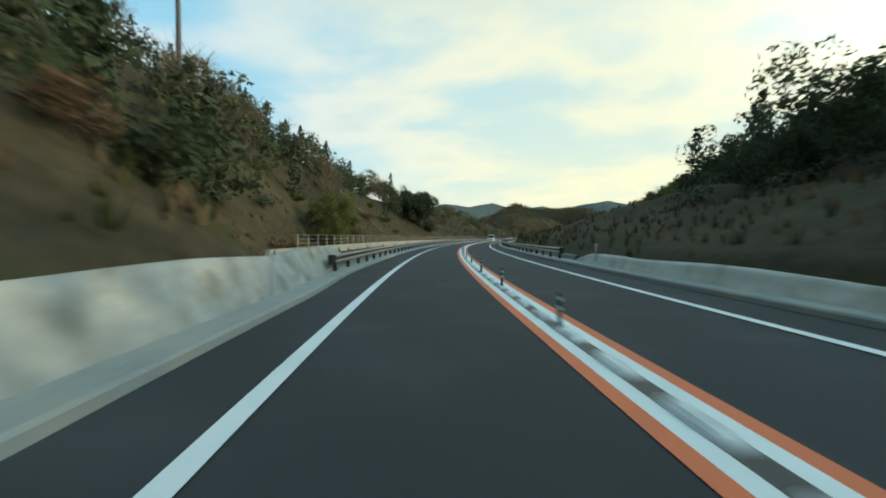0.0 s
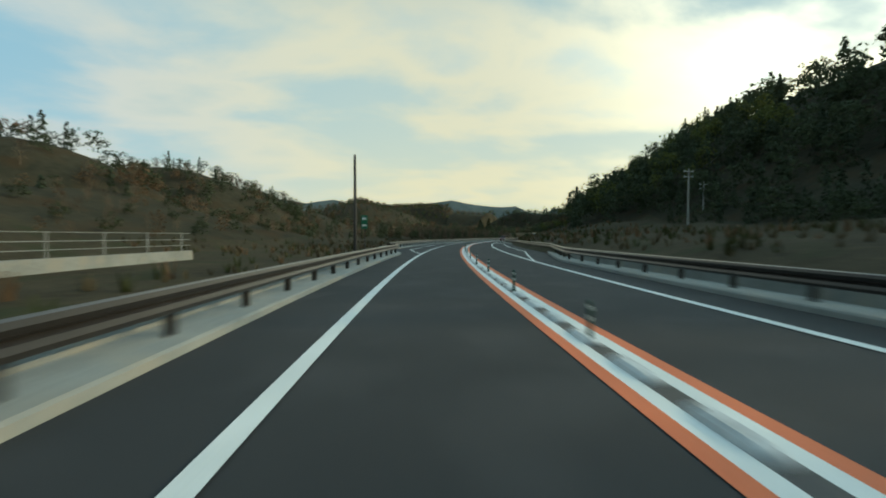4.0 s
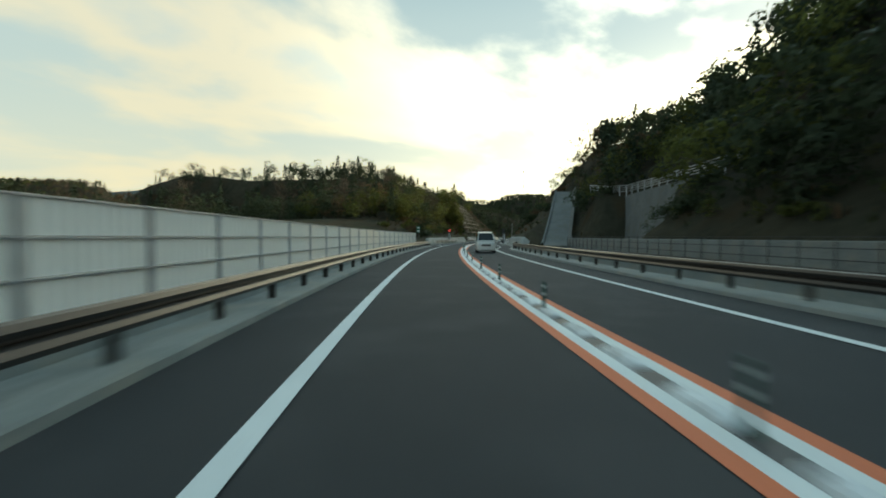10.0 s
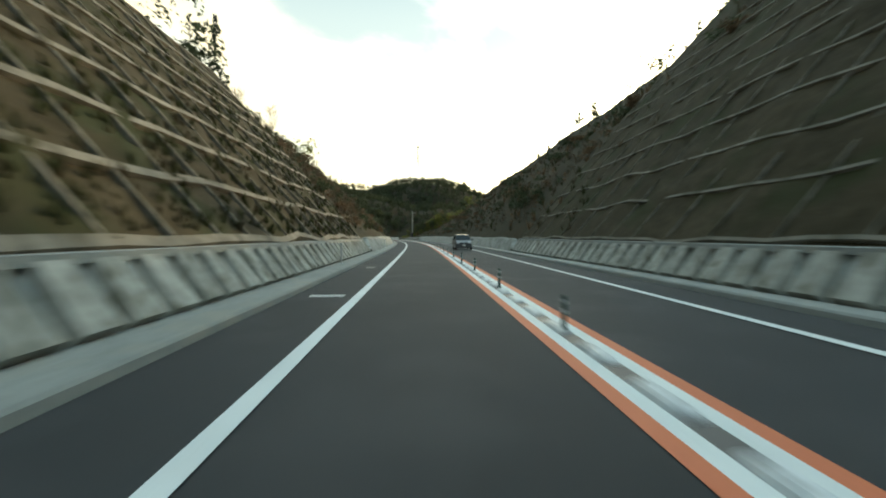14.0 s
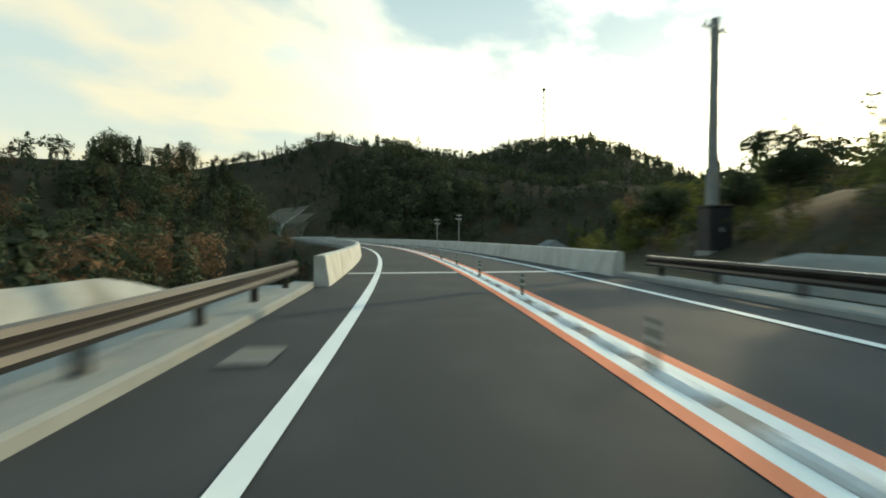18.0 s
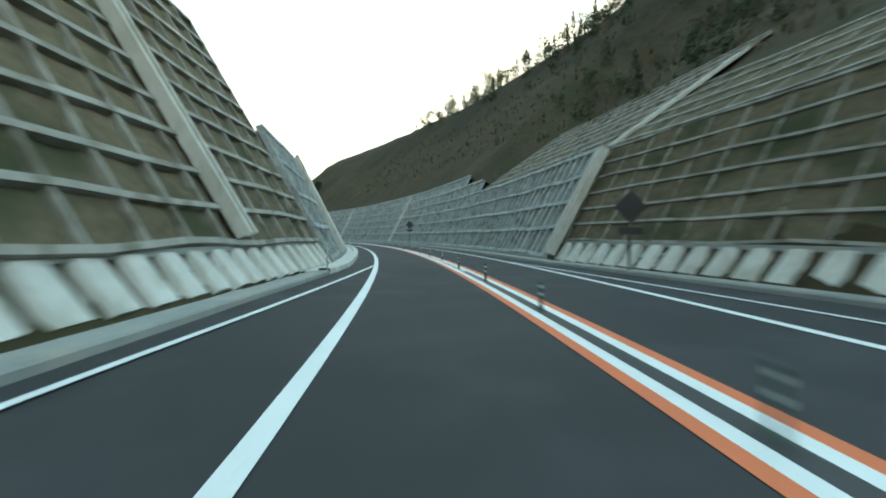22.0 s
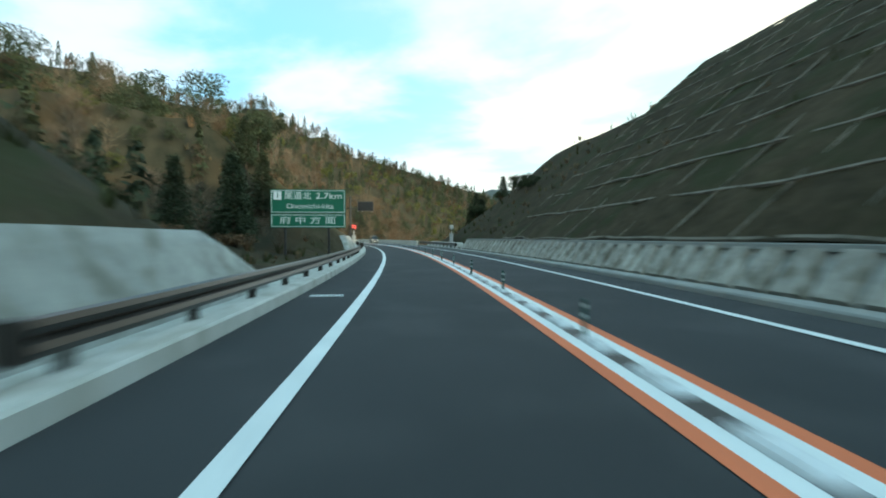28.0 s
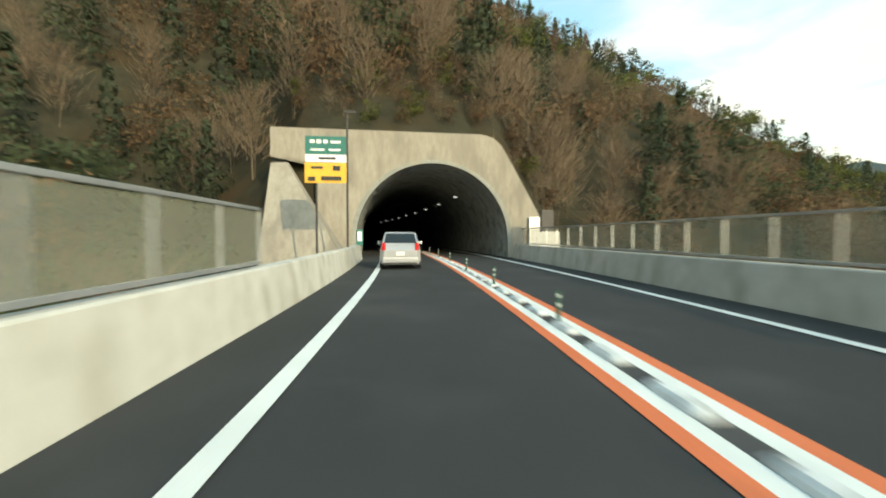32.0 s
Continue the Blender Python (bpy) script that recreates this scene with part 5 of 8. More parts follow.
pl.new(p_ramp.outputs[0], p_mix.inputs[0])
pl.new(pb.outputs[0], p_mix.inputs[1])
pl.new(p_tr.outputs[0], p_mix.inputs[2])
pl.new(p_mix.outputs[0], pn["Material Output"].inputs["Surface"])

S0, S1, WQ = 367.5, 434.5, -7.15
wall = holder("noise_barrier", "white translucent corrugated noise barrier on steel posts", "noise barrier", "", Matrix.Translation(P(S0, WQ, 0)))
w_inv = wall.matrix_basis.inverted()
n = round((S1 - S0) / 2.7)
bm = bmesh.new()
box(bm, -0.05, 0.05, -0.07, 0.07, -1.2, 1.86, 0.01)
post_me = mesh_of(bm, "post", M_GALV)
bm = bmesh.new()
seg = 44
prev = None
for k in range(seg + 1):
    y, x = -1.30 + 2.60 * k / seg, 0.022 * (1 if (k // 2) % 2 else -1)
    cur = (bm.verts.new((x, y, 0.0)), bm.verts.new((x, y, 0.52)))
    if prev:
        bm.faces.new((prev[0], cur[0], cur[1], prev[1]))
    prev = cur
panel_me = mesh_of(bm, "panel", M_PANEL)
bm = bmesh.new()
box(bm, -0.035, 0.035, -1.31, 1.31, -0.02, 0.02, 0.006)
rail_me = mesh_of(bm, "rail", M_GALV)
for k in range(n + 1):
    s = S0 + (S1 - S0) * k / n
    shared("post", post_me, wall, w_inv @ pose(*P(s, WQ, 0), 0, 0, heading(s)))
    if k < n:
        sm = s + (S1 - S0) / n / 2
        for z in (0.20, 0.75, 1.30):
            shared("panel", panel_me, wall, w_inv @ pose(*P(sm, WQ, z + 0.015), 0, 0, heading(sm)))
        for z in (0.19, 0.735, 1.285, 1.84):
            shared("rail", rail_me, wall, w_inv @ pose(*P(sm, WQ, z), 0, 0, heading(sm)))
v, f = ribbon([(WQ + 0.12, -0.9), (WQ + 0.12, 0.14), (WQ - 0.12, 0.14), (WQ - 0.12, -0.9)], S0 - 0.3, S1 + 0.3, 2.0, True)
mesh_ob("footing", [w_inv @ p for p in v], f, M_CONC, wall, "concrete footing")

M_GLASS = bpy.data.materials.new("dusty_clear_panel")
M_GLASS.use_nodes = True
gn, gl = M_GLASS.node_tree.nodes, M_GLASS.node_tree.links
gb = gn["Principled BSDF"]
gb.inputs["Base Color"].default_value, gb.inputs["Roughness"].default_value = (0.36, 0.37, 0.29, 1), 0.35
g_tr = gn.new("ShaderNodeBsdfTransparent")
g_mix = gn.new("ShaderNodeMixShader")
g_no = gn.new("ShaderNodeTexNoise")
g_no.inputs["Scale"].default_value = 4.0
g_ra = gn.new("ShaderNodeMapRange")
g_ra.inputs["To Min"].default_value, g_ra.inputs["To Max"].default_value = 0.20, 0.34
gl.new(g_no.outputs[0], g_ra.inputs[0])
gl.new(g_ra.outputs[0], g_mix.inputs[0])
gl.new(g_tr.outputs[0], g_mix.inputs[1])
gl.new(gb.outputs[0], g_mix.inputs[2])
gl.new(g_mix.outputs[0], gn["Material Output"].inputs["Surface"])


def panel_fence(side, s0, s1, q, z0, z1, gap, label, w=0.035):
    g = holder("panel_fence", label, "fence", "panel fences", Matrix.Translation(P(s0, side * q, 0)))
    inv = g.matrix_basis.inverted()
    n = max(1, round((s1 - s0) / gap))
    gap = (s1 - s0) / n
    bm = bmesh.new()
    box(bm, -w, w, -w, w, z0, z1, 0.006)
    pm = mesh_of(bm, "post", M_GALV)
    bm = bmesh.new()
    box(bm, -0.008, 0.008, -gap / 2 + 0.045, gap / 2 - 0.045, z0 + 0.05, z1 - 0.06)
    cm = mesh_of(bm, "pane", M_GLASS)
    bm = bmesh.new()
    box(bm, -0.028, 0.028, -gap / 2, gap / 2, -0.025, 0.025, 0.006)
    rm = mesh_of(bm, "rail", M_GALV)
    for k in range(n + 1):
        s = s0 + gap * k
        shared("post", pm, g, inv @ pose(*P(s, side * q, 0), 0, 0, heading(s)))
        if k < n:
            s += gap / 2
            shared("pane", cm, g, inv @ pose(*P(s, side * q, 0), 0, 0, heading(s)))
            for z in (z0 + 0.03, z1 - 0.02):
                shared("rail", rm, g, inv @ pose(*P(s, side * q, z), 0, 0, heading(s)))
    return g


panel_fence(-1, 1166, 1193, 4.52, 0.84, 1.74, 1.5, "dusty clear panel fence on the bridge barrier", 0.024)
panel_fence(1, 1187, 1210, 4.52, 0.84, 1.70, 1.3, "dusty clear panel fence on the bridge barrier", 0.016)
# long low wall with a mesh fence by the side road
side_wall = holder("side_road_wall", "low grey wall with a wire fence along the side road", "wall", "", Matrix.Translation(P(40, -17, 0)))
sw = side_wall.matrix_basis.inverted()
def side_off(s):
    return float(np.interp(s, [30, 60, 100], [4.0, 2.6, 0.0]))


v, f = ribbon([(-17.0, -0.8), (-17.05, 0.42), (-17.35, 0.42), (-17.4, -0.8)], 30, 176, 3.0, True, off=side_off)
mesh_ob("wall_body", [sw @ p for p in v], f, M_CONC, side_wall)
bm = bmesh.new()
tube(bm, (0, 0, 0.4), (0, 0, 1.5), 0.03, n=6)
pm = mesh_of(bm, "fence_post", M_GALV)
for k in range(48):
    s = 36.5 + 2.95 * k
    shared("fence_post", pm, side_wall, sw @ pose(*P(s, -17.2 + side_off(s), 0)))
for z in (0.75, 1.1, 1.47):
    v, f = ribbon([(-17.21, z - 0.012), (-17.19, z - 0.012), (-17.19, z + 0.012), (-17.21, z + 0.012)], 36, 176, 3.0, True, off=side_off)
    mesh_ob("wire", [sw @ p for p in v], f, M_GALV, side_wall)

# ---------- poles, mast, stairs, side ramp ----------
def utility_pole(s, q, height, arms, label, r=0.16, group="utility poles", z0=None, material=None):
    base = land(-1 if q < 0 else 1, s, abs(q)) - 0.3 if z0 is None else z0
    g = holder("utility_pole", label, "pole", group, pose(*P(s, q, base), 0, 0, heading(s) + 20))
    bm = bmesh.new()
    tube(bm, (0, 0, -0.5), (0, 0, height - base), r, r * 0.62, 12)
    part("shaft", bm, material or M_CONC, g)
    for k in range(arms):
        z = height - base - 0.4 - 0.75 * k
        bm = bmesh.new()
        box(bm, -0.8, 0.8, -0.05, 0.05, z - 0.05, z + 0.05, 0.01)
        part("crossarm", bm, M_GALV, g)
        for x in (-0.65, 0.0, 0.65):
            bm = bmesh.new()
            tube(bm, (x, 0, z + 0.05), (x, 0, z + 0.24), 0.05, 0.03, 8)
            part("insulator", bm, M_BAND, g)
    return g


utility_pole(187.5, -9.6, 8.4, 0, "dark bare pole standing beside the parking bay", 0.17, "dark roadside poles", material=M_DARK)
utility_pole(45.0, -29.0, 42.0, 0, "dark bare pole on the grassy hillside", 0.3, "dark roadside poles", material=M_DARK)
utility_pole(689.0, 10.8, 10.4, 1, "tall pale pole beside the bridge's end", 0.28, "tall poles")
# an unclear dark mass by the pole; cabinet, doors and plinth are added
cab = holder("equipment_cabinet", "unclear dark mass at the foot of a pole, built as a cabinet", "cabinet", "", pose(*P(688.2, 10.3, land(1, 688.2, 10.3) - 0.25), 0, 0, heading(690)))
bm = bmesh.new()
box(bm, -0.5, 0.5, -0.35, 0.35, 0.25, 2.0, 0.03)
part("body", bm, M_DARK, cab)
bm = bmesh.new()
box(bm, -0.56, 0.56, -0.4, 0.4, -0.3, 0.25, 0.02)
part("plinth", bm, M_CONC, cab, "grey concrete plinth")
bm = bmesh.new()
box(bm, -0.56, 0.56, -0.42, 0.42, 2.0, 2.07, 0.02)
part("roof", bm, M_DARK, cab)
for x in (-0.24, 0.24):
    bm = bmesh.new()
    box(bm, x - 0.22, x + 0.22, -0.375, -0.352, 0.35, 1.92, 0.008)
    d_ = part("door", bm, M_DARK, cab)
    bm = bmesh.new()
    tube(bm, (x * 0.25, -0.385, 1.0), (x * 0.25, -0.385, 1.2), 0.015, n=6)
    part("handle", bm, M_GALV, d_)
for s, q, h in ((226, 36.6, 10.0), (214, 30.0, 10.6), (757, 17.2, 4.9), (752, 19.5, 5.6), (806, 16, 5.4), (812, 12.5, 7.5)):
    utility_pole(s, q, h, 2, "grey concrete utility pole with crossarms beyond the road")
wires = holder("power_lines", "thin power lines between utility poles", "cable")
for a, b in (((226, 36.6, 9.6), (214, 30.0, 10.2)), ((757, 17.2, 4.5), (752, 19.5, 5.2)), ((214, 30.0, 10.2), (190, 24.0, 10.0))):
    pa, pb_ = P(*a), P(*b)
    bm = bmesh.new()
    last = pa
    for k in range(1, 13):
        t = k / 12
        cur = pa.lerp(pb_, t) - Vector((0, 0, 1.2 * 4 * t * (1 - t) * 0.6))
        tube(bm, last, cur, 0.02, n=5)
        last = cur
    part("cable", bm, M_DARK, wires)
mast = holder("radio_mast", "slender dark lattice mast on the wooded hilltop", "mast", "", Matrix.Translation((650.5, 548.3, 44)))
bm = bmesh.new()
for k in range(3):
    a = k * math.tau / 3
    tube(bm, (1.0 * math.cos(a), 1.0 * math.sin(a), 0), (0.35 * math.cos(a), 0.35 * math.sin(a), 35), 0.16, 0.10, 6)
part("leg_frame", bm, M_DARK, mast)
bm = bmesh.new()
for z in range(2, 33, 3):
    r = 1.0 - 0.65 * z / 35
    for k in range(3):
        a, b = k * math.tau / 3, (k + 1) * math.tau / 3
        tube(bm, (r * math.cos(a), r * math.sin(a), z), (r * 0.97 * math.cos(b), r * 0.97 * math.sin(b), z + 2.6), 0.08, n=5)
part("lattice", bm, M_DARK, mast)
bm = bmesh.new()
bmesh.ops.create_cone(bm, cap_ends=True, segments=16, radius1=0.9, radius2=0.9, depth=1.0, matrix=Matrix.Translation((0, 0, 34.5)))
part("antenna_ring", bm, M_DARK, mast)


def slope_stairs(side, s, q, z, rise, length, lean=0.0, w=0.55):
    """Steel stairs with two rails, up a slope."""
    g = holder("slope_stairs", "weathered grey maintenance stairs with rails up the slope", "stairs", "slope stairs", slope_frame(s, side, q, z, rise) @ pose(0, 0, 0.10, 0, 0, lean))
    for x in (-w / 2, w / 2):
        bm = bmesh.new()
        box(bm, x - 0.03, x + 0.03, 0, length, 0, 0.12, 0.01)
        part("stringer", bm, M_BEAM, g)
    for x in (-w / 2, w / 2):
        bm = bmesh.new()
        tube(bm, (x, 0, 0.75), (x, length, 0.75), 0.02, n=6)
        for k in range(int(length / 1.6) + 1):
            tube(bm, (x, k * 1.6, 0.05), (x, k * 1.6, 0.75), 0.02, n=6)
        part("handrail", bm, M_BEAM, g)
    bm = bmesh.new()
    box(bm, -w / 2 + 0.03, w / 2 - 0.03, 0, 0.2, 0.02, 0.06)
    me = mesh_of(bm, "tread", M_BEAM)
    for k in range(int(length / 0.42)):
        shared("tread", me, g, Matrix.Translation((0, k * 0.42 + 0.1, 0.03)))
    return g


slope_stairs(-1, 504.5, 6.6, 1.3, 1.13, 13, 4)
slope_stairs(-1, 588, 6.6, 1.3, 0.92, 15, 10)
slope_stairs(-1, 95, 18.8, 0.1, 0.98, 18, 8)
slope_stairs(1, 1046, 7.0, 1.3, 0.85, 18, 6)
# concrete edge strips that run up between the fields of the crib walls
for side, s, q, z, rise, ln in ((-1, 849, 5.4, 0.3, 2.0, 6.2), (1, 842, 5.5, 0.3, 1.85, 6.0), (1, 842, 8.66, 5.80, 0.70, 9.0), (1, 900, 5.5, 0.3, 1.9, 9.0), (1, 940, 5.5, 0.3, 1.9, 9.0), (1, 980, 5.5, 0.3, 1.9, 9.0), (-1, 941, 5.35, 0.3, 2.0, 9.4), (-1, 833, 6.62, 1.2, 1.78, 10.2)):
    g = holder("drain_chute", "pale concrete drain chute running up the wall", "drain", "drain chutes", slope_frame(s, side, q, z, rise))
    proud = 0.45 if rise < 1 else 1.0
    for x0, x1, h in ((-0.32, -0.2, 0.42 * proud), (0.2, 0.32, 0.42 * proud), (-0.2, 0.2, 0.24 * proud)):
        bm = bmesh.new()
        box(bm, x0, x1, 0, ln, 0.02, h, 0.02)
        part("channel" if x0 == -0.2 and x1 == 0.2 else "side_strip", bm, M_CONC_PALE, g)
# service road on the right: its surface, the low wall and fence behind it, the lined slope and the railed path
tagged(sweep("service_road", [(6.0, 0.05), (9.0, 0.075), (13.05, 0.06)], 363, 434, 2.0, M_ASPHALT), "narrow grey service road behind the guardrail", "road", kind="structure")
tagged(sweep("service_road_wall", [(13.05, -0.1), (13.1, 1.12), (13.14, 1.15), (13.36, 1.15), (13.4, 1.12), (13.45, -0.2)], 363, 432, 2.0, M_CONC, closed=True), "low pale concrete wall along the service road", "retaining wall")
fence = holder("pipe_fence", "thin grey pipe fence along the service road", "fence", "", Matrix.Translation(P(363, 12.8, 0)))
f_inv = fence.matrix_basis.inverted()
bm = bmesh.new()
tube(bm, (0, 0, 0), (0, 0, 1.32), 0.028, n=7)
pipe_post = mesh_of(bm, "post", M_DARK)
for k in range(39):
    shared("post", pipe_post, fence, f_inv @ Matrix.Translation(P(364 + 1.75 * k, 12.8, 0)))
for z in (0.45, 0.88, 1.3):
    v, f = ribbon([(12.782, z - 0.018), (12.782, z + 0.018), (12.818, z + 0.018), (12.818, z - 0.018)], 364, 430.6, 2.0, True)
    mesh_ob("rail", [f_inv @ p_ for p_ in v], f, M_DARK, fence)


lining = holder("lined_wall", "steep grey concrete wall set into the hillside", "retaining wall", "", Matrix.Translation(P(422, 19.5, 0)))
l_inv = lining.matrix_basis.inverted()
for k in range(6):
    v, f = ribbon([(19.3, -0.1), (20.38, 6.55), (20.44, 6.6), (20.75, 6.6), (20.8, 6.3), (20.0, -0.1)], 411.5 + 3.6 * k + 0.012, 415.1 + 3.6 * k - 0.012, 1.2, True)
    mesh_ob("wall_panel", [l_inv @ p_ for p_ in v], f, M_RAMP, lining)
RAILING = [(408, 21.4, 6.9), (415, 21.0, 6.75), (424, 20.7, 6.7), (432, 20.4, 6.8), (439, 19.4, 7.4), (446, 18.8, 8.4)]
railing = holder("path_railing", "pale steel railing with four bars along a path on the hillside", "railing", "", Matrix.Translation(P(420, 20.7, 6.7)))
r_inv = railing.matrix_basis.inverted()


def railing_at(s, z):
    return P(s, float(np.interp(s, [r[0] for r in RAILING], [r[1] for r in RAILING])), z + float(np.interp(s, [r[0] for r in RAILING], [r[2] for r in RAILING])))


for z in (0.3, 0.55, 0.8, 1.05):
    bm = bmesh.new()
    for k in range(19):
        tube(bm, r_inv @ railing_at(408 + 2 * k, z), r_inv @ railing_at(410 + 2 * k, z), 0.045, n=6)
    part("rail", bm, M_GALV, railing)
bm = bmesh.new()
box(bm, -0.05, 0.05, -0.05, 0.05, -0.9, 1.1, 0.01)
rail_post = mesh_of(bm, "post", M_GALV)
for k in range(20):
    shared("post", rail_post, railing, r_inv @ Matrix.Translation(railing_at(408 + 2 * k, 0)))
# steep service ramp on the right
rv, rf = [], []
for s, q, z in RAMP:
    for dq, dz in ((-2.3, -2.6), (-1.75, 0.42), (-1.5, 0.42), (-1.45, 0.06), (1.4, 0.06), (1.6, 0.12), (2.1, 1.0)):
        rv.append(P(s, q + dq, z + dz))
for k in range(len(RAMP) - 1):
    for j in range(6):
        rf.append((k * 7 + j, k * 7 + j + 1, k * 7 + j + 8, k * 7 + j + 7))
tagged(mesh_ob("service_ramp", rv, rf, M_RAMP), "steep concrete service ramp climbing the hillside", "ramp", kind="structure")
# drain covers in the verge
for s in (475, 540, 748.7, 672):
    tagged(sweep("drain_cover", [(-4.12, 0.008), (-4.10, 0.018), (-3.76, 0.018), (-3.74, 0.008)], s, s + 0.7, 0.35, M_DARK), "steel drain cover at the road's edge", "drain cover", kind="structure")
# thin delineator posts
first = holder("delineator", "thin grey delineator post with a reflector at the road's edge", "road post", "delineators", pose(*P(9, -4.92, 0.1)))
bm = bmesh.new()
tube(bm, (0, 0, -0.1), (0, 0, 0.85), 0.03, n=8)
part("stem", bm, M_GALV, first)
bm = bmesh.new()
bmesh.ops.create_cone(bm, cap_ends=True, segments=14, radius1=0.05, radius2=0.05, depth=0.03, matrix=Matrix.Translation((0, -0.03, 0.86)) @ pose(0, 0, 0, 90, 0, 0))
part("reflector", bm, M_BAND, first)
for s, q in ((-20, -4.92), (5, 5.1), (19, 5.15), (520, -5.2), (541, -5.2), (567.7, -5.25), (593, -5.3), (615, -5.3), (575, 5.3), (600, 5.3), (836, -4.75), (868, -4.75), (900, -4.75), (952.6, -4.85), (1012, -5.2), (1030, -5.2), (1085, -5.2)):
    copy_thing(first, pose(*P(s, q, 0.1), 0, 0, heading(s)))
# house roof beyond the bridge
hs, hq = 764, 51
house = holder("house", "low house with a grey tiled roof beyond the bridge", "house", "", pose(*P(hs, hq, -5.25), 0, 0, heading(hs) + 70))
bm = bmesh.new()
box(bm, -4, 4, -3, 3, -3, 3.6, 0.03)
part("wall", bm, M_CONC_PALE, house)
bm = bmesh.new()
vs = [bm.verts.new(c) for c in ((-4.6, -3.6, 3.5), (4.6, -3.6, 3.5), (4.6, 3.6, 3.5), (-4.6, 3.6, 3.5), (-3.0, 0, 5.6), (3.0, 0, 5.6))]
for fc in ((0, 1, 5, 4), (1, 2, 5), (2, 3, 4, 5), (3, 0, 4), (3, 2, 1, 0)):
    bm.faces.new([vs[i] for i in fc])
part("roof", bm, M_RAMP, house, "grey tiled hipped roof")
for x in (-2.5, 0.0, 2.5):
    bm = bmesh.new()
    box(bm, x - 0.6, x + 0.6, -3.04, -2.98, 0.8, 2.2)
    part("window", bm, M_DARK, house)


# ---------- vehicles on the far lane, and the car before the tunnel ----------
M_TYRE = surface("tyre_rubber", (0.012, 0.012, 0.012), (0.022, 0.022, 0.022), 0.8, grain=20, patch=3, bump=0.1, local=True)
M_RIM = plain("wheel_rim", (0.45, 0.46, 0.47), 0.3, 0.8)
M_PANE = plain("dark_car_glass", (0.012, 0.016, 0.018), 0.06)
M_TRIM = plain("black_car_trim", (0.018, 0.018, 0.018), 0.5)
M_HEAD = plain("headlamp_glass", (0.75, 0.78, 0.80), 0.12)
M_TAIL = plain("red_tail_lamp", (0.42, 0.012, 0.012), 0.25)
M_PLATE = plain("blank_plate", (0.72, 0.73, 0.70), 0.5)


def paint(name, colour):
    m = plain(name, colour, 0.36, 0.3)
    m.node_tree.nodes["Principled BSDF"].inputs["Coat Weight"].default_value = 0.25
    return m


def loft(bm, rings):
    rows = [[bm.verts.new(c) for c in r] for r in rings]
    n = len(rows[0])
    for a, b in zip(rows, rows[1:]):
        for j in range(n):
            bm.faces.new((a[j], a[(j + 1) % n], b[(j + 1) % n], b[j]))
    bm.faces.new(rows[0][::-1])
    bm.faces.new(rows[-1])
    bmesh.ops.recalc_face_normals(bm, faces=bm.faces)
    return rows


def ring(y, w, z0, z1, k=0.90):
    """A rounded cross-section of a car at y."""
    return [(-w * 0.92, y, z0), (w * 0.92, y, z0), (w, y, z0 + (z1 - z0) * 0.18), (w, y, z0 + (z1 - z0) * 0.60), (w * (k + 0.06), y, z0 + (z1 - z0) * 0.86), (w * k, y, z1),
            (-w * k, y, z1), (-w * (k + 0.06), y, z0 + (z1 - z0) * 0.86), (-w, y, z0 + (z1 - z0) * 0.60), (-w, y, z0 + (z1 - z0) * 0.18)]


# outlines from nose to tail, as parts of the length and of the height: body deck, then the cabin (y, z)
SHAPES = {
    "hatch": (3.75, 1.56, 1.42, [(0, .42), (.03, .50), (.10, .58), (.24, .62), (.5, .63), (.9, .66), (.97, .63), (1, .50)], [(.20, .62), (.36, .97), (.5, 1.0), (.80, .98), (.97, .64)]),
    "sedan": (4.1, 1.56, 1.32, [(0, .42), (.03, .52), (.10, .60), (.27, .66), (.5, .67), (.82, .68), (.97, .66), (1, .50)], [(.25, .66), (.40, .98), (.5, 1.0), (.66, .97), (.83, .67)]),
    "van": (3.3, 1.45, 1.66, [(0, .36), (.02, .48), (.08, .54), (.2, .56), (.5, .56), (.9, .57), (.98, .55), (1, .42)], [(.05, .54), (.20, .96), (.4, 1.0), (.92, .99), (.985, .56)]),
    "suv": (4.1, 1.66, 1.58, [(0, .44), (.03, .54), (.10, .61), (.26, .65), (.5, .64), (.9, .65), (.97, .64), (1, .50)], [(.22, .64), (.34, .96), (.45, 1.0), (.88, .98), (.98, .65)]),
}


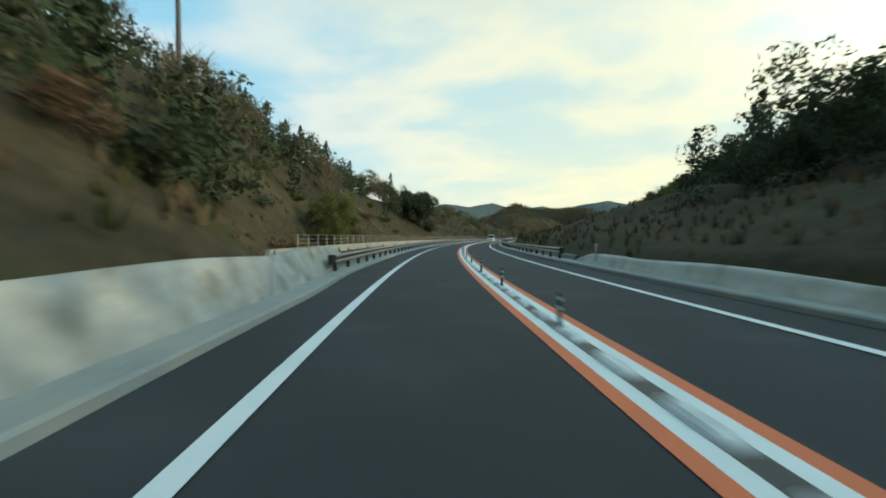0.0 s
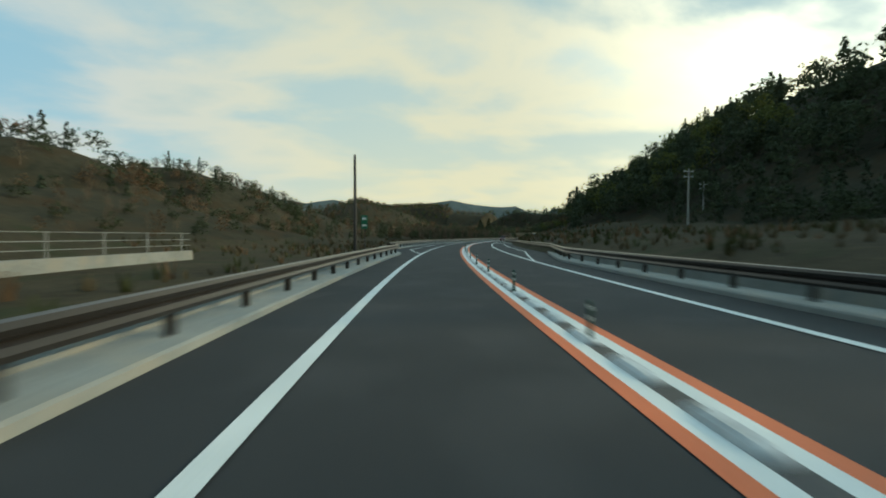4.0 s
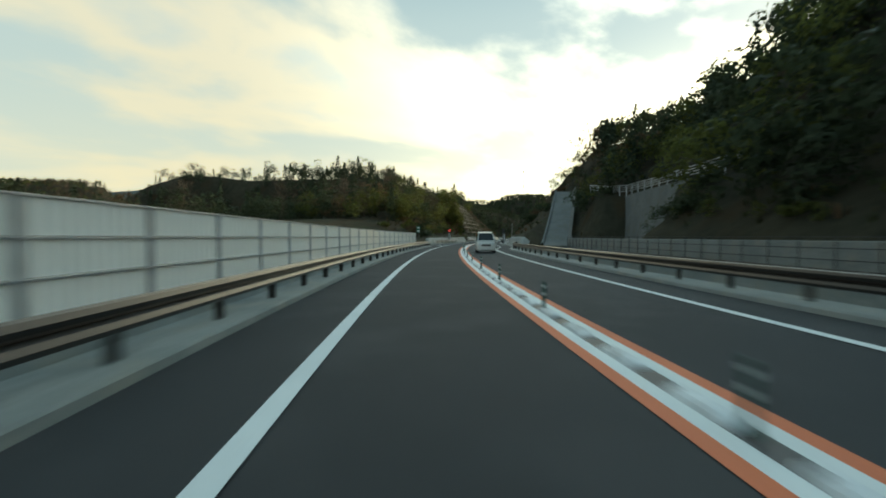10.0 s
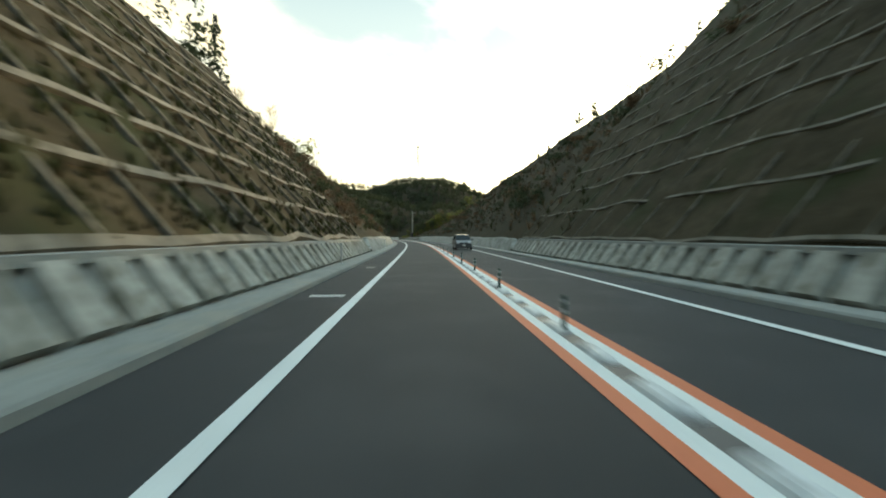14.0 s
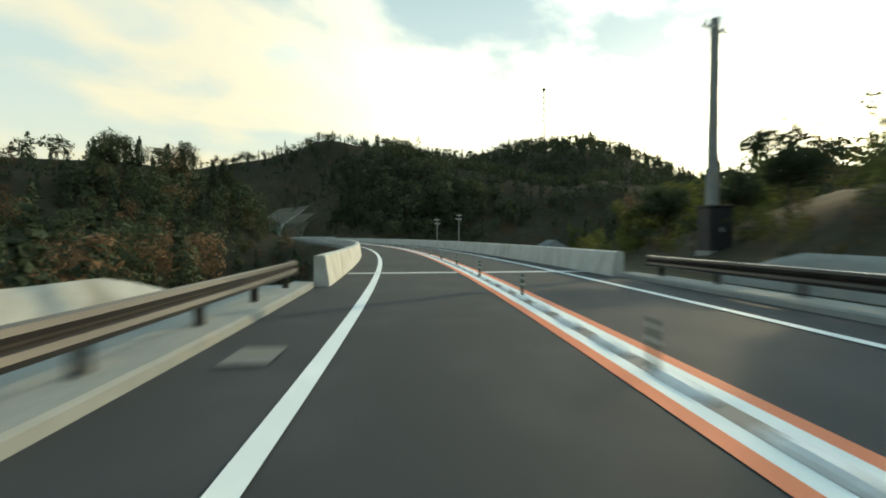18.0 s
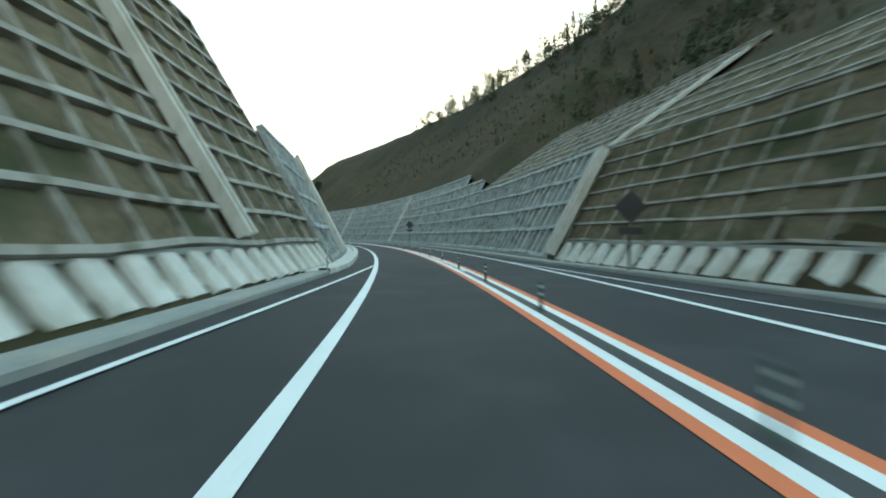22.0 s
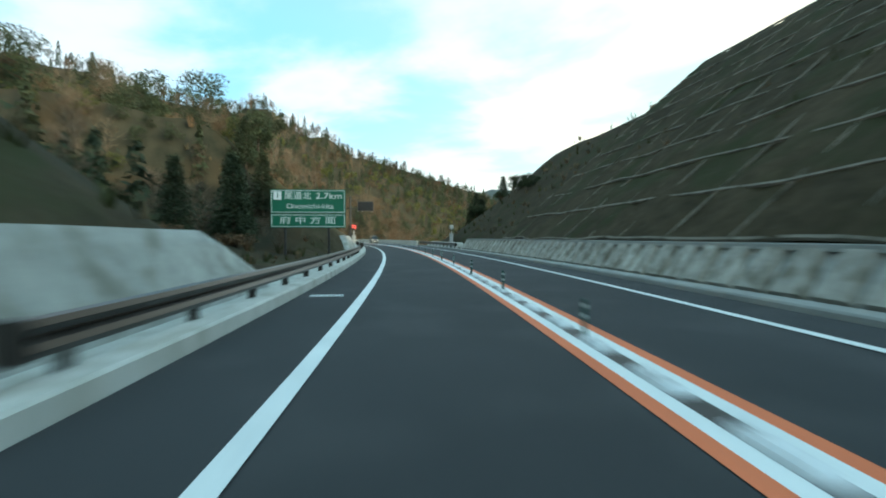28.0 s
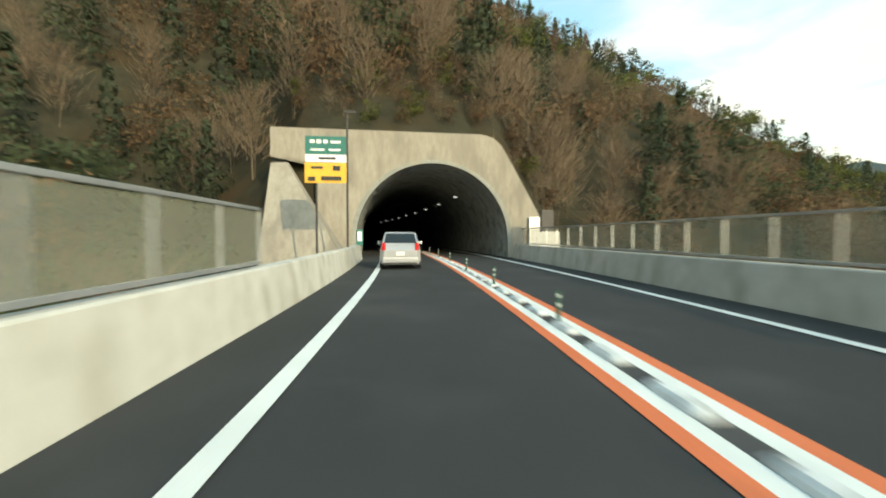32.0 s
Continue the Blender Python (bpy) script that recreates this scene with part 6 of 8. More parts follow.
def car(kind, s, q, turn, body_paint, label, tail_only=False):
    """A car that faces +y: body, panes, lamps, wheels. turn: degrees from the way of the road."""
    ln, wd, ht, deck, cabin = SHAPES[kind]
    g = holder("car", label, "car", "cars on the road", pose(*P(s, q, 0.035), 0, 0, heading(s) + turn))
    w = wd / 2

    def yy(k):
        return ln * (0.5 - k)
    bm = bmesh.new()
    loft(bm, [ring(yy(k), w * (0.80 if i in (0, len(deck) - 1) else 0.94 if i in (1, len(deck) - 2) else 1.0), 0.17 if 0 < i < len(deck) - 1 else 0.26, z * ht) for i, (k, z) in enumerate(deck)])
    body = part("body", bm, body_paint, g)
    bm = bmesh.new()
    base = cabin[0][1] * ht - 0.03
    rings = []
    for i, (k, z) in enumerate(cabin):
        top = max(z * ht, base + 0.04)
        wt = w * (0.93 - 0.17 * (top - base) / (ht - base))
        rings.append([(-w * 0.93, yy(k), base), (w * 0.93, yy(k), base), (wt, yy(k), top - 0.05 * (top - base)), (wt * 0.93, yy(k), top), (-wt * 0.93, yy(k), top), (-wt, yy(k), top - 0.05 * (top - base))])
    loft(bm, rings)
    part("roof", bm, body_paint, g)

    def quad(name, pts, material, parent=g, label=""):
        bm = bmesh.new()
        f = bm.faces.new([bm.verts.new(p) for p in pts])
        e = bmesh.ops.extrude_face_region(bm, geom=[f])
        n = f.normal.copy() if f.normal.length else Vector((0, 0, 1))
        bm.normal_update()
        bmesh.ops.translate(bm, verts=[v for v in e["geom"] if isinstance(v, bmesh.types.BMVert)], vec=f.normal * 0.012)
        bmesh.ops.recalc_face_normals(bm, faces=bm.faces)
        return part(name, bm, material, parent, label)

    def across(a, b, f0, f1, k, out):
        """A pane between cabin outline points a and b, from f0 to f1 of the way, moved out of the body by out."""
        (ka, za), (kb, zb) = a, b
        pa, pb2 = Vector((0, yy(ka), max(za * ht, base))), Vector((0, yy(kb), zb * ht))
        n = Vector((0, -(pb2.z - pa.z), pb2.y - pa.y)).normalized()
        if n.z < 0:
            n = -n
        lo, hi = pa.lerp(pb2, f0) + n * out, pa.lerp(pb2, f1) + n * out
        wl, wh = w * (0.93 - 0.17 * f0) * k, w * (0.93 - 0.17 * f1) * k
        return [(-wl, lo.y, lo.z), (wl, lo.y, lo.z), (wh, hi.y, hi.z), (-wh, hi.y, hi.z)]
    quad("windscreen", across(cabin[0], cabin[1], 0.12, 0.93, 0.93, 0.012), M_PANE)
    quad("rear_window", across(cabin[-1], cabin[-2], 0.15, 0.88, 0.88, 0.012), M_PANE)
    for sx in (-1, 1):
        ks = [cabin[0][0] + (cabin[1][0] - cabin[0][0]) * 0.75, 0.5, cabin[-2][0] + 0.02]
        for k0, k1 in zip(ks, ks[1:]):
            zb, zt = base + 0.06, ht * 0.93
            xb, xt = sx * (w * 0.93 - 0.02 + 0.018), sx * (w * 0.785 + 0.012)
            y0, y1 = yy(k0) - 0.06, yy(k1) + 0.05
            quad("side_window", [(xb, y0 + (0.12 if k0 == ks[0] else 0), zb), (xb, y1, zb), (xt, y1 + (0.08 if k1 == ks[2] else 0), zt), (xt, y0 - (0.1 if k0 == ks[0] else 0), zt)], M_PANE)
        # mirror
        bm = bmesh.new()
        box(bm, sx * (w + 0.10) - 0.08, sx * (w + 0.10) + 0.08, yy(0.30) - 0.06, yy(0.30) + 0.04, base + 0.03, base + 0.17, 0.03)
        part("mirror", bm, body_paint, g)
        # lamps
        bm = bmesh.new()
        box(bm, sx * w * 0.66 - 0.16, sx * w * 0.66 + 0.16, yy(0.045), yy(0.0) - 0.01, ht * 0.40, ht * 0.49, 0.025)
        part("headlamp", bm, M_HEAD, g)
        bm = bmesh.new()
        hi_z = ht * (0.70 if kind in ("hatch", "suv") else 0.60)
        box(bm, sx * w * 0.80 - 0.07, sx * w * 0.80 + 0.07, yy(0.999), yy(0.93), ht * 0.50, hi_z, 0.02)
        part("tail_lamp", bm, M_TAIL, g, "red tail lamp")
    for y0, y1 in ((yy(0.02), yy(-0.012)), (yy(1.012), yy(0.98))):
        bm = bmesh.new()
        box(bm, -w * 0.86, w * 0.86, min(y0, y1), max(y0, y1), 0.24, 0.44, 0.05)
        part("bumper", bm, body_paint, g)
    bm = bmesh.new()
    box(bm, -w * 0.5, w * 0.5, yy(0.006), yy(-0.014), ht * 0.33, ht * 0.41, 0.02)
    part("grille", bm, M_TRIM, g)
    for y in (yy(-0.016), yy(1.016)):
        bm = bmesh.new()
        box(bm, -0.16, 0.16, y - 0.008, y + 0.008, 0.36 if y > 0 else 0.52, 0.50 if y > 0 else 0.66)
        part("plate", bm, M_PLATE, g, "blank pale plate")
    for k in (0.19, 0.80):
        for sx in (-1, 1):
            bm = bmesh.new()
            m = Matrix.Translation((sx * (w - 0.09), yy(k), 0.28)) @ pose(0, 0, 0, 0, 90, 0)
            bmesh.ops.create_cone(bm, cap_ends=True, segments=20, radius1=0.28, radius2=0.28, depth=0.19, matrix=m)
            wheel = part("tyre", bm, M_TYRE, g)
            bm = bmesh.new()
            m = Matrix.Translation((sx * (w - 0.085), yy(k), 0.28)) @ pose(0, 0, 0, 0, 90, 0)
            bmesh.ops.create_cone(bm, cap_ends=True, segments=16, radius1=0.175, radius2=0.175, depth=0.21, matrix=m)
            part("rim", bm, M_RIM, wheel)
    return g


SILVER = paint("silver_car_paint", (0.33, 0.34, 0.36))
car("hatch", 1204.6, -2.35, 0, SILVER, "silver hatchback seen from behind before the tunnel")
car("van", 106.0, 1.55, 180, paint("white_car_paint", (0.66, 0.68, 0.68)), "small white van coming down the far lane")
car("sedan", 147.0, 1.75, 180, SILVER, "pale silver sedan on the far lane")
car("hatch", 271.2, 2.05, 180, paint("dark_red_car_paint", (0.085, 0.008, 0.012)), "dark red compact car on the far lane")
car("sedan", 361.5, 1.70, 180, paint("champagne_car_paint", (0.46, 0.47, 0.42)), "pale champagne sedan on the far lane")
car("hatch", 371.0, 1.80, 180, paint("grey_car_paint", (0.10, 0.11, 0.12)), "dark grey hatchback behind the sedan on the far lane")
car("van", 409.0, 1.72, 180, paint("white_car_paint", (0.64, 0.66, 0.64)), "white minivan on the far lane by the noise barrier")
car("hatch", 564.6, 2.2, 180, paint("dark_silver_car_paint", (0.07, 0.075, 0.08)), "dark silver sport utility car on the far lane")
car("van", 940.3, 1.30, 180, paint("black_car_paint", (0.02, 0.023, 0.026)), "black boxy minivan on the far lane by the crib wall")
car("van", 1145.0, 1.8, 180, paint("dark_grey_car_paint", (0.07, 0.075, 0.08)), "dark grey boxy small car on the bridge's far lane")
# lorry
S = 334.0
lorry = holder("lorry", "lorry with a tan box body and a dark cab", "lorry", "", pose(*P(S, 2.0, 0.035), 0, 0, heading(S) + 180))
LORRY = paint("dark_teal_lorry_paint", (0.03, 0.05, 0.05))
TAN = surface("tan_lorry_body", (0.36, 0.26, 0.11), (0.48, 0.36, 0.17), 0.6, grain=9, patch=0.8, bump=0.05, spread=0.05)
for nm, x0, x1, y0, y1, z0, z1, m, bv in (("cab", -0.98, 0.98, 1.9, 3.4, 0.45, 2.25, LORRY, 0.10), ("box_body", -1.0, 1.0, -3.4, 1.8, 0.95, 2.75, TAN, 0.05), ("bed", -1.02, 1.02, -3.4, 1.85, 0.7, 0.95, M_DARK, 0.02),
                                         ("windscreen", -0.85, 0.85, 3.38, 3.42, 1.35, 2.05, M_PANE, 0.01), ("bumper", -0.98, 0.98, 3.36, 3.5, 0.35, 0.7, M_RIM, 0.04), ("grille", -0.6, 0.6, 3.39, 3.43, 0.85, 1.15, M_RIM, 0.01),
                                         ("headlamp", -0.92, -0.66, 3.4, 3.52, 0.5, 0.68, M_HEAD, 0.02), ("headlamp", 0.66, 0.92, 3.4, 3.52, 0.5, 0.68, M_HEAD, 0.02), ("roof_lamp_bar", -0.5, 0.5, 3.0, 3.2, 2.25, 2.42, M_HEAD, 0.03)):
    bm = bmesh.new()
    box(bm, x0, x1, y0, y1, z0, z1, bv)
    part(nm, bm, m, lorry)
for sx in (-1, 1):
    for k in range(4):
        bm = bmesh.new()
        box(bm, sx * 1.02 - 0.025, sx * 1.02 + 0.025, -3.22 + 1.25 * k, -2.12 + 1.25 * k, 1.2, 2.5, 0.01)
        part("side_panel", bm, M_GALV, lorry)
for y in (2.6, -1.7, -2.6):
    for sx in (-1, 1):
        bm = bmesh.new()
        bmesh.ops.create_cone(bm, cap_ends=True, segments=20, radius1=0.4, radius2=0.4, depth=0.28, matrix=Matrix.Translation((sx * 0.84, y, 0.4)) @ pose(0, 0, 0, 0, 90, 0))
        part("tyre", bm, M_TYRE, lorry)


# ---------- trees and undergrowth ----------
rng = np.random.default_rng(7)


def leaf_sprays(centres, size, r, flat=0.0):
    """Verts and faces of two small pointed leaves at each centre."""
    n = len(centres)
    centres = np.repeat(centres, 2, axis=0) + r.normal(0, size * 0.9, (2 * n, 3))
    a = r.normal(size=(2 * n, 3))
    a /= np.linalg.norm(a, axis=1)[:, None]
    b = np.cross(a, r.normal(size=(2 * n, 3)))
    b /= np.linalg.norm(b, axis=1)[:, None]
    if flat:
        a[:, 2] *= 1 - flat
        b[:, 2] *= 1 - flat
    k = size * 0.86 * r.uniform(0.6, 1.35, (2 * n, 1))
    a, b = a * k, b * k * 0.62
    v = np.stack([centres - a - b, centres - a * 0.7 + b, centres + a * 1.2], axis=1).reshape(-1, 3)
    f = [(3 * i, 3 * i + 1, 3 * i + 2) for i in range(2 * n)]
    return v, f


def soft_crown(me, middle, share=0.75):
    """Normals that point out of the crown, so that it is lit as one soft body."""
    v = np.empty(len(me.vertices) * 3, dtype=np.float32)
    me.vertices.foreach_get("co", v)
    out = v.reshape(-1, 3) - np.array(middle)
    out /= np.maximum(np.linalg.norm(out, axis=1), 1e-3)[:, None]
    out = np.repeat((out * share + np.random.default_rng(5).normal(0, 0.28, out.shape))[::3], 3, axis=0)
    out /= np.maximum(np.linalg.norm(out, axis=1), 1e-3)[:, None]
    tri = v.reshape(-1, 3, 3)
    face = np.cross(tri[:, 1] - tri[:, 0], tri[:, 2] - tri[:, 0])
    back = (face * out.reshape(-1, 3, 3)[:, 0]).sum(axis=1) < 0
    tri[back] = tri[back][:, ::-1]
    me.vertices.foreach_set("co", tri.ravel())
    me.update()
    at_ = me.attributes.new("custom_normal", 'FLOAT_VECTOR', 'POINT')
    at_.data.foreach_set("vector", out.astype(np.float32).ravel())
    return me


def blobs(r, lobes, per):
    """Points in the outer shells of several round lobes (x, y, z, radius)."""
    out = []
    for x, y, z, rad in lobes:
        d = r.normal(size=(per, 3))
        d /= np.linalg.norm(d, axis=1)[:, None]
        out.append(np.array([x, y, z]) + d * rad * r.uniform(0.55, 1.08, (per, 1)) * np.array([1, 1, 0.82]))
    return np.concatenate(out)


def limbs(r, height, reach, n, start=0.35, upward=0.5, droop=False):
    """Tapered limbs from a trunk: rows (a, b, r0, r1)."""
    out = [(Vector((0, 0, -0.6)), Vector((0.1, 0.05, height * 0.5)), 0.022 * height, 0.015 * height), (Vector((0.1, 0.05, height * 0.5)), Vector((0, 0.1, height * 0.92)), 0.015 * height, 0.004 * height)]
    for k in range(n):
        z = height * (start + (0.9 - start) * k / n)
        a = r.uniform(0, math.tau)
        ln = reach * (1.1 - 0.6 * k / n) * r.uniform(0.7, 1.15)
        p = Vector((0.07, 0.05, z))
        q = p + Vector((math.cos(a) * ln * 0.6, math.sin(a) * ln * 0.6, ln * upward * 0.5))
        e = q + Vector((math.cos(a + 0.3) * ln * 0.45, math.sin(a + 0.3) * ln * 0.45, ln * upward * 0.7))
        out += [(p, q, 0.007 * height, 0.0045 * height), (q, e, 0.0045 * height, 0.0015 * height)]
    return out


def sticks(rows, n=5):
    """One mesh of tapered bars, without caps."""
    v, f = [], []
    for a, b, r0, r1 in rows:
        d = (b - a).normalized()
        u = d.orthogonal().normalized()
        w = d.cross(u)
        k = len(v)
        for p, rr in ((a, r0), (b, r1)):
            v += [p + (u * math.cos(math.tau * j / n) + w * math.sin(math.tau * j / n)) * rr for j in range(n)]
        f += [(k + j, k + (j + 1) % n, k + n + (j + 1) % n, k + n + j) for j in range(n)]
    return v, f


def raw_mesh(name, v, f, material):
    me = bpy.data.meshes.new(name)
    me.from_pydata([tuple(p) for p in v], [], f)
    me.materials.append(material)
    return me


def bare_twigs(r, height, depth=4):
    rows = []

    def grow(p, d, ln, rad, left):
        q = p + d * ln
        rows.append((p, q, rad, rad * 0.62))
        if left == 0:
            return
        for k in range(3 if left > 1 else 4):
            e = (d + Vector(r.normal(size=3)) * 0.42 + Vector((0, 0, 0.10))).normalized()
            grow(p.lerp(q, r.uniform(0.55, 1.0)), e, ln * r.uniform(0.55, 0.8), rad * 0.55, left - 1)
    grow(Vector((0, 0, -0.5)), Vector((0.03, 0.02, 1)), height * 0.38, height * 0.013, depth)
    return rows


def make_tree(kind, seed):
    """The trunk and crown meshes of one tree, about 8 m high."""
    r = np.random.default_rng(seed)
    h = 8.0
    if kind == "evergreen":
        lobes = [(r.normal() * 1.3, r.normal() * 1.3, h * r.uniform(0.45, 0.9), r.uniform(0.8, 1.5)) for _ in range(11)] + [(0, 0, h * 0.72, 1.9)]
        v, f = leaf_sprays(blobs(r, lobes, 190), 0.16, r)
        tv, tf = sticks(limbs(r, h, 2.2, 8))
        return raw_mesh("trunk", tv, tf, M_BARK), soft_crown(raw_mesh("crown", v, f, M_EVERGREEN), (0, 0, h * 0.5))
    if kind == "great":
        lobes = [(r.normal() * 1.5, r.normal() * 1.5, h * r.uniform(0.16, 0.9), r.uniform(0.7, 1.35)) for _ in range(20)] + [(0, 0, h * 0.62, 1.9), (0, 0, h * 0.4, 1.7)]
        v, f = leaf_sprays(blobs(r, lobes, 560), 0.11, r)
        tv, tf = sticks(limbs(r, h, 2.2, 9))
        return raw_mesh("trunk", tv, tf, M_BARK), soft_crown(raw_mesh("crown", v, f, M_CEDAR), (0, 0, h * 0.45))
    if kind == "cedar":
        pts = []
        for k in range(30):
            z = h * (0.18 + 0.82 * k / 30)
            rad = 1.55 * (1 - k / 31) ** 0.75 + 0.08
            m = int(40 + 60 * (1 - k / 30))
            a = r.uniform(0, math.tau, m)
            q = rad * r.uniform(0.25, 1.05, m)
            pts.append(np.stack([q * np.cos(a), q * np.sin(a), z - 0.28 * q + r.normal(0, 0.12, m)], axis=1))
        v, f = leaf_sprays(np.concatenate(pts), 0.15, r, 0.25)
        tv, tf = sticks(limbs(r, h * 1.03, 0.8, 6, 0.2, 0.1))
        return raw_mesh("trunk", tv, tf, M_BARK), soft_crown(raw_mesh("crown", v, f, M_CEDAR), (0, 0, h * 0.45))
    if kind == "pine":
        lobes = []
        for k in range(9):
            z, a, rad = h * (0.42 + 0.58 * k / 9), r.uniform(0, math.tau), 1.9 * (1 - 0.6 * k / 9)
            for j in range(3):
                b = a + j * 2.1
                lobes.append((rad * 0.75 * math.cos(b), rad * 0.75 * math.sin(b), z, 0.62 * (1.2 - 0.5 * k / 9)))
        pts = blobs(r, lobes, 95)
        v, f = leaf_sprays(pts, 0.125, r, 0.5)
        tv, tf = sticks(limbs(r, h * 1.02, 1.8, 12, 0.35, 0.12))
        return raw_mesh("trunk", tv, tf, M_BARK), soft_crown(raw_mesh("crown", v, f, M_CEDAR), (0, 0, h * 0.45))
    if kind == "bamboo":
        lobes = [(r.normal() * 1.2, r.normal() * 1.2, h * r.uniform(0.10, 0.95), r.uniform(0.7, 1.2)) for _ in range(18)]
        v, f = leaf_sprays(blobs(r, lobes, 170), 0.135, r)
        rows = [(Vector((r.normal() * 0.5, r.normal() * 0.5, -0.5)), Vector((r.normal() * 1.1, r.normal() * 1.1, h * 0.9)), 0.06, 0.02) for _ in range(9)]
        tv, tf = sticks(rows)
        return raw_mesh("trunk", tv, tf, M_BARK), soft_crown(raw_mesh("crown", v, f, M_BAMBOO), (0, 0, h * 0.45))
    if kind == "russet":
        rows = bare_twigs(r, h * 0.92, 3)
        lobes = [(r.normal() * 1.1, r.normal() * 1.1, h * r.uniform(0.5, 0.92), r.uniform(0.7, 1.3)) for _ in range(9)]
        v, f = leaf_sprays(blobs(r, lobes, 150), 0.085, r)
        tv, tf = sticks(rows, 4)
        return raw_mesh("trunk", tv, tf, M_TWIG), soft_crown(raw_mesh("crown", v, f, M_RUSSET), (0, 0, h * 0.5))
    rows = bare_twigs(r, h, 4)
    first_rows = rows[:1] + [x for x in rows[1:] if x[2] > h * 0.004]
    rest = [x for x in rows if x[2] <= h * 0.004]
    tv, tf = sticks(first_rows, 5)
    v, f = sticks(rest, 3)
    return raw_mesh("trunk", tv, tf, M_BARK), raw_mesh("crown", v, f, M_TWIG)


def make_bush(seed, material):
    r = np.random.default_rng(seed)
    lobes = [(r.normal() * 0.6, r.normal() * 0.6, r.uniform(0.3, 1.1), r.uniform(0.4, 0.75)) for _ in range(7)]
    v, f = leaf_sprays(blobs(r, lobes, 62), 0.115, r)
    sv, sf = sticks([(Vector((0.1 * x, 0.1 * y, -0.2)), Vector((0.7 * x, 0.7 * y, z)), 0.035, 0.012) for x, y, z, _ in lobes], 4)
    return raw_mesh("stem", sv, sf, M_BARK), soft_crown(raw_mesh("foliage", v, f, material), (0, 0, 0.1))


LABELS = {"great": "large dense dark evergreen tree at the foot of the slope", "evergreen": "dark evergreen broadleaf tree on the hillside", "cedar": "dark green conical cedar on the hillside", "pine": "dark layered pine tree above the road",
          "bamboo": "yellow-green leafy thicket tree on the bank", "russet": "autumn tree with sparse russet leaves", "bare": "bare grey-brown winter tree on the slope"}
KINDS = {k: [make_tree(k, 11 * i + 3 + len(k)) for i in range(3)] for k in LABELS}
BUSHES = {"green": [make_bush(60 + i, M_EVERGREEN) for i in range(2)], "yellow": [make_bush(70 + i, M_BAMBOO) for i in range(2)], "russet": [make_bush(80 + i, M_RUSSET) for i in range(2)]}


def plant(kind, p, height, turn, wide=1.0):
    tr, cr = KINDS[kind][int(rng.integers(3))]
    k = height / 8.0
    g = holder("tree", LABELS[kind], "tree", "trees beside the road", Matrix.LocRotScale(p, Euler((0, 0, turn)), Vector((k * wide, k * wide, k))))
    for nm, me in (("trunk", tr), ("crown", cr)):
        o = new(nm, me)
        o.parent = g
    return g


def ground_at(s, q):
    return P(s, q, land(-1 if q < 0 else 1, s, abs(q)) - 0.15)


POOL = {k: [] for k in LABELS}


def grove(side, s0, s1, q0, q1, n, kinds, h0, h1):
    """n trees scattered on one side of the road; those far from it go into the joined woods."""
    for _ in range(n):
        s, q = rng.uniform(s0, s1), side * rng.uniform(q0, q1)
        if cleared(s, q):
            continue
        if abs(q) > 16.5:
            p = ground_at(s, q)
            POOL[str(rng.choice(kinds))].append((p.x, p.y, p.z, rng.uniform(h0, h1)))
            continue
        plant(str(rng.choice(kinds)), ground_at(s, q), rng.uniform(h0, h1), rng.uniform(0, math.tau), rng.uniform(0.85, 1.2))


E, C, PI, BA, RU, BR = "evergreen", "cedar", "pine", "bamboo", "russet", "bare"
# first cutting
grove(-1, 5, 92, 22, 32, 30, [E, E, C, BR, BR, BR], 7, 11)
grove(-1, -20, 30, 17, 26, 16, [E, E, C], 6, 9)
grove(-1, 16, 44, 19.5, 27, 18, [C, E, PI, C, E], 7.5, 11)
grove(-1, 40, 100, 30, 44, 24, [E, BR, C], 6, 9)
plant("great", P(139.5, -25.8, 0.6), 16.0, 0.4, 1.0)
plant("great", P(134.0, -28.5, 5.0), 11.0, 2.4, 1.1)
for s, q, h in ((56, -16.6, 6.6), (60, -17.2, 7.0), (63, -18.6, 6.0), (58, -19.0, 6.4), (66, -20, 5.5), (70, -20.8, 4.4)):
    plant(BA, P(s, q, 0.3), h, s, 1.0)
grove(1, 34, 58, 25, 40, 14, [E, E, C, E, BR], 6, 8.5)
grove(1, 100, 260, 47, 70, 23, [E, C, E], 7, 10)
grove(1, 250, 345, 20, 44, 32, [E, C, E, BA], 7, 10)
for s, q in ((353, 20.5), (357, 22.5), (349, 23)):
    plant("great", ground_at(s, q), 15.0 if s == 353 else 13.0, s, 0.75)
grove(1, 345, 440, 16, 36, 40, [E, C, E, BA, E], 6, 9)
grove(1, 440, 490, 20, 36, 22, [E, C, RU], 5, 8)
# open fields and the noise wall
for s, q, h in ((382.3, -38.6, 10.8), (381.7, -43.2, 10.2), (386, -45, 9.6), (378, -40, 8.5)):
    plant(C, ground_at(s, q), h, s)
grove(-1, 300, 372, 26, 60, 17, [BR, BR, C, RU, E], 5, 8)
grove(-1, 345, 378, 12, 30, 26, [BR, RU, E, BR], 2.2, 4.5)
grove(-1, 385, 432, 34, 60, 24, [C, E, BR], 3.5, 5.5)
grove(-1, 455, 480, 18, 30, 10, [C, PI, BR, BR, RU], 7, 9)
grove(-1, 442, 486, 13, 26, 34, [BA, BA, E, BR, RU], 3, 5)
for s, q, h in ((489.5, -8.2, 5.5), (491.5, -9.6, 7.5), (493.5, -11.0, 8.0), (488.0, -11.5, 8.0), (495.5, -12.5, 7.0)):
    plant(BA, ground_at(s, q), h, s, 1.15)
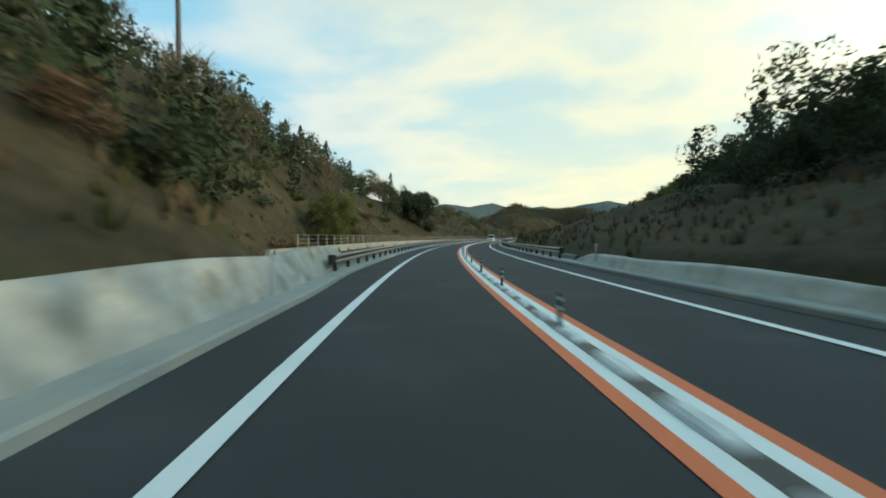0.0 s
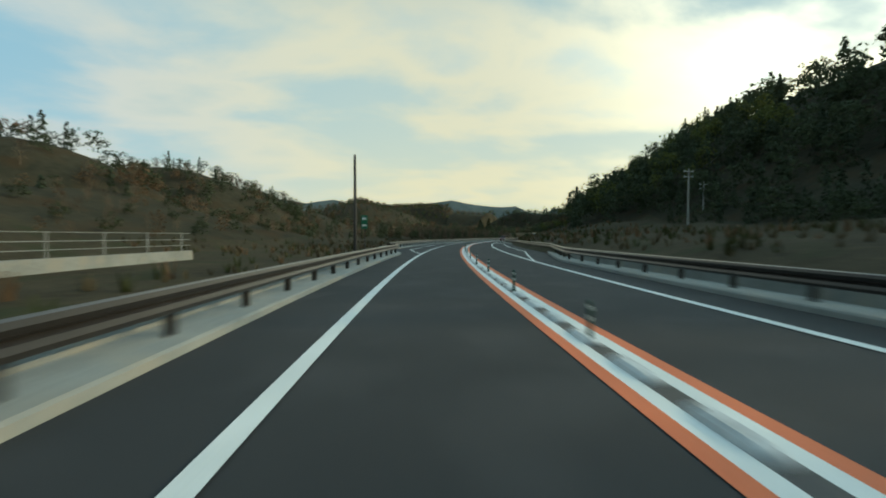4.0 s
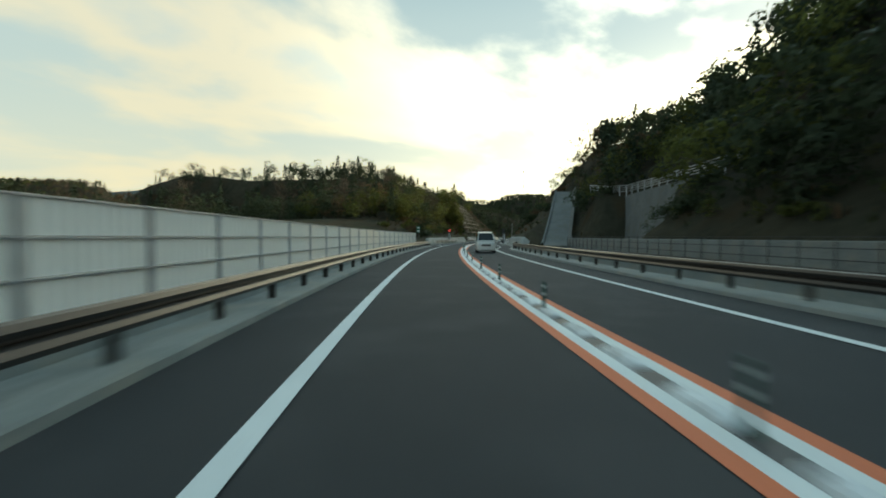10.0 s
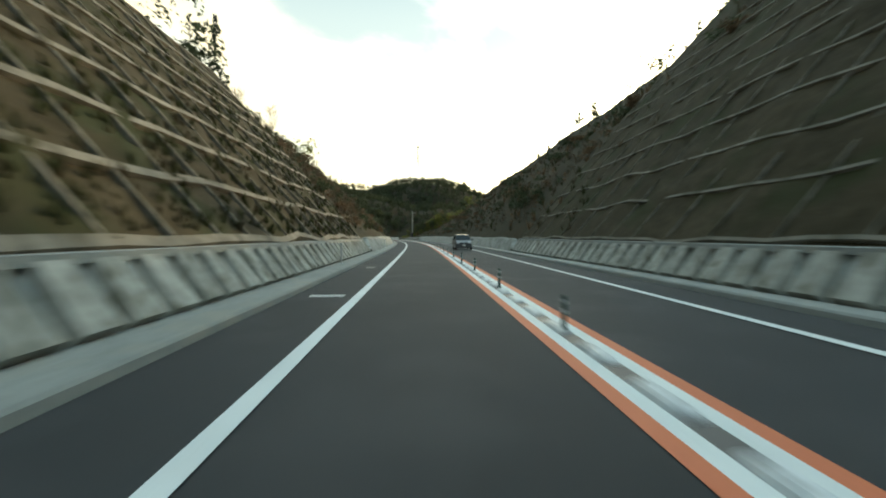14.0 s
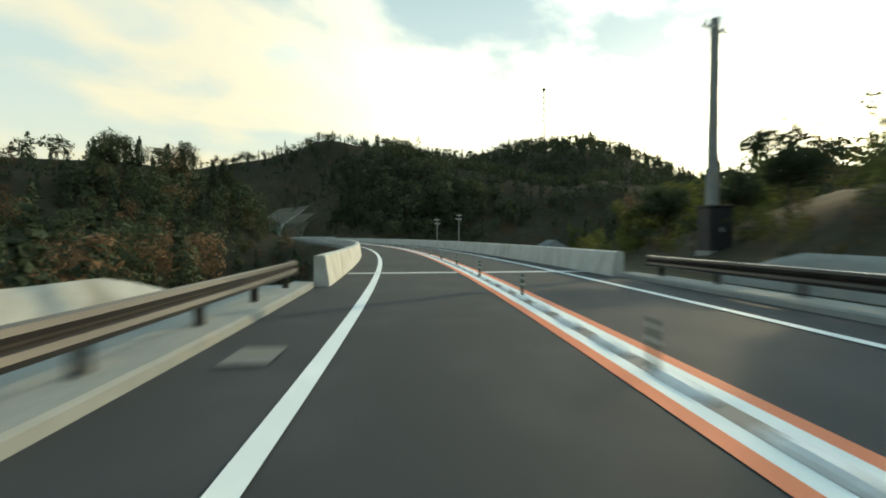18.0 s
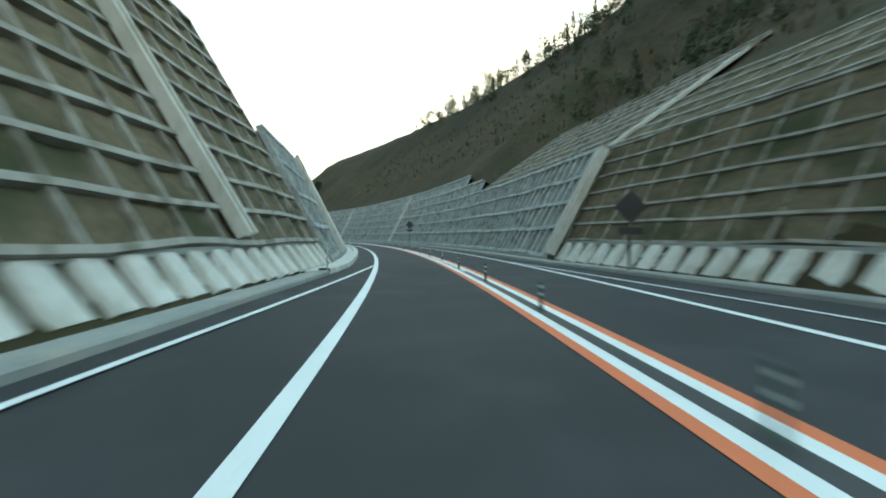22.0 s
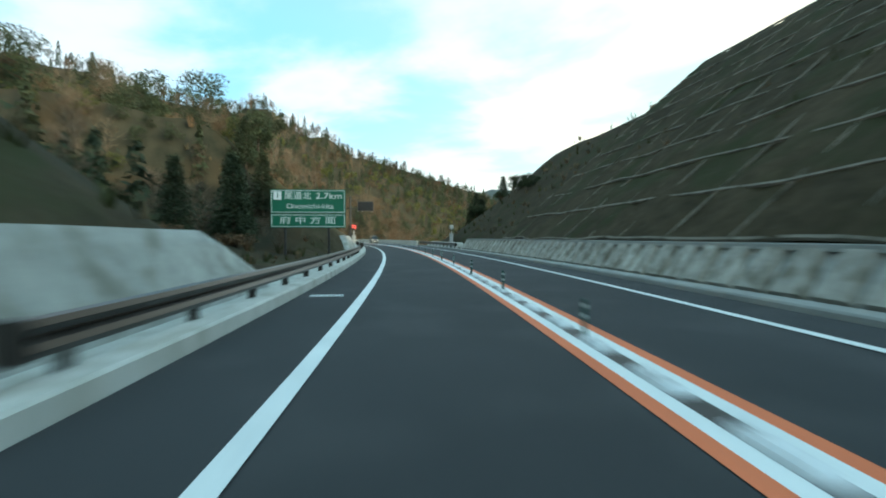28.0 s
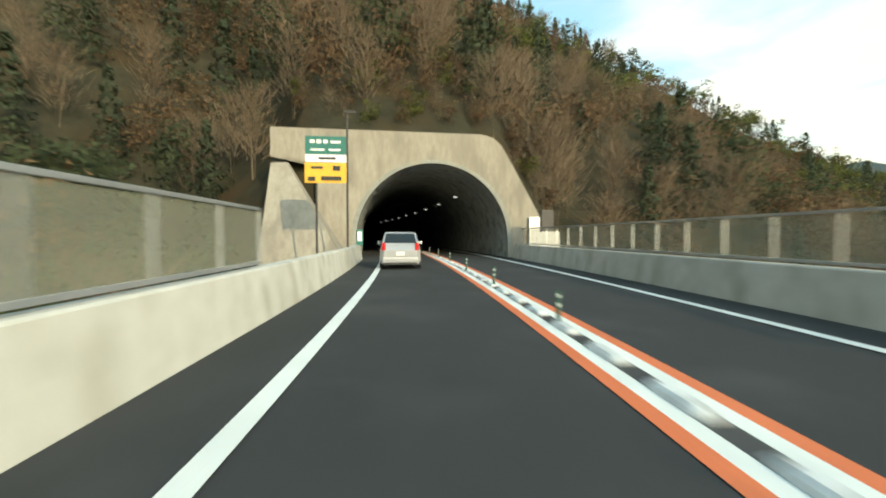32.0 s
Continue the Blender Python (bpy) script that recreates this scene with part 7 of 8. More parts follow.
for s, q, h in ((492.6, -7.4, 2.6), (493.6, -7.2, 2.3), (494.6, -7.9, 2.8), (493.4, -8.6, 3.0), (495.6, -7.4, 1.8)):
    plant(E, ground_at(s, q), h, s, 1.1)
# second cutting
grove(-1, 530, 570, 18, 28, 14, [C, C, E, BR], 4, 7)
grove(-1, 570, 640, 20, 32, 22, [C, BR, E, BA], 4, 7)
grove(1, 500, 640, 28, 36, 16, [E, E, C], 3, 5)
plant("great", ground_at(668, -12.5), 10.5, 0.7, 0.8)
grove(-1, 662, 684, 9, 22, 14, [RU, BA, E], 3, 4.5)
grove(1, 664, 706, 12, 16.4, 16, [BA, BA, E], 3, 4.5)
grove(1, 655, 706, 16.6, 40, 60, [BA, BA, E, RU], 3.5, 5.5)
# valley of the first bridge
plant(PI, ground_at(808, -27.2), 12.5, 0.2, 0.85)
plant(E, ground_at(803.6, -42.8), 12.5, 0.9, 0.9)
for s, q, h in ((805, -19.2, 9.5), (806, -17.2, 8.5), (804, -21.5, 9.5), (806, -13.4, 5.5), (803, -15.5, 7.0)):
    plant(C if q < -16 else E, ground_at(s, q), h, s, 0.9)
grove(-1, 788, 818, 22, 46, 13, [C, E, E, C, RU], 8, 11)
grove(-1, 690, 780, 30, 70, 26, [C, E, RU, BR], 5, 9)
grove(-1, 798, 812, 12, 17, 8, [E, RU, E], 3, 4.5)
grove(1, 700, 800, 34, 70, 30, [C, E, C, E], 5, 7.5)
plant(BA, ground_at(763.9, 58), 8.0, 0.5, 0.7)
grove(1, 797, 816, 11, 16, 12, [C, E, C, E], 3, 4.5)
for s_, q_, h_ in ((809, -15.0, 7.0), (812, -13.2, 6.0), (811, -17.0, 8.0), (815, -14.6, 6.5)):
    plant(PI if s_ % 2 else E, ground_at(s_, q_), h_, s_, 0.8)
# third cutting
grove(-1, 815, 960, 17, 24, 12, [BR, E, RU], 3, 5)
grove(1, 850, 900, 52, 60, 10, [C, E, BR, C], 4, 6)
for s, q, h in ((1006, 24, 4.6), (1007.5, 23, 3.6), (1004, 24.5, 3.4), (1009, 22.6, 2.6)):
    plant(C if s == 1006 else E, ground_at(s, q), h, s, 1.2)
grove(-1, 985, 1050, 17, 24, 12, [E, BR, C], 3.5, 6)
for s, q, h in ((1072, -12.0, 5.5), (1075, -13.0, 6.2), (1078, -11.8, 4.8), (1070, -14.5, 4.6), (1080, -13.5, 4.2)):
    plant(C, ground_at(s, q), h, s, 1.15)
plant(BR, ground_at(1092, -14), 9.0, 0.1)
plant(BR, ground_at(1096, -18), 8.0, 1.1)
for s, q, h in ((1110, 12.6, 4.9), (1109, 16.5, 4.6), (1110.5, 11.8, 3.6), (1098.5, 14.5, 3.6), (1094, 13.8, 3.6), (1112, 14.2, 4.2)):
    plant(E if s < 1100 else C, ground_at(s, q) - Vector((0, 0, 0.5)), h * (0.75 if s < 1100 else 0.95), s, 1.25)
plant(BR, ground_at(1119, 12.5), 5.5, 0.2)
for s, q, h in ((1109, 12.4, 2.2), (1111.5, 12.8, 1.8), (1108, 15.4, 2.0), (1113, 13.2, 1.6)):
    plant(E, ground_at(s, q), h, s, 1.3)
plant(BR, ground_at(1091, -9.7), 8.5, 0.5)
plant(BR, ground_at(1096, -10.8), 7.0, 1.9)
plant(E, ground_at(1087, -14.2), 5.0, 1.0)
# hillside before the tunnel
grove(-1, 1150, 1210, 12, 26, 22, [BR, BR, RU, BR, E], 6, 9)
# undergrowth on the banks
for side, s0, s1, q0, q1, n, kinds, hh in ((-1, 0, 15, 7.5, 20, 22, ("russet", "green"), 1.0), (-1, 20, 110, 17, 30, 30, ("green", "russet", "yellow"), 1.1), (-1, 440, 500, 8, 14, 36, ("yellow", "russet", "green"), 1.0),
                                            (-1, 560, 640, 8, 22, 34, ("russet", "green"), 0.9), (-1, 640, 684, 7.4, 13, 34, ("russet", "yellow", "russet"), 1.1), (1, 440, 486, 9, 18, 24, ("green", "russet"), 0.9),
                                            (1, 550, 650, 9, 24, 34, ("green", "russet"), 0.9), (-1, 796, 812, 8, 13, 14, ("green", "russet"), 1.0), (-1, 1000, 1075, 9.4, 17, 28, ("russet", "green"), 0.9),
                                            (1, 366, 440, 14.6, 20, 30, ("green", "yellow"), 1.0), (-1, 1120, 1205, 7.5, 13, 40, ("russet", "russet", "green"), 1.4)):
    for _ in range(n):
        s, q = rng.uniform(s0, s1), side * rng.uniform(q0, q1)
        if cleared(s, q):
            continue
        kd = str(rng.choice(kinds))
        k = hh * rng.uniform(0.6, 1.35)
        g = holder("bush", {"green": "low dark green bush on the bank", "yellow": "yellow-green bush on the bank", "russet": "dry russet bush on the bank"}[kd], "bush", "bushes on the banks",
                   Matrix.LocRotScale(ground_at(s, q), Euler((0, 0, rng.uniform(0, 6))), Vector((k, k, k * rng.uniform(0.6, 1.0)))))
        for nm, me in zip(("stem", "foliage"), BUSHES[kd][int(rng.integers(2))]):
            shared(nm, me, g, Matrix.Identity(4))

# far woods, too many to count: crowns of three finenesses, by how near the camera comes
def wood_pattern(kind, n, size, r):
    """Verts (4 a leaf) of one crown 8 m high, leaves turned outwards."""
    h = 8.0
    if kind == "bare":
        m = n
        a, k = r.uniform(0, math.tau, m), r.uniform(0.0, 1.0, m)
        base = np.stack([np.cos(a) * 1.9 * k * r.uniform(0.2, 1, m), np.sin(a) * 1.9 * k * r.uniform(0.2, 1, m), h * (0.22 + 0.62 * r.uniform(0, 1, m) ** 0.8)], axis=1)
        way = np.stack([np.cos(a) * 0.55, np.sin(a) * 0.55, r.uniform(0.5, 1.2, m)], axis=1) + r.normal(0, 0.25, (m, 3))
        way /= np.linalg.norm(way, axis=1)[:, None]
        tip = base + way * r.uniform(0.6, 1.7, (m, 1))
        base[:3], tip[:3] = (0, 0, -0.5), [(0.2, 0, h * 0.6), (-0.3, 0.2, h * 0.7), (0.1, -0.3, h * 0.65)]
        wide = np.cross(way, r.normal(size=(m, 3)))
        wide *= (size * r.uniform(0.5, 1.2, (m, 1))) / np.linalg.norm(wide, axis=1)[:, None]
        wide[:3] *= 1.7
        return np.stack([base - wide, base + wide, tip], axis=1), np.cross(wide, way) / np.linalg.norm(np.cross(wide, way), axis=1)[:, None]
    if kind in ("cedar", "pine"):
        z = 0.05 + 0.95 * r.uniform(0, 1, n) ** 1.25
        tier = 0.75 + 0.25 * np.cos(z * 46.0 if kind == "pine" else z * 30.0)
        rad = (1.75 * (1.04 - z) ** 0.8 + 0.05) * tier
        a = r.uniform(0, math.tau, n)
        q = rad * r.uniform(0.6, 1.05, n)
        c = np.stack([q * np.cos(a), q * np.sin(a), z * h], axis=1)
        out = np.stack([np.cos(a), np.sin(a), np.full(n, 0.55)], axis=1)
    else:
        lob = [(r.normal() * 1.0, r.normal() * 1.0, h * r.uniform(0.3, 0.84), r.uniform(0.8, 1.4)) for _ in range(9)] + [(0, 0, h * 0.55, 1.9)]
        pick = r.integers(0, len(lob), n)
        lobs = np.array(lob)[pick]
        out = r.normal(size=(n, 3)) + np.array([0, 0, 0.35])
        out /= np.linalg.norm(out, axis=1)[:, None]
        c = lobs[:, :3] + out * lobs[:, 3:4] * r.uniform(0.75, 1.05, (n, 1))
    nrm = out / np.linalg.norm(out, axis=1)[:, None] + r.normal(0, 0.35, (n, 3))
    a = np.cross(nrm, r.normal(size=(n, 3)))
    a /= np.linalg.norm(a, axis=1)[:, None]
    b = np.cross(nrm, a)
    b /= np.linalg.norm(b, axis=1)[:, None]
    k = size * r.uniform(0.6, 1.35, (n, 1))
    a, b = a * k, b * k * 0.62
    soft = out * 0.75 + (c - np.array([0, 0, h * 0.4])) * 0.12 + r.normal(0, 0.25, (n, 3))
    return np.stack([c - a - b, c + a * 1.2, c - a * 0.7 + b], axis=1), soft / np.linalg.norm(soft, axis=1)[:, None]


WOOD_MAT = {"evergreen": M_EVERGREEN, "cedar": M_CEDAR, "pine": M_CEDAR, "bamboo": M_BAMBOO, "russet": M_RUSSET, "bare": M_TWIG}
FINE = {"far": (150, 0.35), "mid": (290, 0.25), "near": (620, 0.16)}


def woodland(label, places, fine):
    """places: rows (kind, x, y, z, height). One mesh for each kind of tree."""
    for kind in sorted({p[0] for p in places}):
        r = np.random.default_rng(len(kind) + len(label))
        n, size = FINE[fine]
        if kind == "bare":
            size *= 0.13
        elif kind == "russet":
            size *= 0.8
        pats = [wood_pattern(kind, n, size, r) for _ in range(5)]
        vs, ns = [], []
        for _, x, y, z, h in (p for p in places if p[0] == kind):
            k, a = h / 8.0, r.uniform(0, math.tau)
            c, s_ = math.cos(a) * k, math.sin(a) * k
            w = r.uniform(0.95, 1.4)
            m = np.array([[c * w, s_ * w, 0], [-s_ * w, c * w, 0], [0, 0, k]])
            tri, soft = pats[int(r.integers(5))]
            vs.append((tri.reshape(-1, 3) @ m + np.array([x, y, z])).astype(np.float32))
            ns.append(np.repeat(soft @ (m / k), 3, axis=0).astype(np.float32))
        v, nv = np.concatenate(vs), np.concatenate(ns)
        me = bpy.data.meshes.new("woodland")
        me.vertices.add(len(v))
        me.vertices.foreach_set("co", v.ravel())
        me.loops.add(len(v))
        me.loops.foreach_set("vertex_index", np.arange(len(v), dtype=np.int32))
        me.polygons.add(len(v) // 3)
        me.polygons.foreach_set("loop_start", np.arange(0, len(v), 3, dtype=np.int32))
        me.update(calc_edges=True)
        me.attributes.new("custom_normal", 'FLOAT_VECTOR', 'POINT').data.foreach_set("vector", (nv / np.linalg.norm(nv, axis=1)[:, None]).ravel())
        me.materials.append(WOOD_MAT[kind])
        tagged(new("woodland", me), {"evergreen": "dark evergreen", "cedar": "dark cedar", "pine": "dark pine", "bamboo": "olive green", "russet": "russet autumn", "bare": "bare brown"}[kind] + " woods " + label, "woodland", kind="stuff")


def wood_places(side, s0, s1, q0, q1, gap, kinds, h0, h1):
    """Trees on a shaken grid, gap metres apart."""
    out = []
    for i in range(int((s1 - s0) / gap)):
        for j in range(int((q1 - q0) / gap)):
            s, q = s0 + (i + rng.uniform(0, 1)) * gap, side * (q0 + (j + rng.uniform(0, 1)) * gap)
            p = ground_at(s, q)
            row = (str(rng.choice(kinds)), p.x, p.y, p.z - 0.3, rng.uniform(h0, h1))
            if not cleared(s, q):
                out.append(row)
    return out


def hill_places(u0, u1, w0, w1, gap, kinds, h0, h1):
    out = []
    for i in range(int((u1 - u0) / gap)):
        for j in range(int((w1 - w0) / gap)):
            u, w = u0 + (i + rng.uniform(0, 1)) * gap, w0 + (j + rng.uniform(0, 1)) * gap
            p = FACE + F_FWD * (w + 0.7) + F_RIGHT * u
            if not (abs(u) < 9 and w < 0.6):
                out.append((str(rng.choice(kinds)), p.x, p.y, tunnel_hill(u, w) - 0.5, rng.uniform(h0, h1)))
    return out


HILL = [E, C, C, RU, RU, BR, BR, BA, BR, PI]
woodland("on the tunnel hill's foot", hill_places(-60, 60, 1.5, 30, 3.4, [BR, BR, RU, RU, BR, E, PI], 6, 9.5), "near")
woodland("on the tunnel hill", hill_places(-120, -60, 1.5, 80, 5.0, HILL, 5, 8) + hill_places(-60, 60, 30, 95, 4.2, HILL, 5, 8) + hill_places(60, 220, 1.5, 80, 4.6, [C, PI, E, BA, RU, BA], 5, 8), "mid")
woodland("over the portal", hill_places(-9, 9, 0.8, 11, 1.5, [RU, BR, BR, RU, BA], 1.8, 3.2), "mid")
ridge_rows = []
for _ in range(1500):
    u, d = rng.uniform(10, 340), rng.uniform(-95, 12)
    p = back_place(u, d)
    ridge_rows.append((str(rng.choice([C, E, PI, E, RU, BR])), p.x, p.y, back_ridge(u, d) - 0.6, rng.uniform(6, 10)))
woodland("on the back ridge", ridge_rows, "far")
woodland("along the tunnel hill's crest", hill_places(-80, 190, 90, 150, 5.4, HILL, 5, 8), "far")
woodland("on the slope before the tunnel", wood_places(-1, 1140, 1211, 10, 44, 3.2, [BR, BR, RU, RU, BR, E, BA], 6, 9), "near")
woodland("below the sunlit slope", wood_places(-1, 1108, 1140, 10, 40, 3.8, [BR, BR, RU, E, RU, BA], 5, 9), "near")
woodland("on the sunlit slope", wood_places(-1, 1100, 1140, 40, 60, 4.2, [BR, RU, E, C, RU, BA], 5, 9) + wood_places(-1, 1140, 1211, 44, 100, 4.8, HILL, 5, 8) + wood_places(-1, 1100, 1140, 60, 100, 5.2, HILL, 5, 8), "mid")
woodland("above the first cutting", wood_places(-1, -20, 15, 18, 40, 4.0, [E, E, C], 5, 8) + wood_places(-1, 15, 60, 30, 56, 4.2, [E, E, C, BR], 5, 8) + wood_places(-1, 60, 112, 31, 56, 4.0, [E, E, C, E, BR, E], 5, 8)
         + wood_places(-1, 112, 150, 25, 52, 4.2, [E, E, BR, C], 6, 10) + wood_places(-1, 150, 176, 31, 60, 3.6, [E, BR, RU], 1.0, 2.2), "mid")
woodland("on the hill beside the road", wood_places(1, -20, 26, 24, 70, 4.6, [E, E, C], 6, 10) + wood_places(1, 26, 60, 34, 70, 4.6, [E, E, C], 6, 10) + wood_places(1, 62, 125, 40, 64, 4.4, [E, E, C, BA], 6, 10) + wood_places(1, 240, 345, 19, 64, 4.6, [E, E, C, BA], 6, 9)
         + wood_places(1, 345, 365, 19, 60, 4.4, [E, E, C, BA], 6, 9) + wood_places(1, 365, 436, 15, 60, 4.4, [E, E, C, BA], 6, 9), "mid")
woodland("low on the hill beside the road", wood_places(1, 258, 287, 11, 20, 2.9, [E, E, BA, RU], 1.8, 3.6)
         + wood_places(-1, 738, 802, 8, 22, 2.9, [E, C, E, RU], 2.5, 4.5) + wood_places(1, 782, 818, 9, 20, 2.8, [E, C, E], 1.6, 3), "mid")
woodland("at the hill's foot", wood_places(1, 24, 52, 23, 34, 4.2, [E, E, E, C], 8, 11), "near")
woodland("on the notch beside the ramp", wood_places(1, 436, 447, 16.5, 34, 3.2, [E, BA, E], 4, 6.5) + wood_places(1, 447, 490, 15.5, 34, 3.2, [E, BA, RU, E, BR], 2.8, 5) + wood_places(1, 456, 488, 9.5, 15.5, 2.4, [BA, RU, E, BR], 1.2, 2.4), "mid")
woodland("higher on the hill", wood_places(1, 150, 250, 36, 49, 4.6, [E, C, E], 4, 7) + wood_places(1, 185, 250, 31, 44, 3.4, [E, C, E], 2.5, 4.5) + wood_places(1, 20, 125, 60, 105, 6.0, [E, E, C], 7, 10) + wood_places(1, 125, 260, 48, 130, 5.2, [E, C, E], 6, 9) + wood_places(1, 260, 436, 60, 82, 6.0, [E, C], 7, 10) + wood_places(1, 436, 500, 24, 80, 5.0, [E, C, E, RU], 5, 8)
         + wood_places(1, 500, 650, 29, 50, 5.0, [E, E, C], 2.5, 4.5), "far")
woodland("beyond the fields", wood_places(-1, 196, 300, 44, 62, 5.4, [E, BR, RU, C], 2.5, 5) + wood_places(-1, 178, 226, 26, 46, 2.9, [RU, BR, E, BR], 1.2, 2.6) + wood_places(-1, 190, 300, 62, 120, 6.0, [E, BR, RU, C], 4, 7) + wood_places(-1, 175, 440, 120, 172, 6.0, [E, E, BR, RU, C], 5, 8) + wood_places(-1, 300, 436, 46, 118, 6.5, [E, BR, RU, C], 4, 7), "far")
woodland("beside the field", wood_places(-1, 320, 366, 17, 27, 2.8, [BR, BR, E, RU, C], 3.2, 6.2), "near")
woodland("beyond the field", wood_places(-1, 308, 374, 27, 56, 3.5, [E, BR, BR, C, BR, RU, E], 4.5, 7.5), "mid")
woodland("behind the noise wall", wood_places(-1, 430, 520, 38, 72, 4.0, [E, E, C, BR], 5, 8) + wood_places(-1, 440, 530, 72, 120, 5.2, [E, E, C], 3.5, 6) + wood_places(-1, 448, 486, 20, 36, 3.8, [E, C, E, BR], 6.5, 9.5) + wood_places(-1, 438, 470, 30, 58, 3.8, [E, C, E, E], 4, 6.5), "mid")
woodland("dense over the bank wall", wood_places(-1, 446, 490, 7.4, 13, 1.6, [BA, BA, RU, BA], 1.1, 2.3) + wood_places(-1, 452, 488, 10, 18, 2.8, [BA, BA, BR, E], 5, 7.5), "near")
woodland("beside the noise wall", wood_places(-1, 447, 492, 11, 36, 3.8, [C, BR, BA, BA, RU, BR, E], 4.5, 7), "near")
woodland("above the second cutting", wood_places(-1, 492, 560, 24, 60, 4.8, [C, E, C, BR], 4, 7) + wood_places(-1, 560, 650, 26, 60, 5.0, [C, E, BR], 3.5, 6), "far")
woodland("low on the cutting", wood_places(-1, 559, 648, 7.6, 22, 1.7, [BR, RU, BR, BR, E], 0.9, 1.9) + wood_places(-1, 559, 648, 7.4, 20, 1.35, [BR, BR, BR, RU, E], 0.7, 1.4) + wood_places(1, 561, 650, 7.6, 24, 1.7, [BR, RU, BR, E], 0.8, 1.6), "far")
woodland("above the bridge's end", wood_places(-1, 650, 690, 13, 40, 4.2, [RU, E, BA, RU], 3, 6) + wood_places(1, 655, 690, 22, 50, 4.6, [BA, E], 3.5, 6), "mid")
woodland("in the valley by the bridge", wood_places(-1, 690, 786, 22, 100, 5.2, [C, E, E, RU], 7, 11) + wood_places(1, 704, 800, 13, 30, 3.2, [C, E, E, E], 5, 7) + wood_places(1, 712, 800, 30, 56, 3.4, [C, E, E, E], 5, 7) + wood_places(1, 796, 816, 10.5, 50, 4.0, [C, E, E], 3, 5)
         + wood_places(-1, 785, 806, 11, 52, 4.0, [C, E, E, C], 6.5, 10) + wood_places(-1, 806, 840, 20, 50, 4.6, [E, C, BR], 5, 8), "mid")
woodland("on the steep bank past the bridge", wood_places(1, 784, 826, 18, 50, 4.2, [C, E, E, C], 8.5, 12.5) + wood_places(1, 826, 852, 29, 50, 4.2, [C, E, E, C], 7, 10), "mid")
woodland("above the turf cribs", wood_places(1, 838, 872, 18, 30, 3.4, [C, E, E, BR, E], 2.5, 4.2), "mid")
woodland("low over the service road", wood_places(1, 364, 412, 14.8, 26, 1.9, [E, E, BA, E], 1.1, 2.3) + wood_places(1, 411, 434, 21.6, 30, 1.9, [E, E, BA, RU], 1.0, 2.0) + wood_places(1, 433, 447, 17, 22, 1.8, [E, E, BA], 1.2, 2.2), "mid")
woodland("along the crest over the crib wall", wood_places(1, 876, 965, 38, 60, 4.4, [C, E, BR, E, BR], 4, 7), "mid")
woodland("beyond the bridge", wood_places(1, 694, 770, 58, 130, 4.8, [C, E, E, E], 6, 8.5) + wood_places(1, 770, 850, 50, 124, 4.3, [C, E, E, E], 5, 6.6) + wood_places(1, 818, 885, 46, 80, 5.0, [C, E, C, BR], 3.5, 6) + wood_places(1, 850, 905, 40, 56, 4.4, [C, E, BR, BR], 2.5, 4.5), "far")
woodland("beside the second cutting's mouth", wood_places(-1, 488, 494, 6.9, 9.6, 0.9, [BA, BA, RU], 1.4, 2.4) + wood_places(-1, 488, 494, 9.4, 14, 1.8, [BA], 2.4, 4) + wood_places(-1, 489, 497, 6.6, 8.1, 0.75, [BA, RU, BA], 0.7, 1.3)
         + wood_places(-1, 496, 503, 9.5, 15, 2.2, [RU, BA, E, RU], 1.2, 2.4) + wood_places(-1, 498, 506, 7.2, 10, 1.8, [RU, BA, RU], 0.7, 1.5), "near")
woodland("behind the guardrail by the bridge", wood_places(1, 680, 712, 9.6, 13, 1.6, [BA, E, BA, RU], 1.4, 2.4) + wood_places(1, 676, 714, 13, 24, 2.6, [BA, E, BA, E, RU], 2.4, 4.2), "near")
woodland("on the hill past the bridge", wood_places(1, 836, 900, 30, 48, 4.2, [C, E, E, BR], 2.5, 4.2) + wood_places(1, 782, 838, 28, 52, 3.4, [C, E, E, E], 2.8, 4.6) + wood_places(1, 806, 850, 50, 80, 4.0, [C, E, E], 3.5, 5) + wood_places(1, 900, 985, 62, 96, 5.6, [C, E, E, BR, RU], 3, 5) + wood_places(1, 818, 900, 78, 110, 5.6, [C, E, E], 4, 7)
         + wood_places(-1, 780, 900, 50, 118, 5.6, [C, E, E, RU], 4, 7) + wood_places(-1, 690, 786, 100, 150, 6.5, [C, E, E, RU], 5, 8), "far")
woodland("above the bank wall", wood_places(-1, 1080, 1112, 13, 34, 3.0, [E, BR, C, E], 3, 5.5) + wood_places(-1, 1092, 1113, 8.5, 13, 2.0, [RU, E, BR, BA], 1.0, 2.0) + wood_places(-1, 1073, 1083, 9.5, 30, 1.9, [E, BR, RU, BR, BA], 1.6, 3.0), "near")
woodland("above the third cutting", wood_places(-1, 840, 970, 19, 40, 5.0, [BR, E, RU, BR], 2.5, 4.5) + wood_places(1, 1040, 1088, 31, 50, 5.4, [C, E, RU], 3, 5) + wood_places(-1, 970, 1075, 19, 40, 4.6, [E, BR, RU, C], 3, 6) + wood_places(-1, 1058, 1080, 12.5, 30, 3.4, [C, C, E, BR], 3, 5), "far")
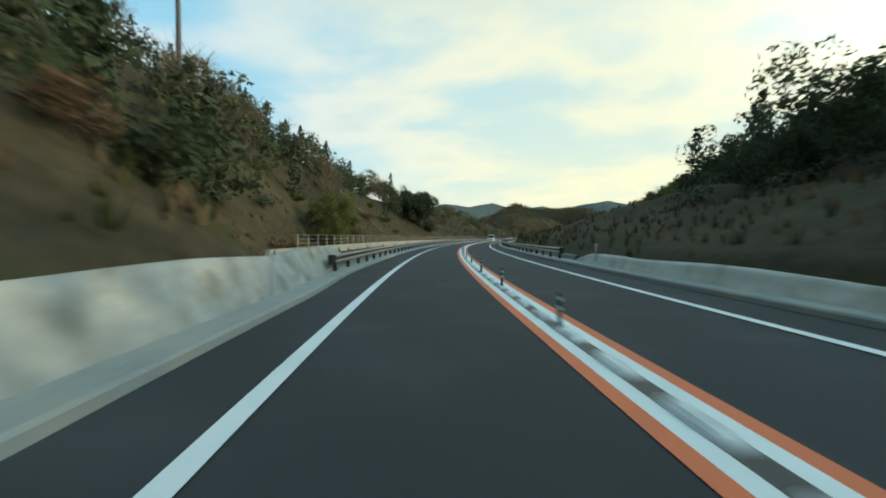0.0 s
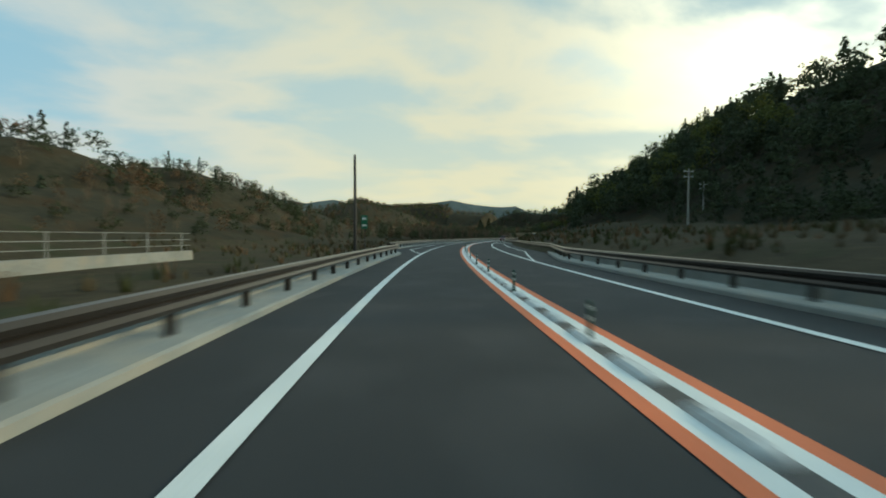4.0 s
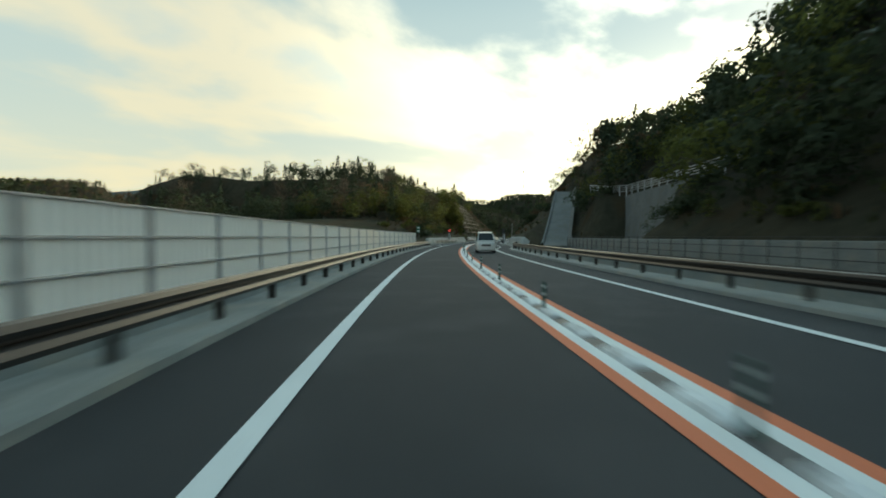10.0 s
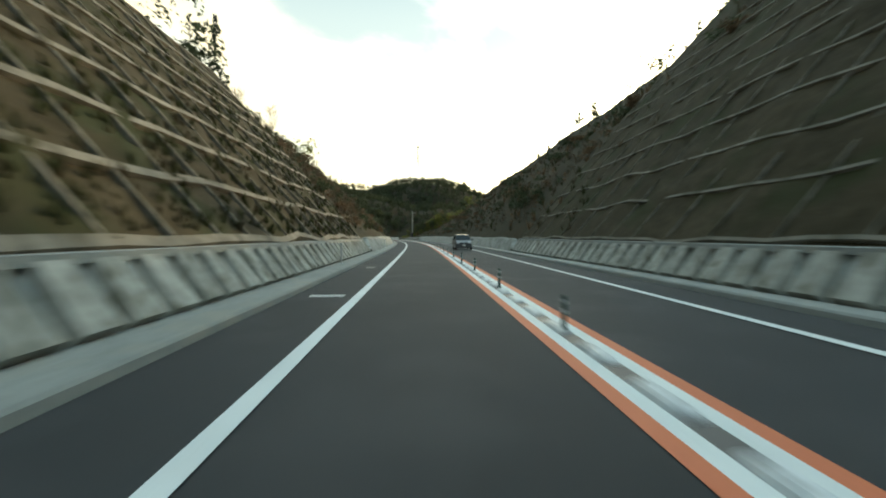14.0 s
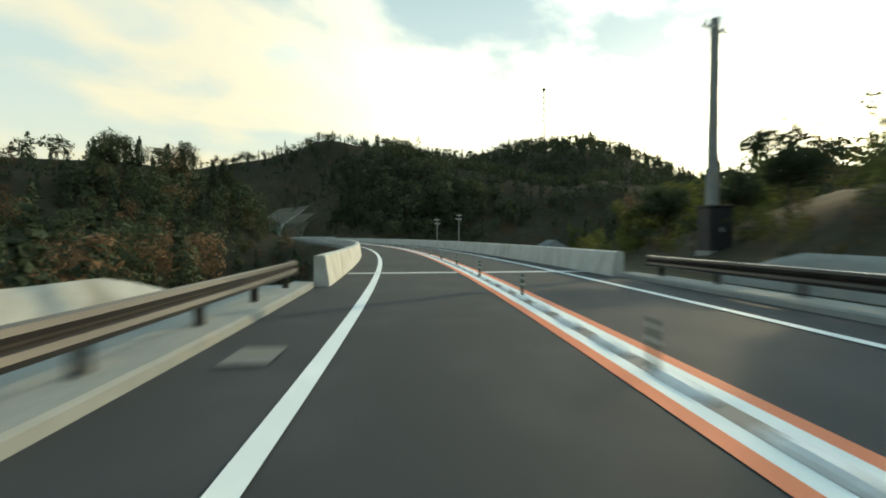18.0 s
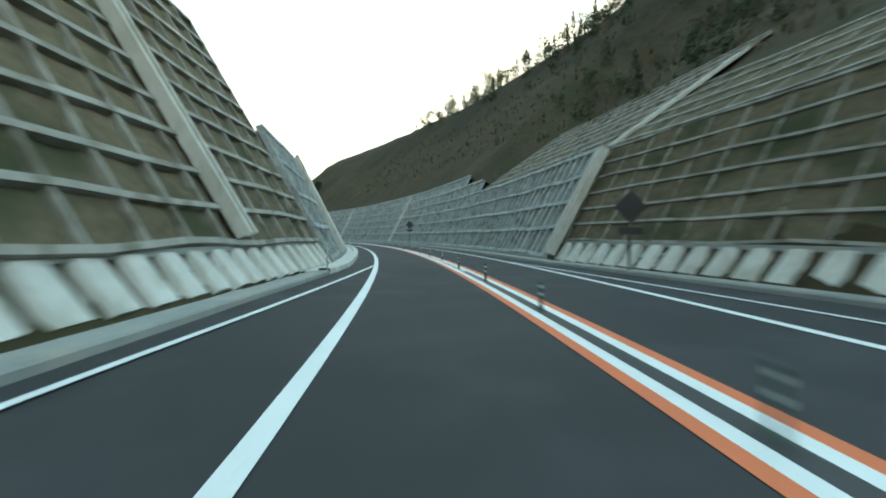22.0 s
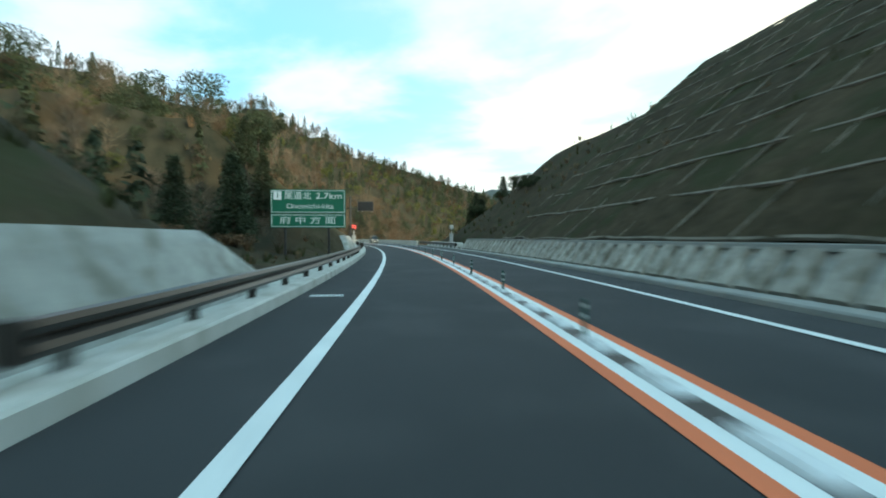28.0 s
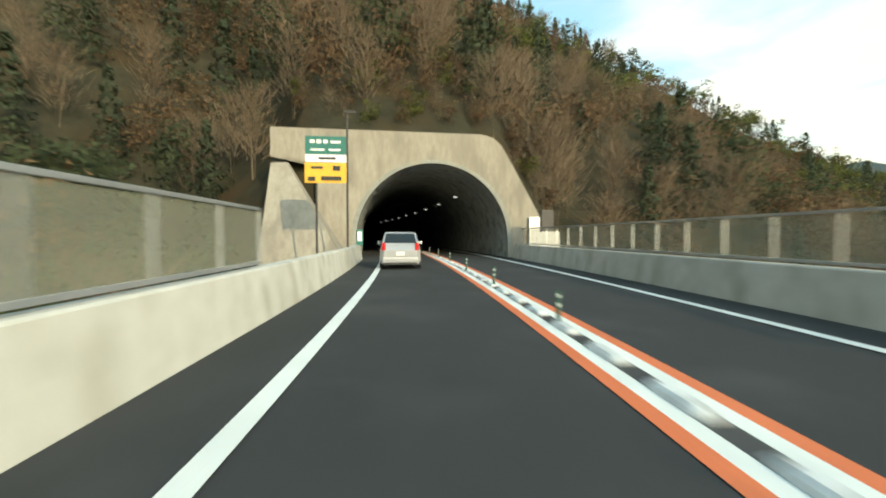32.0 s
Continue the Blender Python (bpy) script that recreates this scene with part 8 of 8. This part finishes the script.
for k, (hs_, hq_, hh_, rad) in enumerate(HILLS):
    mid, rows = P(hs_, hq_), []
    for _ in range(int(rad * rad * (0.13 if rad < 70 or k == 0 else 0.085))):
        a, d = rng.uniform(0, math.tau), rad * 0.85 * math.sqrt(rng.uniform(0, 1))
        x, y = mid.x + d * math.cos(a), mid.y + d * math.sin(a)
        rows.append((str(rng.choice([E, C, C, E] if k == 0 else [E, BR, RU, C, E])), x, y, mound(k, d) + 5.0 * noise.noise((x * 0.03, y * 0.03, 3.0)) * (1 - d / rad) - 0.6, rng.uniform(5.5, 8.5) if k == 0 else rng.uniform(3.0, 5.5)))
    woodland("on a far hill", rows, "far")
# tufts of grass and scrub on the banks
def tufts(label, spans, material, n, height, seed, lift=None):
    """One mesh of small clumps of bent blades, scattered over the stretches (side, s0, s1, q0, q1)."""
    r = np.random.default_rng(seed)
    pats = []
    for _ in range(6):
        m = 9
        a = r.uniform(0, math.tau, m)
        base = np.stack([0.22 * np.cos(a) * r.uniform(0, 1, m), 0.22 * np.sin(a) * r.uniform(0, 1, m), np.full(m, -0.08)], axis=1)
        tip = base + np.stack([np.cos(a) * r.uniform(0.1, 0.45, m), np.sin(a) * r.uniform(0.1, 0.45, m), r.uniform(0.45, 1.0, m)], axis=1)
        wide = np.stack([-np.sin(a), np.cos(a), np.zeros(m)], axis=1) * r.uniform(0.05, 0.11, (m, 1))
        pats.append(np.stack([base - wide, base + wide, tip + wide * 0.35, tip - wide * 0.35], axis=1).reshape(-1, 3))
    areas = np.array([(s1 - s0) * (q1 - q0) for _, s0, s1, q0, q1 in spans])
    vs = []
    for k in r.choice(len(spans), n, p=areas / areas.sum()):
        side, s0, s1, q0, q1 = spans[k]
        s, q = r.uniform(s0, s1), side * (q0 + (q1 - q0) * r.uniform(0, 1) ** 1.2)
        if cleared(s, q):
            continue
        p = P(s, q, lift(s, abs(q))) if lift else ground_at(s, q)
        h = height * r.uniform(0.5, 1.3)
        vs.append(pats[int(r.integers(6))] * h + np.array([p.x, p.y, p.z + 0.12]))
    v = np.concatenate(vs)
    me = bpy.data.meshes.new("grass")
    me.vertices.add(len(v))
    me.vertices.foreach_set("co", v.astype(np.float32).ravel())
    me.loops.add(len(v))
    me.loops.foreach_set("vertex_index", np.arange(len(v), dtype=np.int32))
    me.polygons.add(len(v) // 4)
    me.polygons.foreach_set("loop_start", np.arange(0, len(v), 4, dtype=np.int32))
    me.update(calc_edges=True)
    me.materials.append(material)
    return tagged(new("grass", me), label, "grass", kind="stuff")


BANKS = [(-1, -10, 12, 6.6, 24), (-1, 20, 170, 17, 32), (-1, 20, 180, 6.2, 13), (1, 0, 25, 6.6, 26), (1, 25, 240, 7.5, 26), (-1, 180, 365, 7.5, 26), (1, 240, 436, 7.5, 18),
         (-1, 440, 503, 7, 16), (1, 440, 486, 7.5, 26), (-1, 556, 684, 7.2, 24), (1, 548, 684, 7.2, 28), (-1, 796, 818, 7.2, 16), (1, 797, 815, 8, 16), (1, 818, 960, 16, 34),
         (-1, 970, 1020, 9.2, 20), (-1, 1020, 1100, 7.3, 20), (1, 1080, 1112, 7.6, 22), (1, 1034, 1080, 12, 26)]
M_STRAW = surface("straw_grass", (0.060, 0.050, 0.028), (0.135, 0.112, 0.068), 0.95, grain=3, patch=0.3, bump=0.0, spread=0.3, gloss=0.1)
M_WEED = surface("green_weeds", (0.030, 0.036, 0.014), (0.068, 0.075, 0.028), 0.95, grain=3, patch=0.3, bump=0.0, spread=0.3, gloss=0.1)
tufts("dry straw-coloured grass tufts on the banks", BANKS, M_STRAW, 5200, 0.55, 31)
tufts("low green weeds on the banks", BANKS, M_WEED, 3600, 0.6, 32)
tufts("russet dry bracken on the banks", BANKS, M_RUSSET, 1500, 0.7, 33)
CRIBS = [(-1, 504, 558, 6.9, 15.5)]
tufts("dry grass between the crib beams", CRIBS, M_STRAW, 500, 0.32, 34, lambda s, q: 1.06 + (q - 6.74) * 1.15)
tufts("green weeds between the crib beams", CRIBS, M_WEED, 1900, 0.34, 35, lambda s, q: 1.06 + (q - 6.74) * 1.15)
far_trees = [(k, *row) for k, rows in POOL.items() for row in rows]
if far_trees:
    woodland("along the slopes", far_trees, "mid")
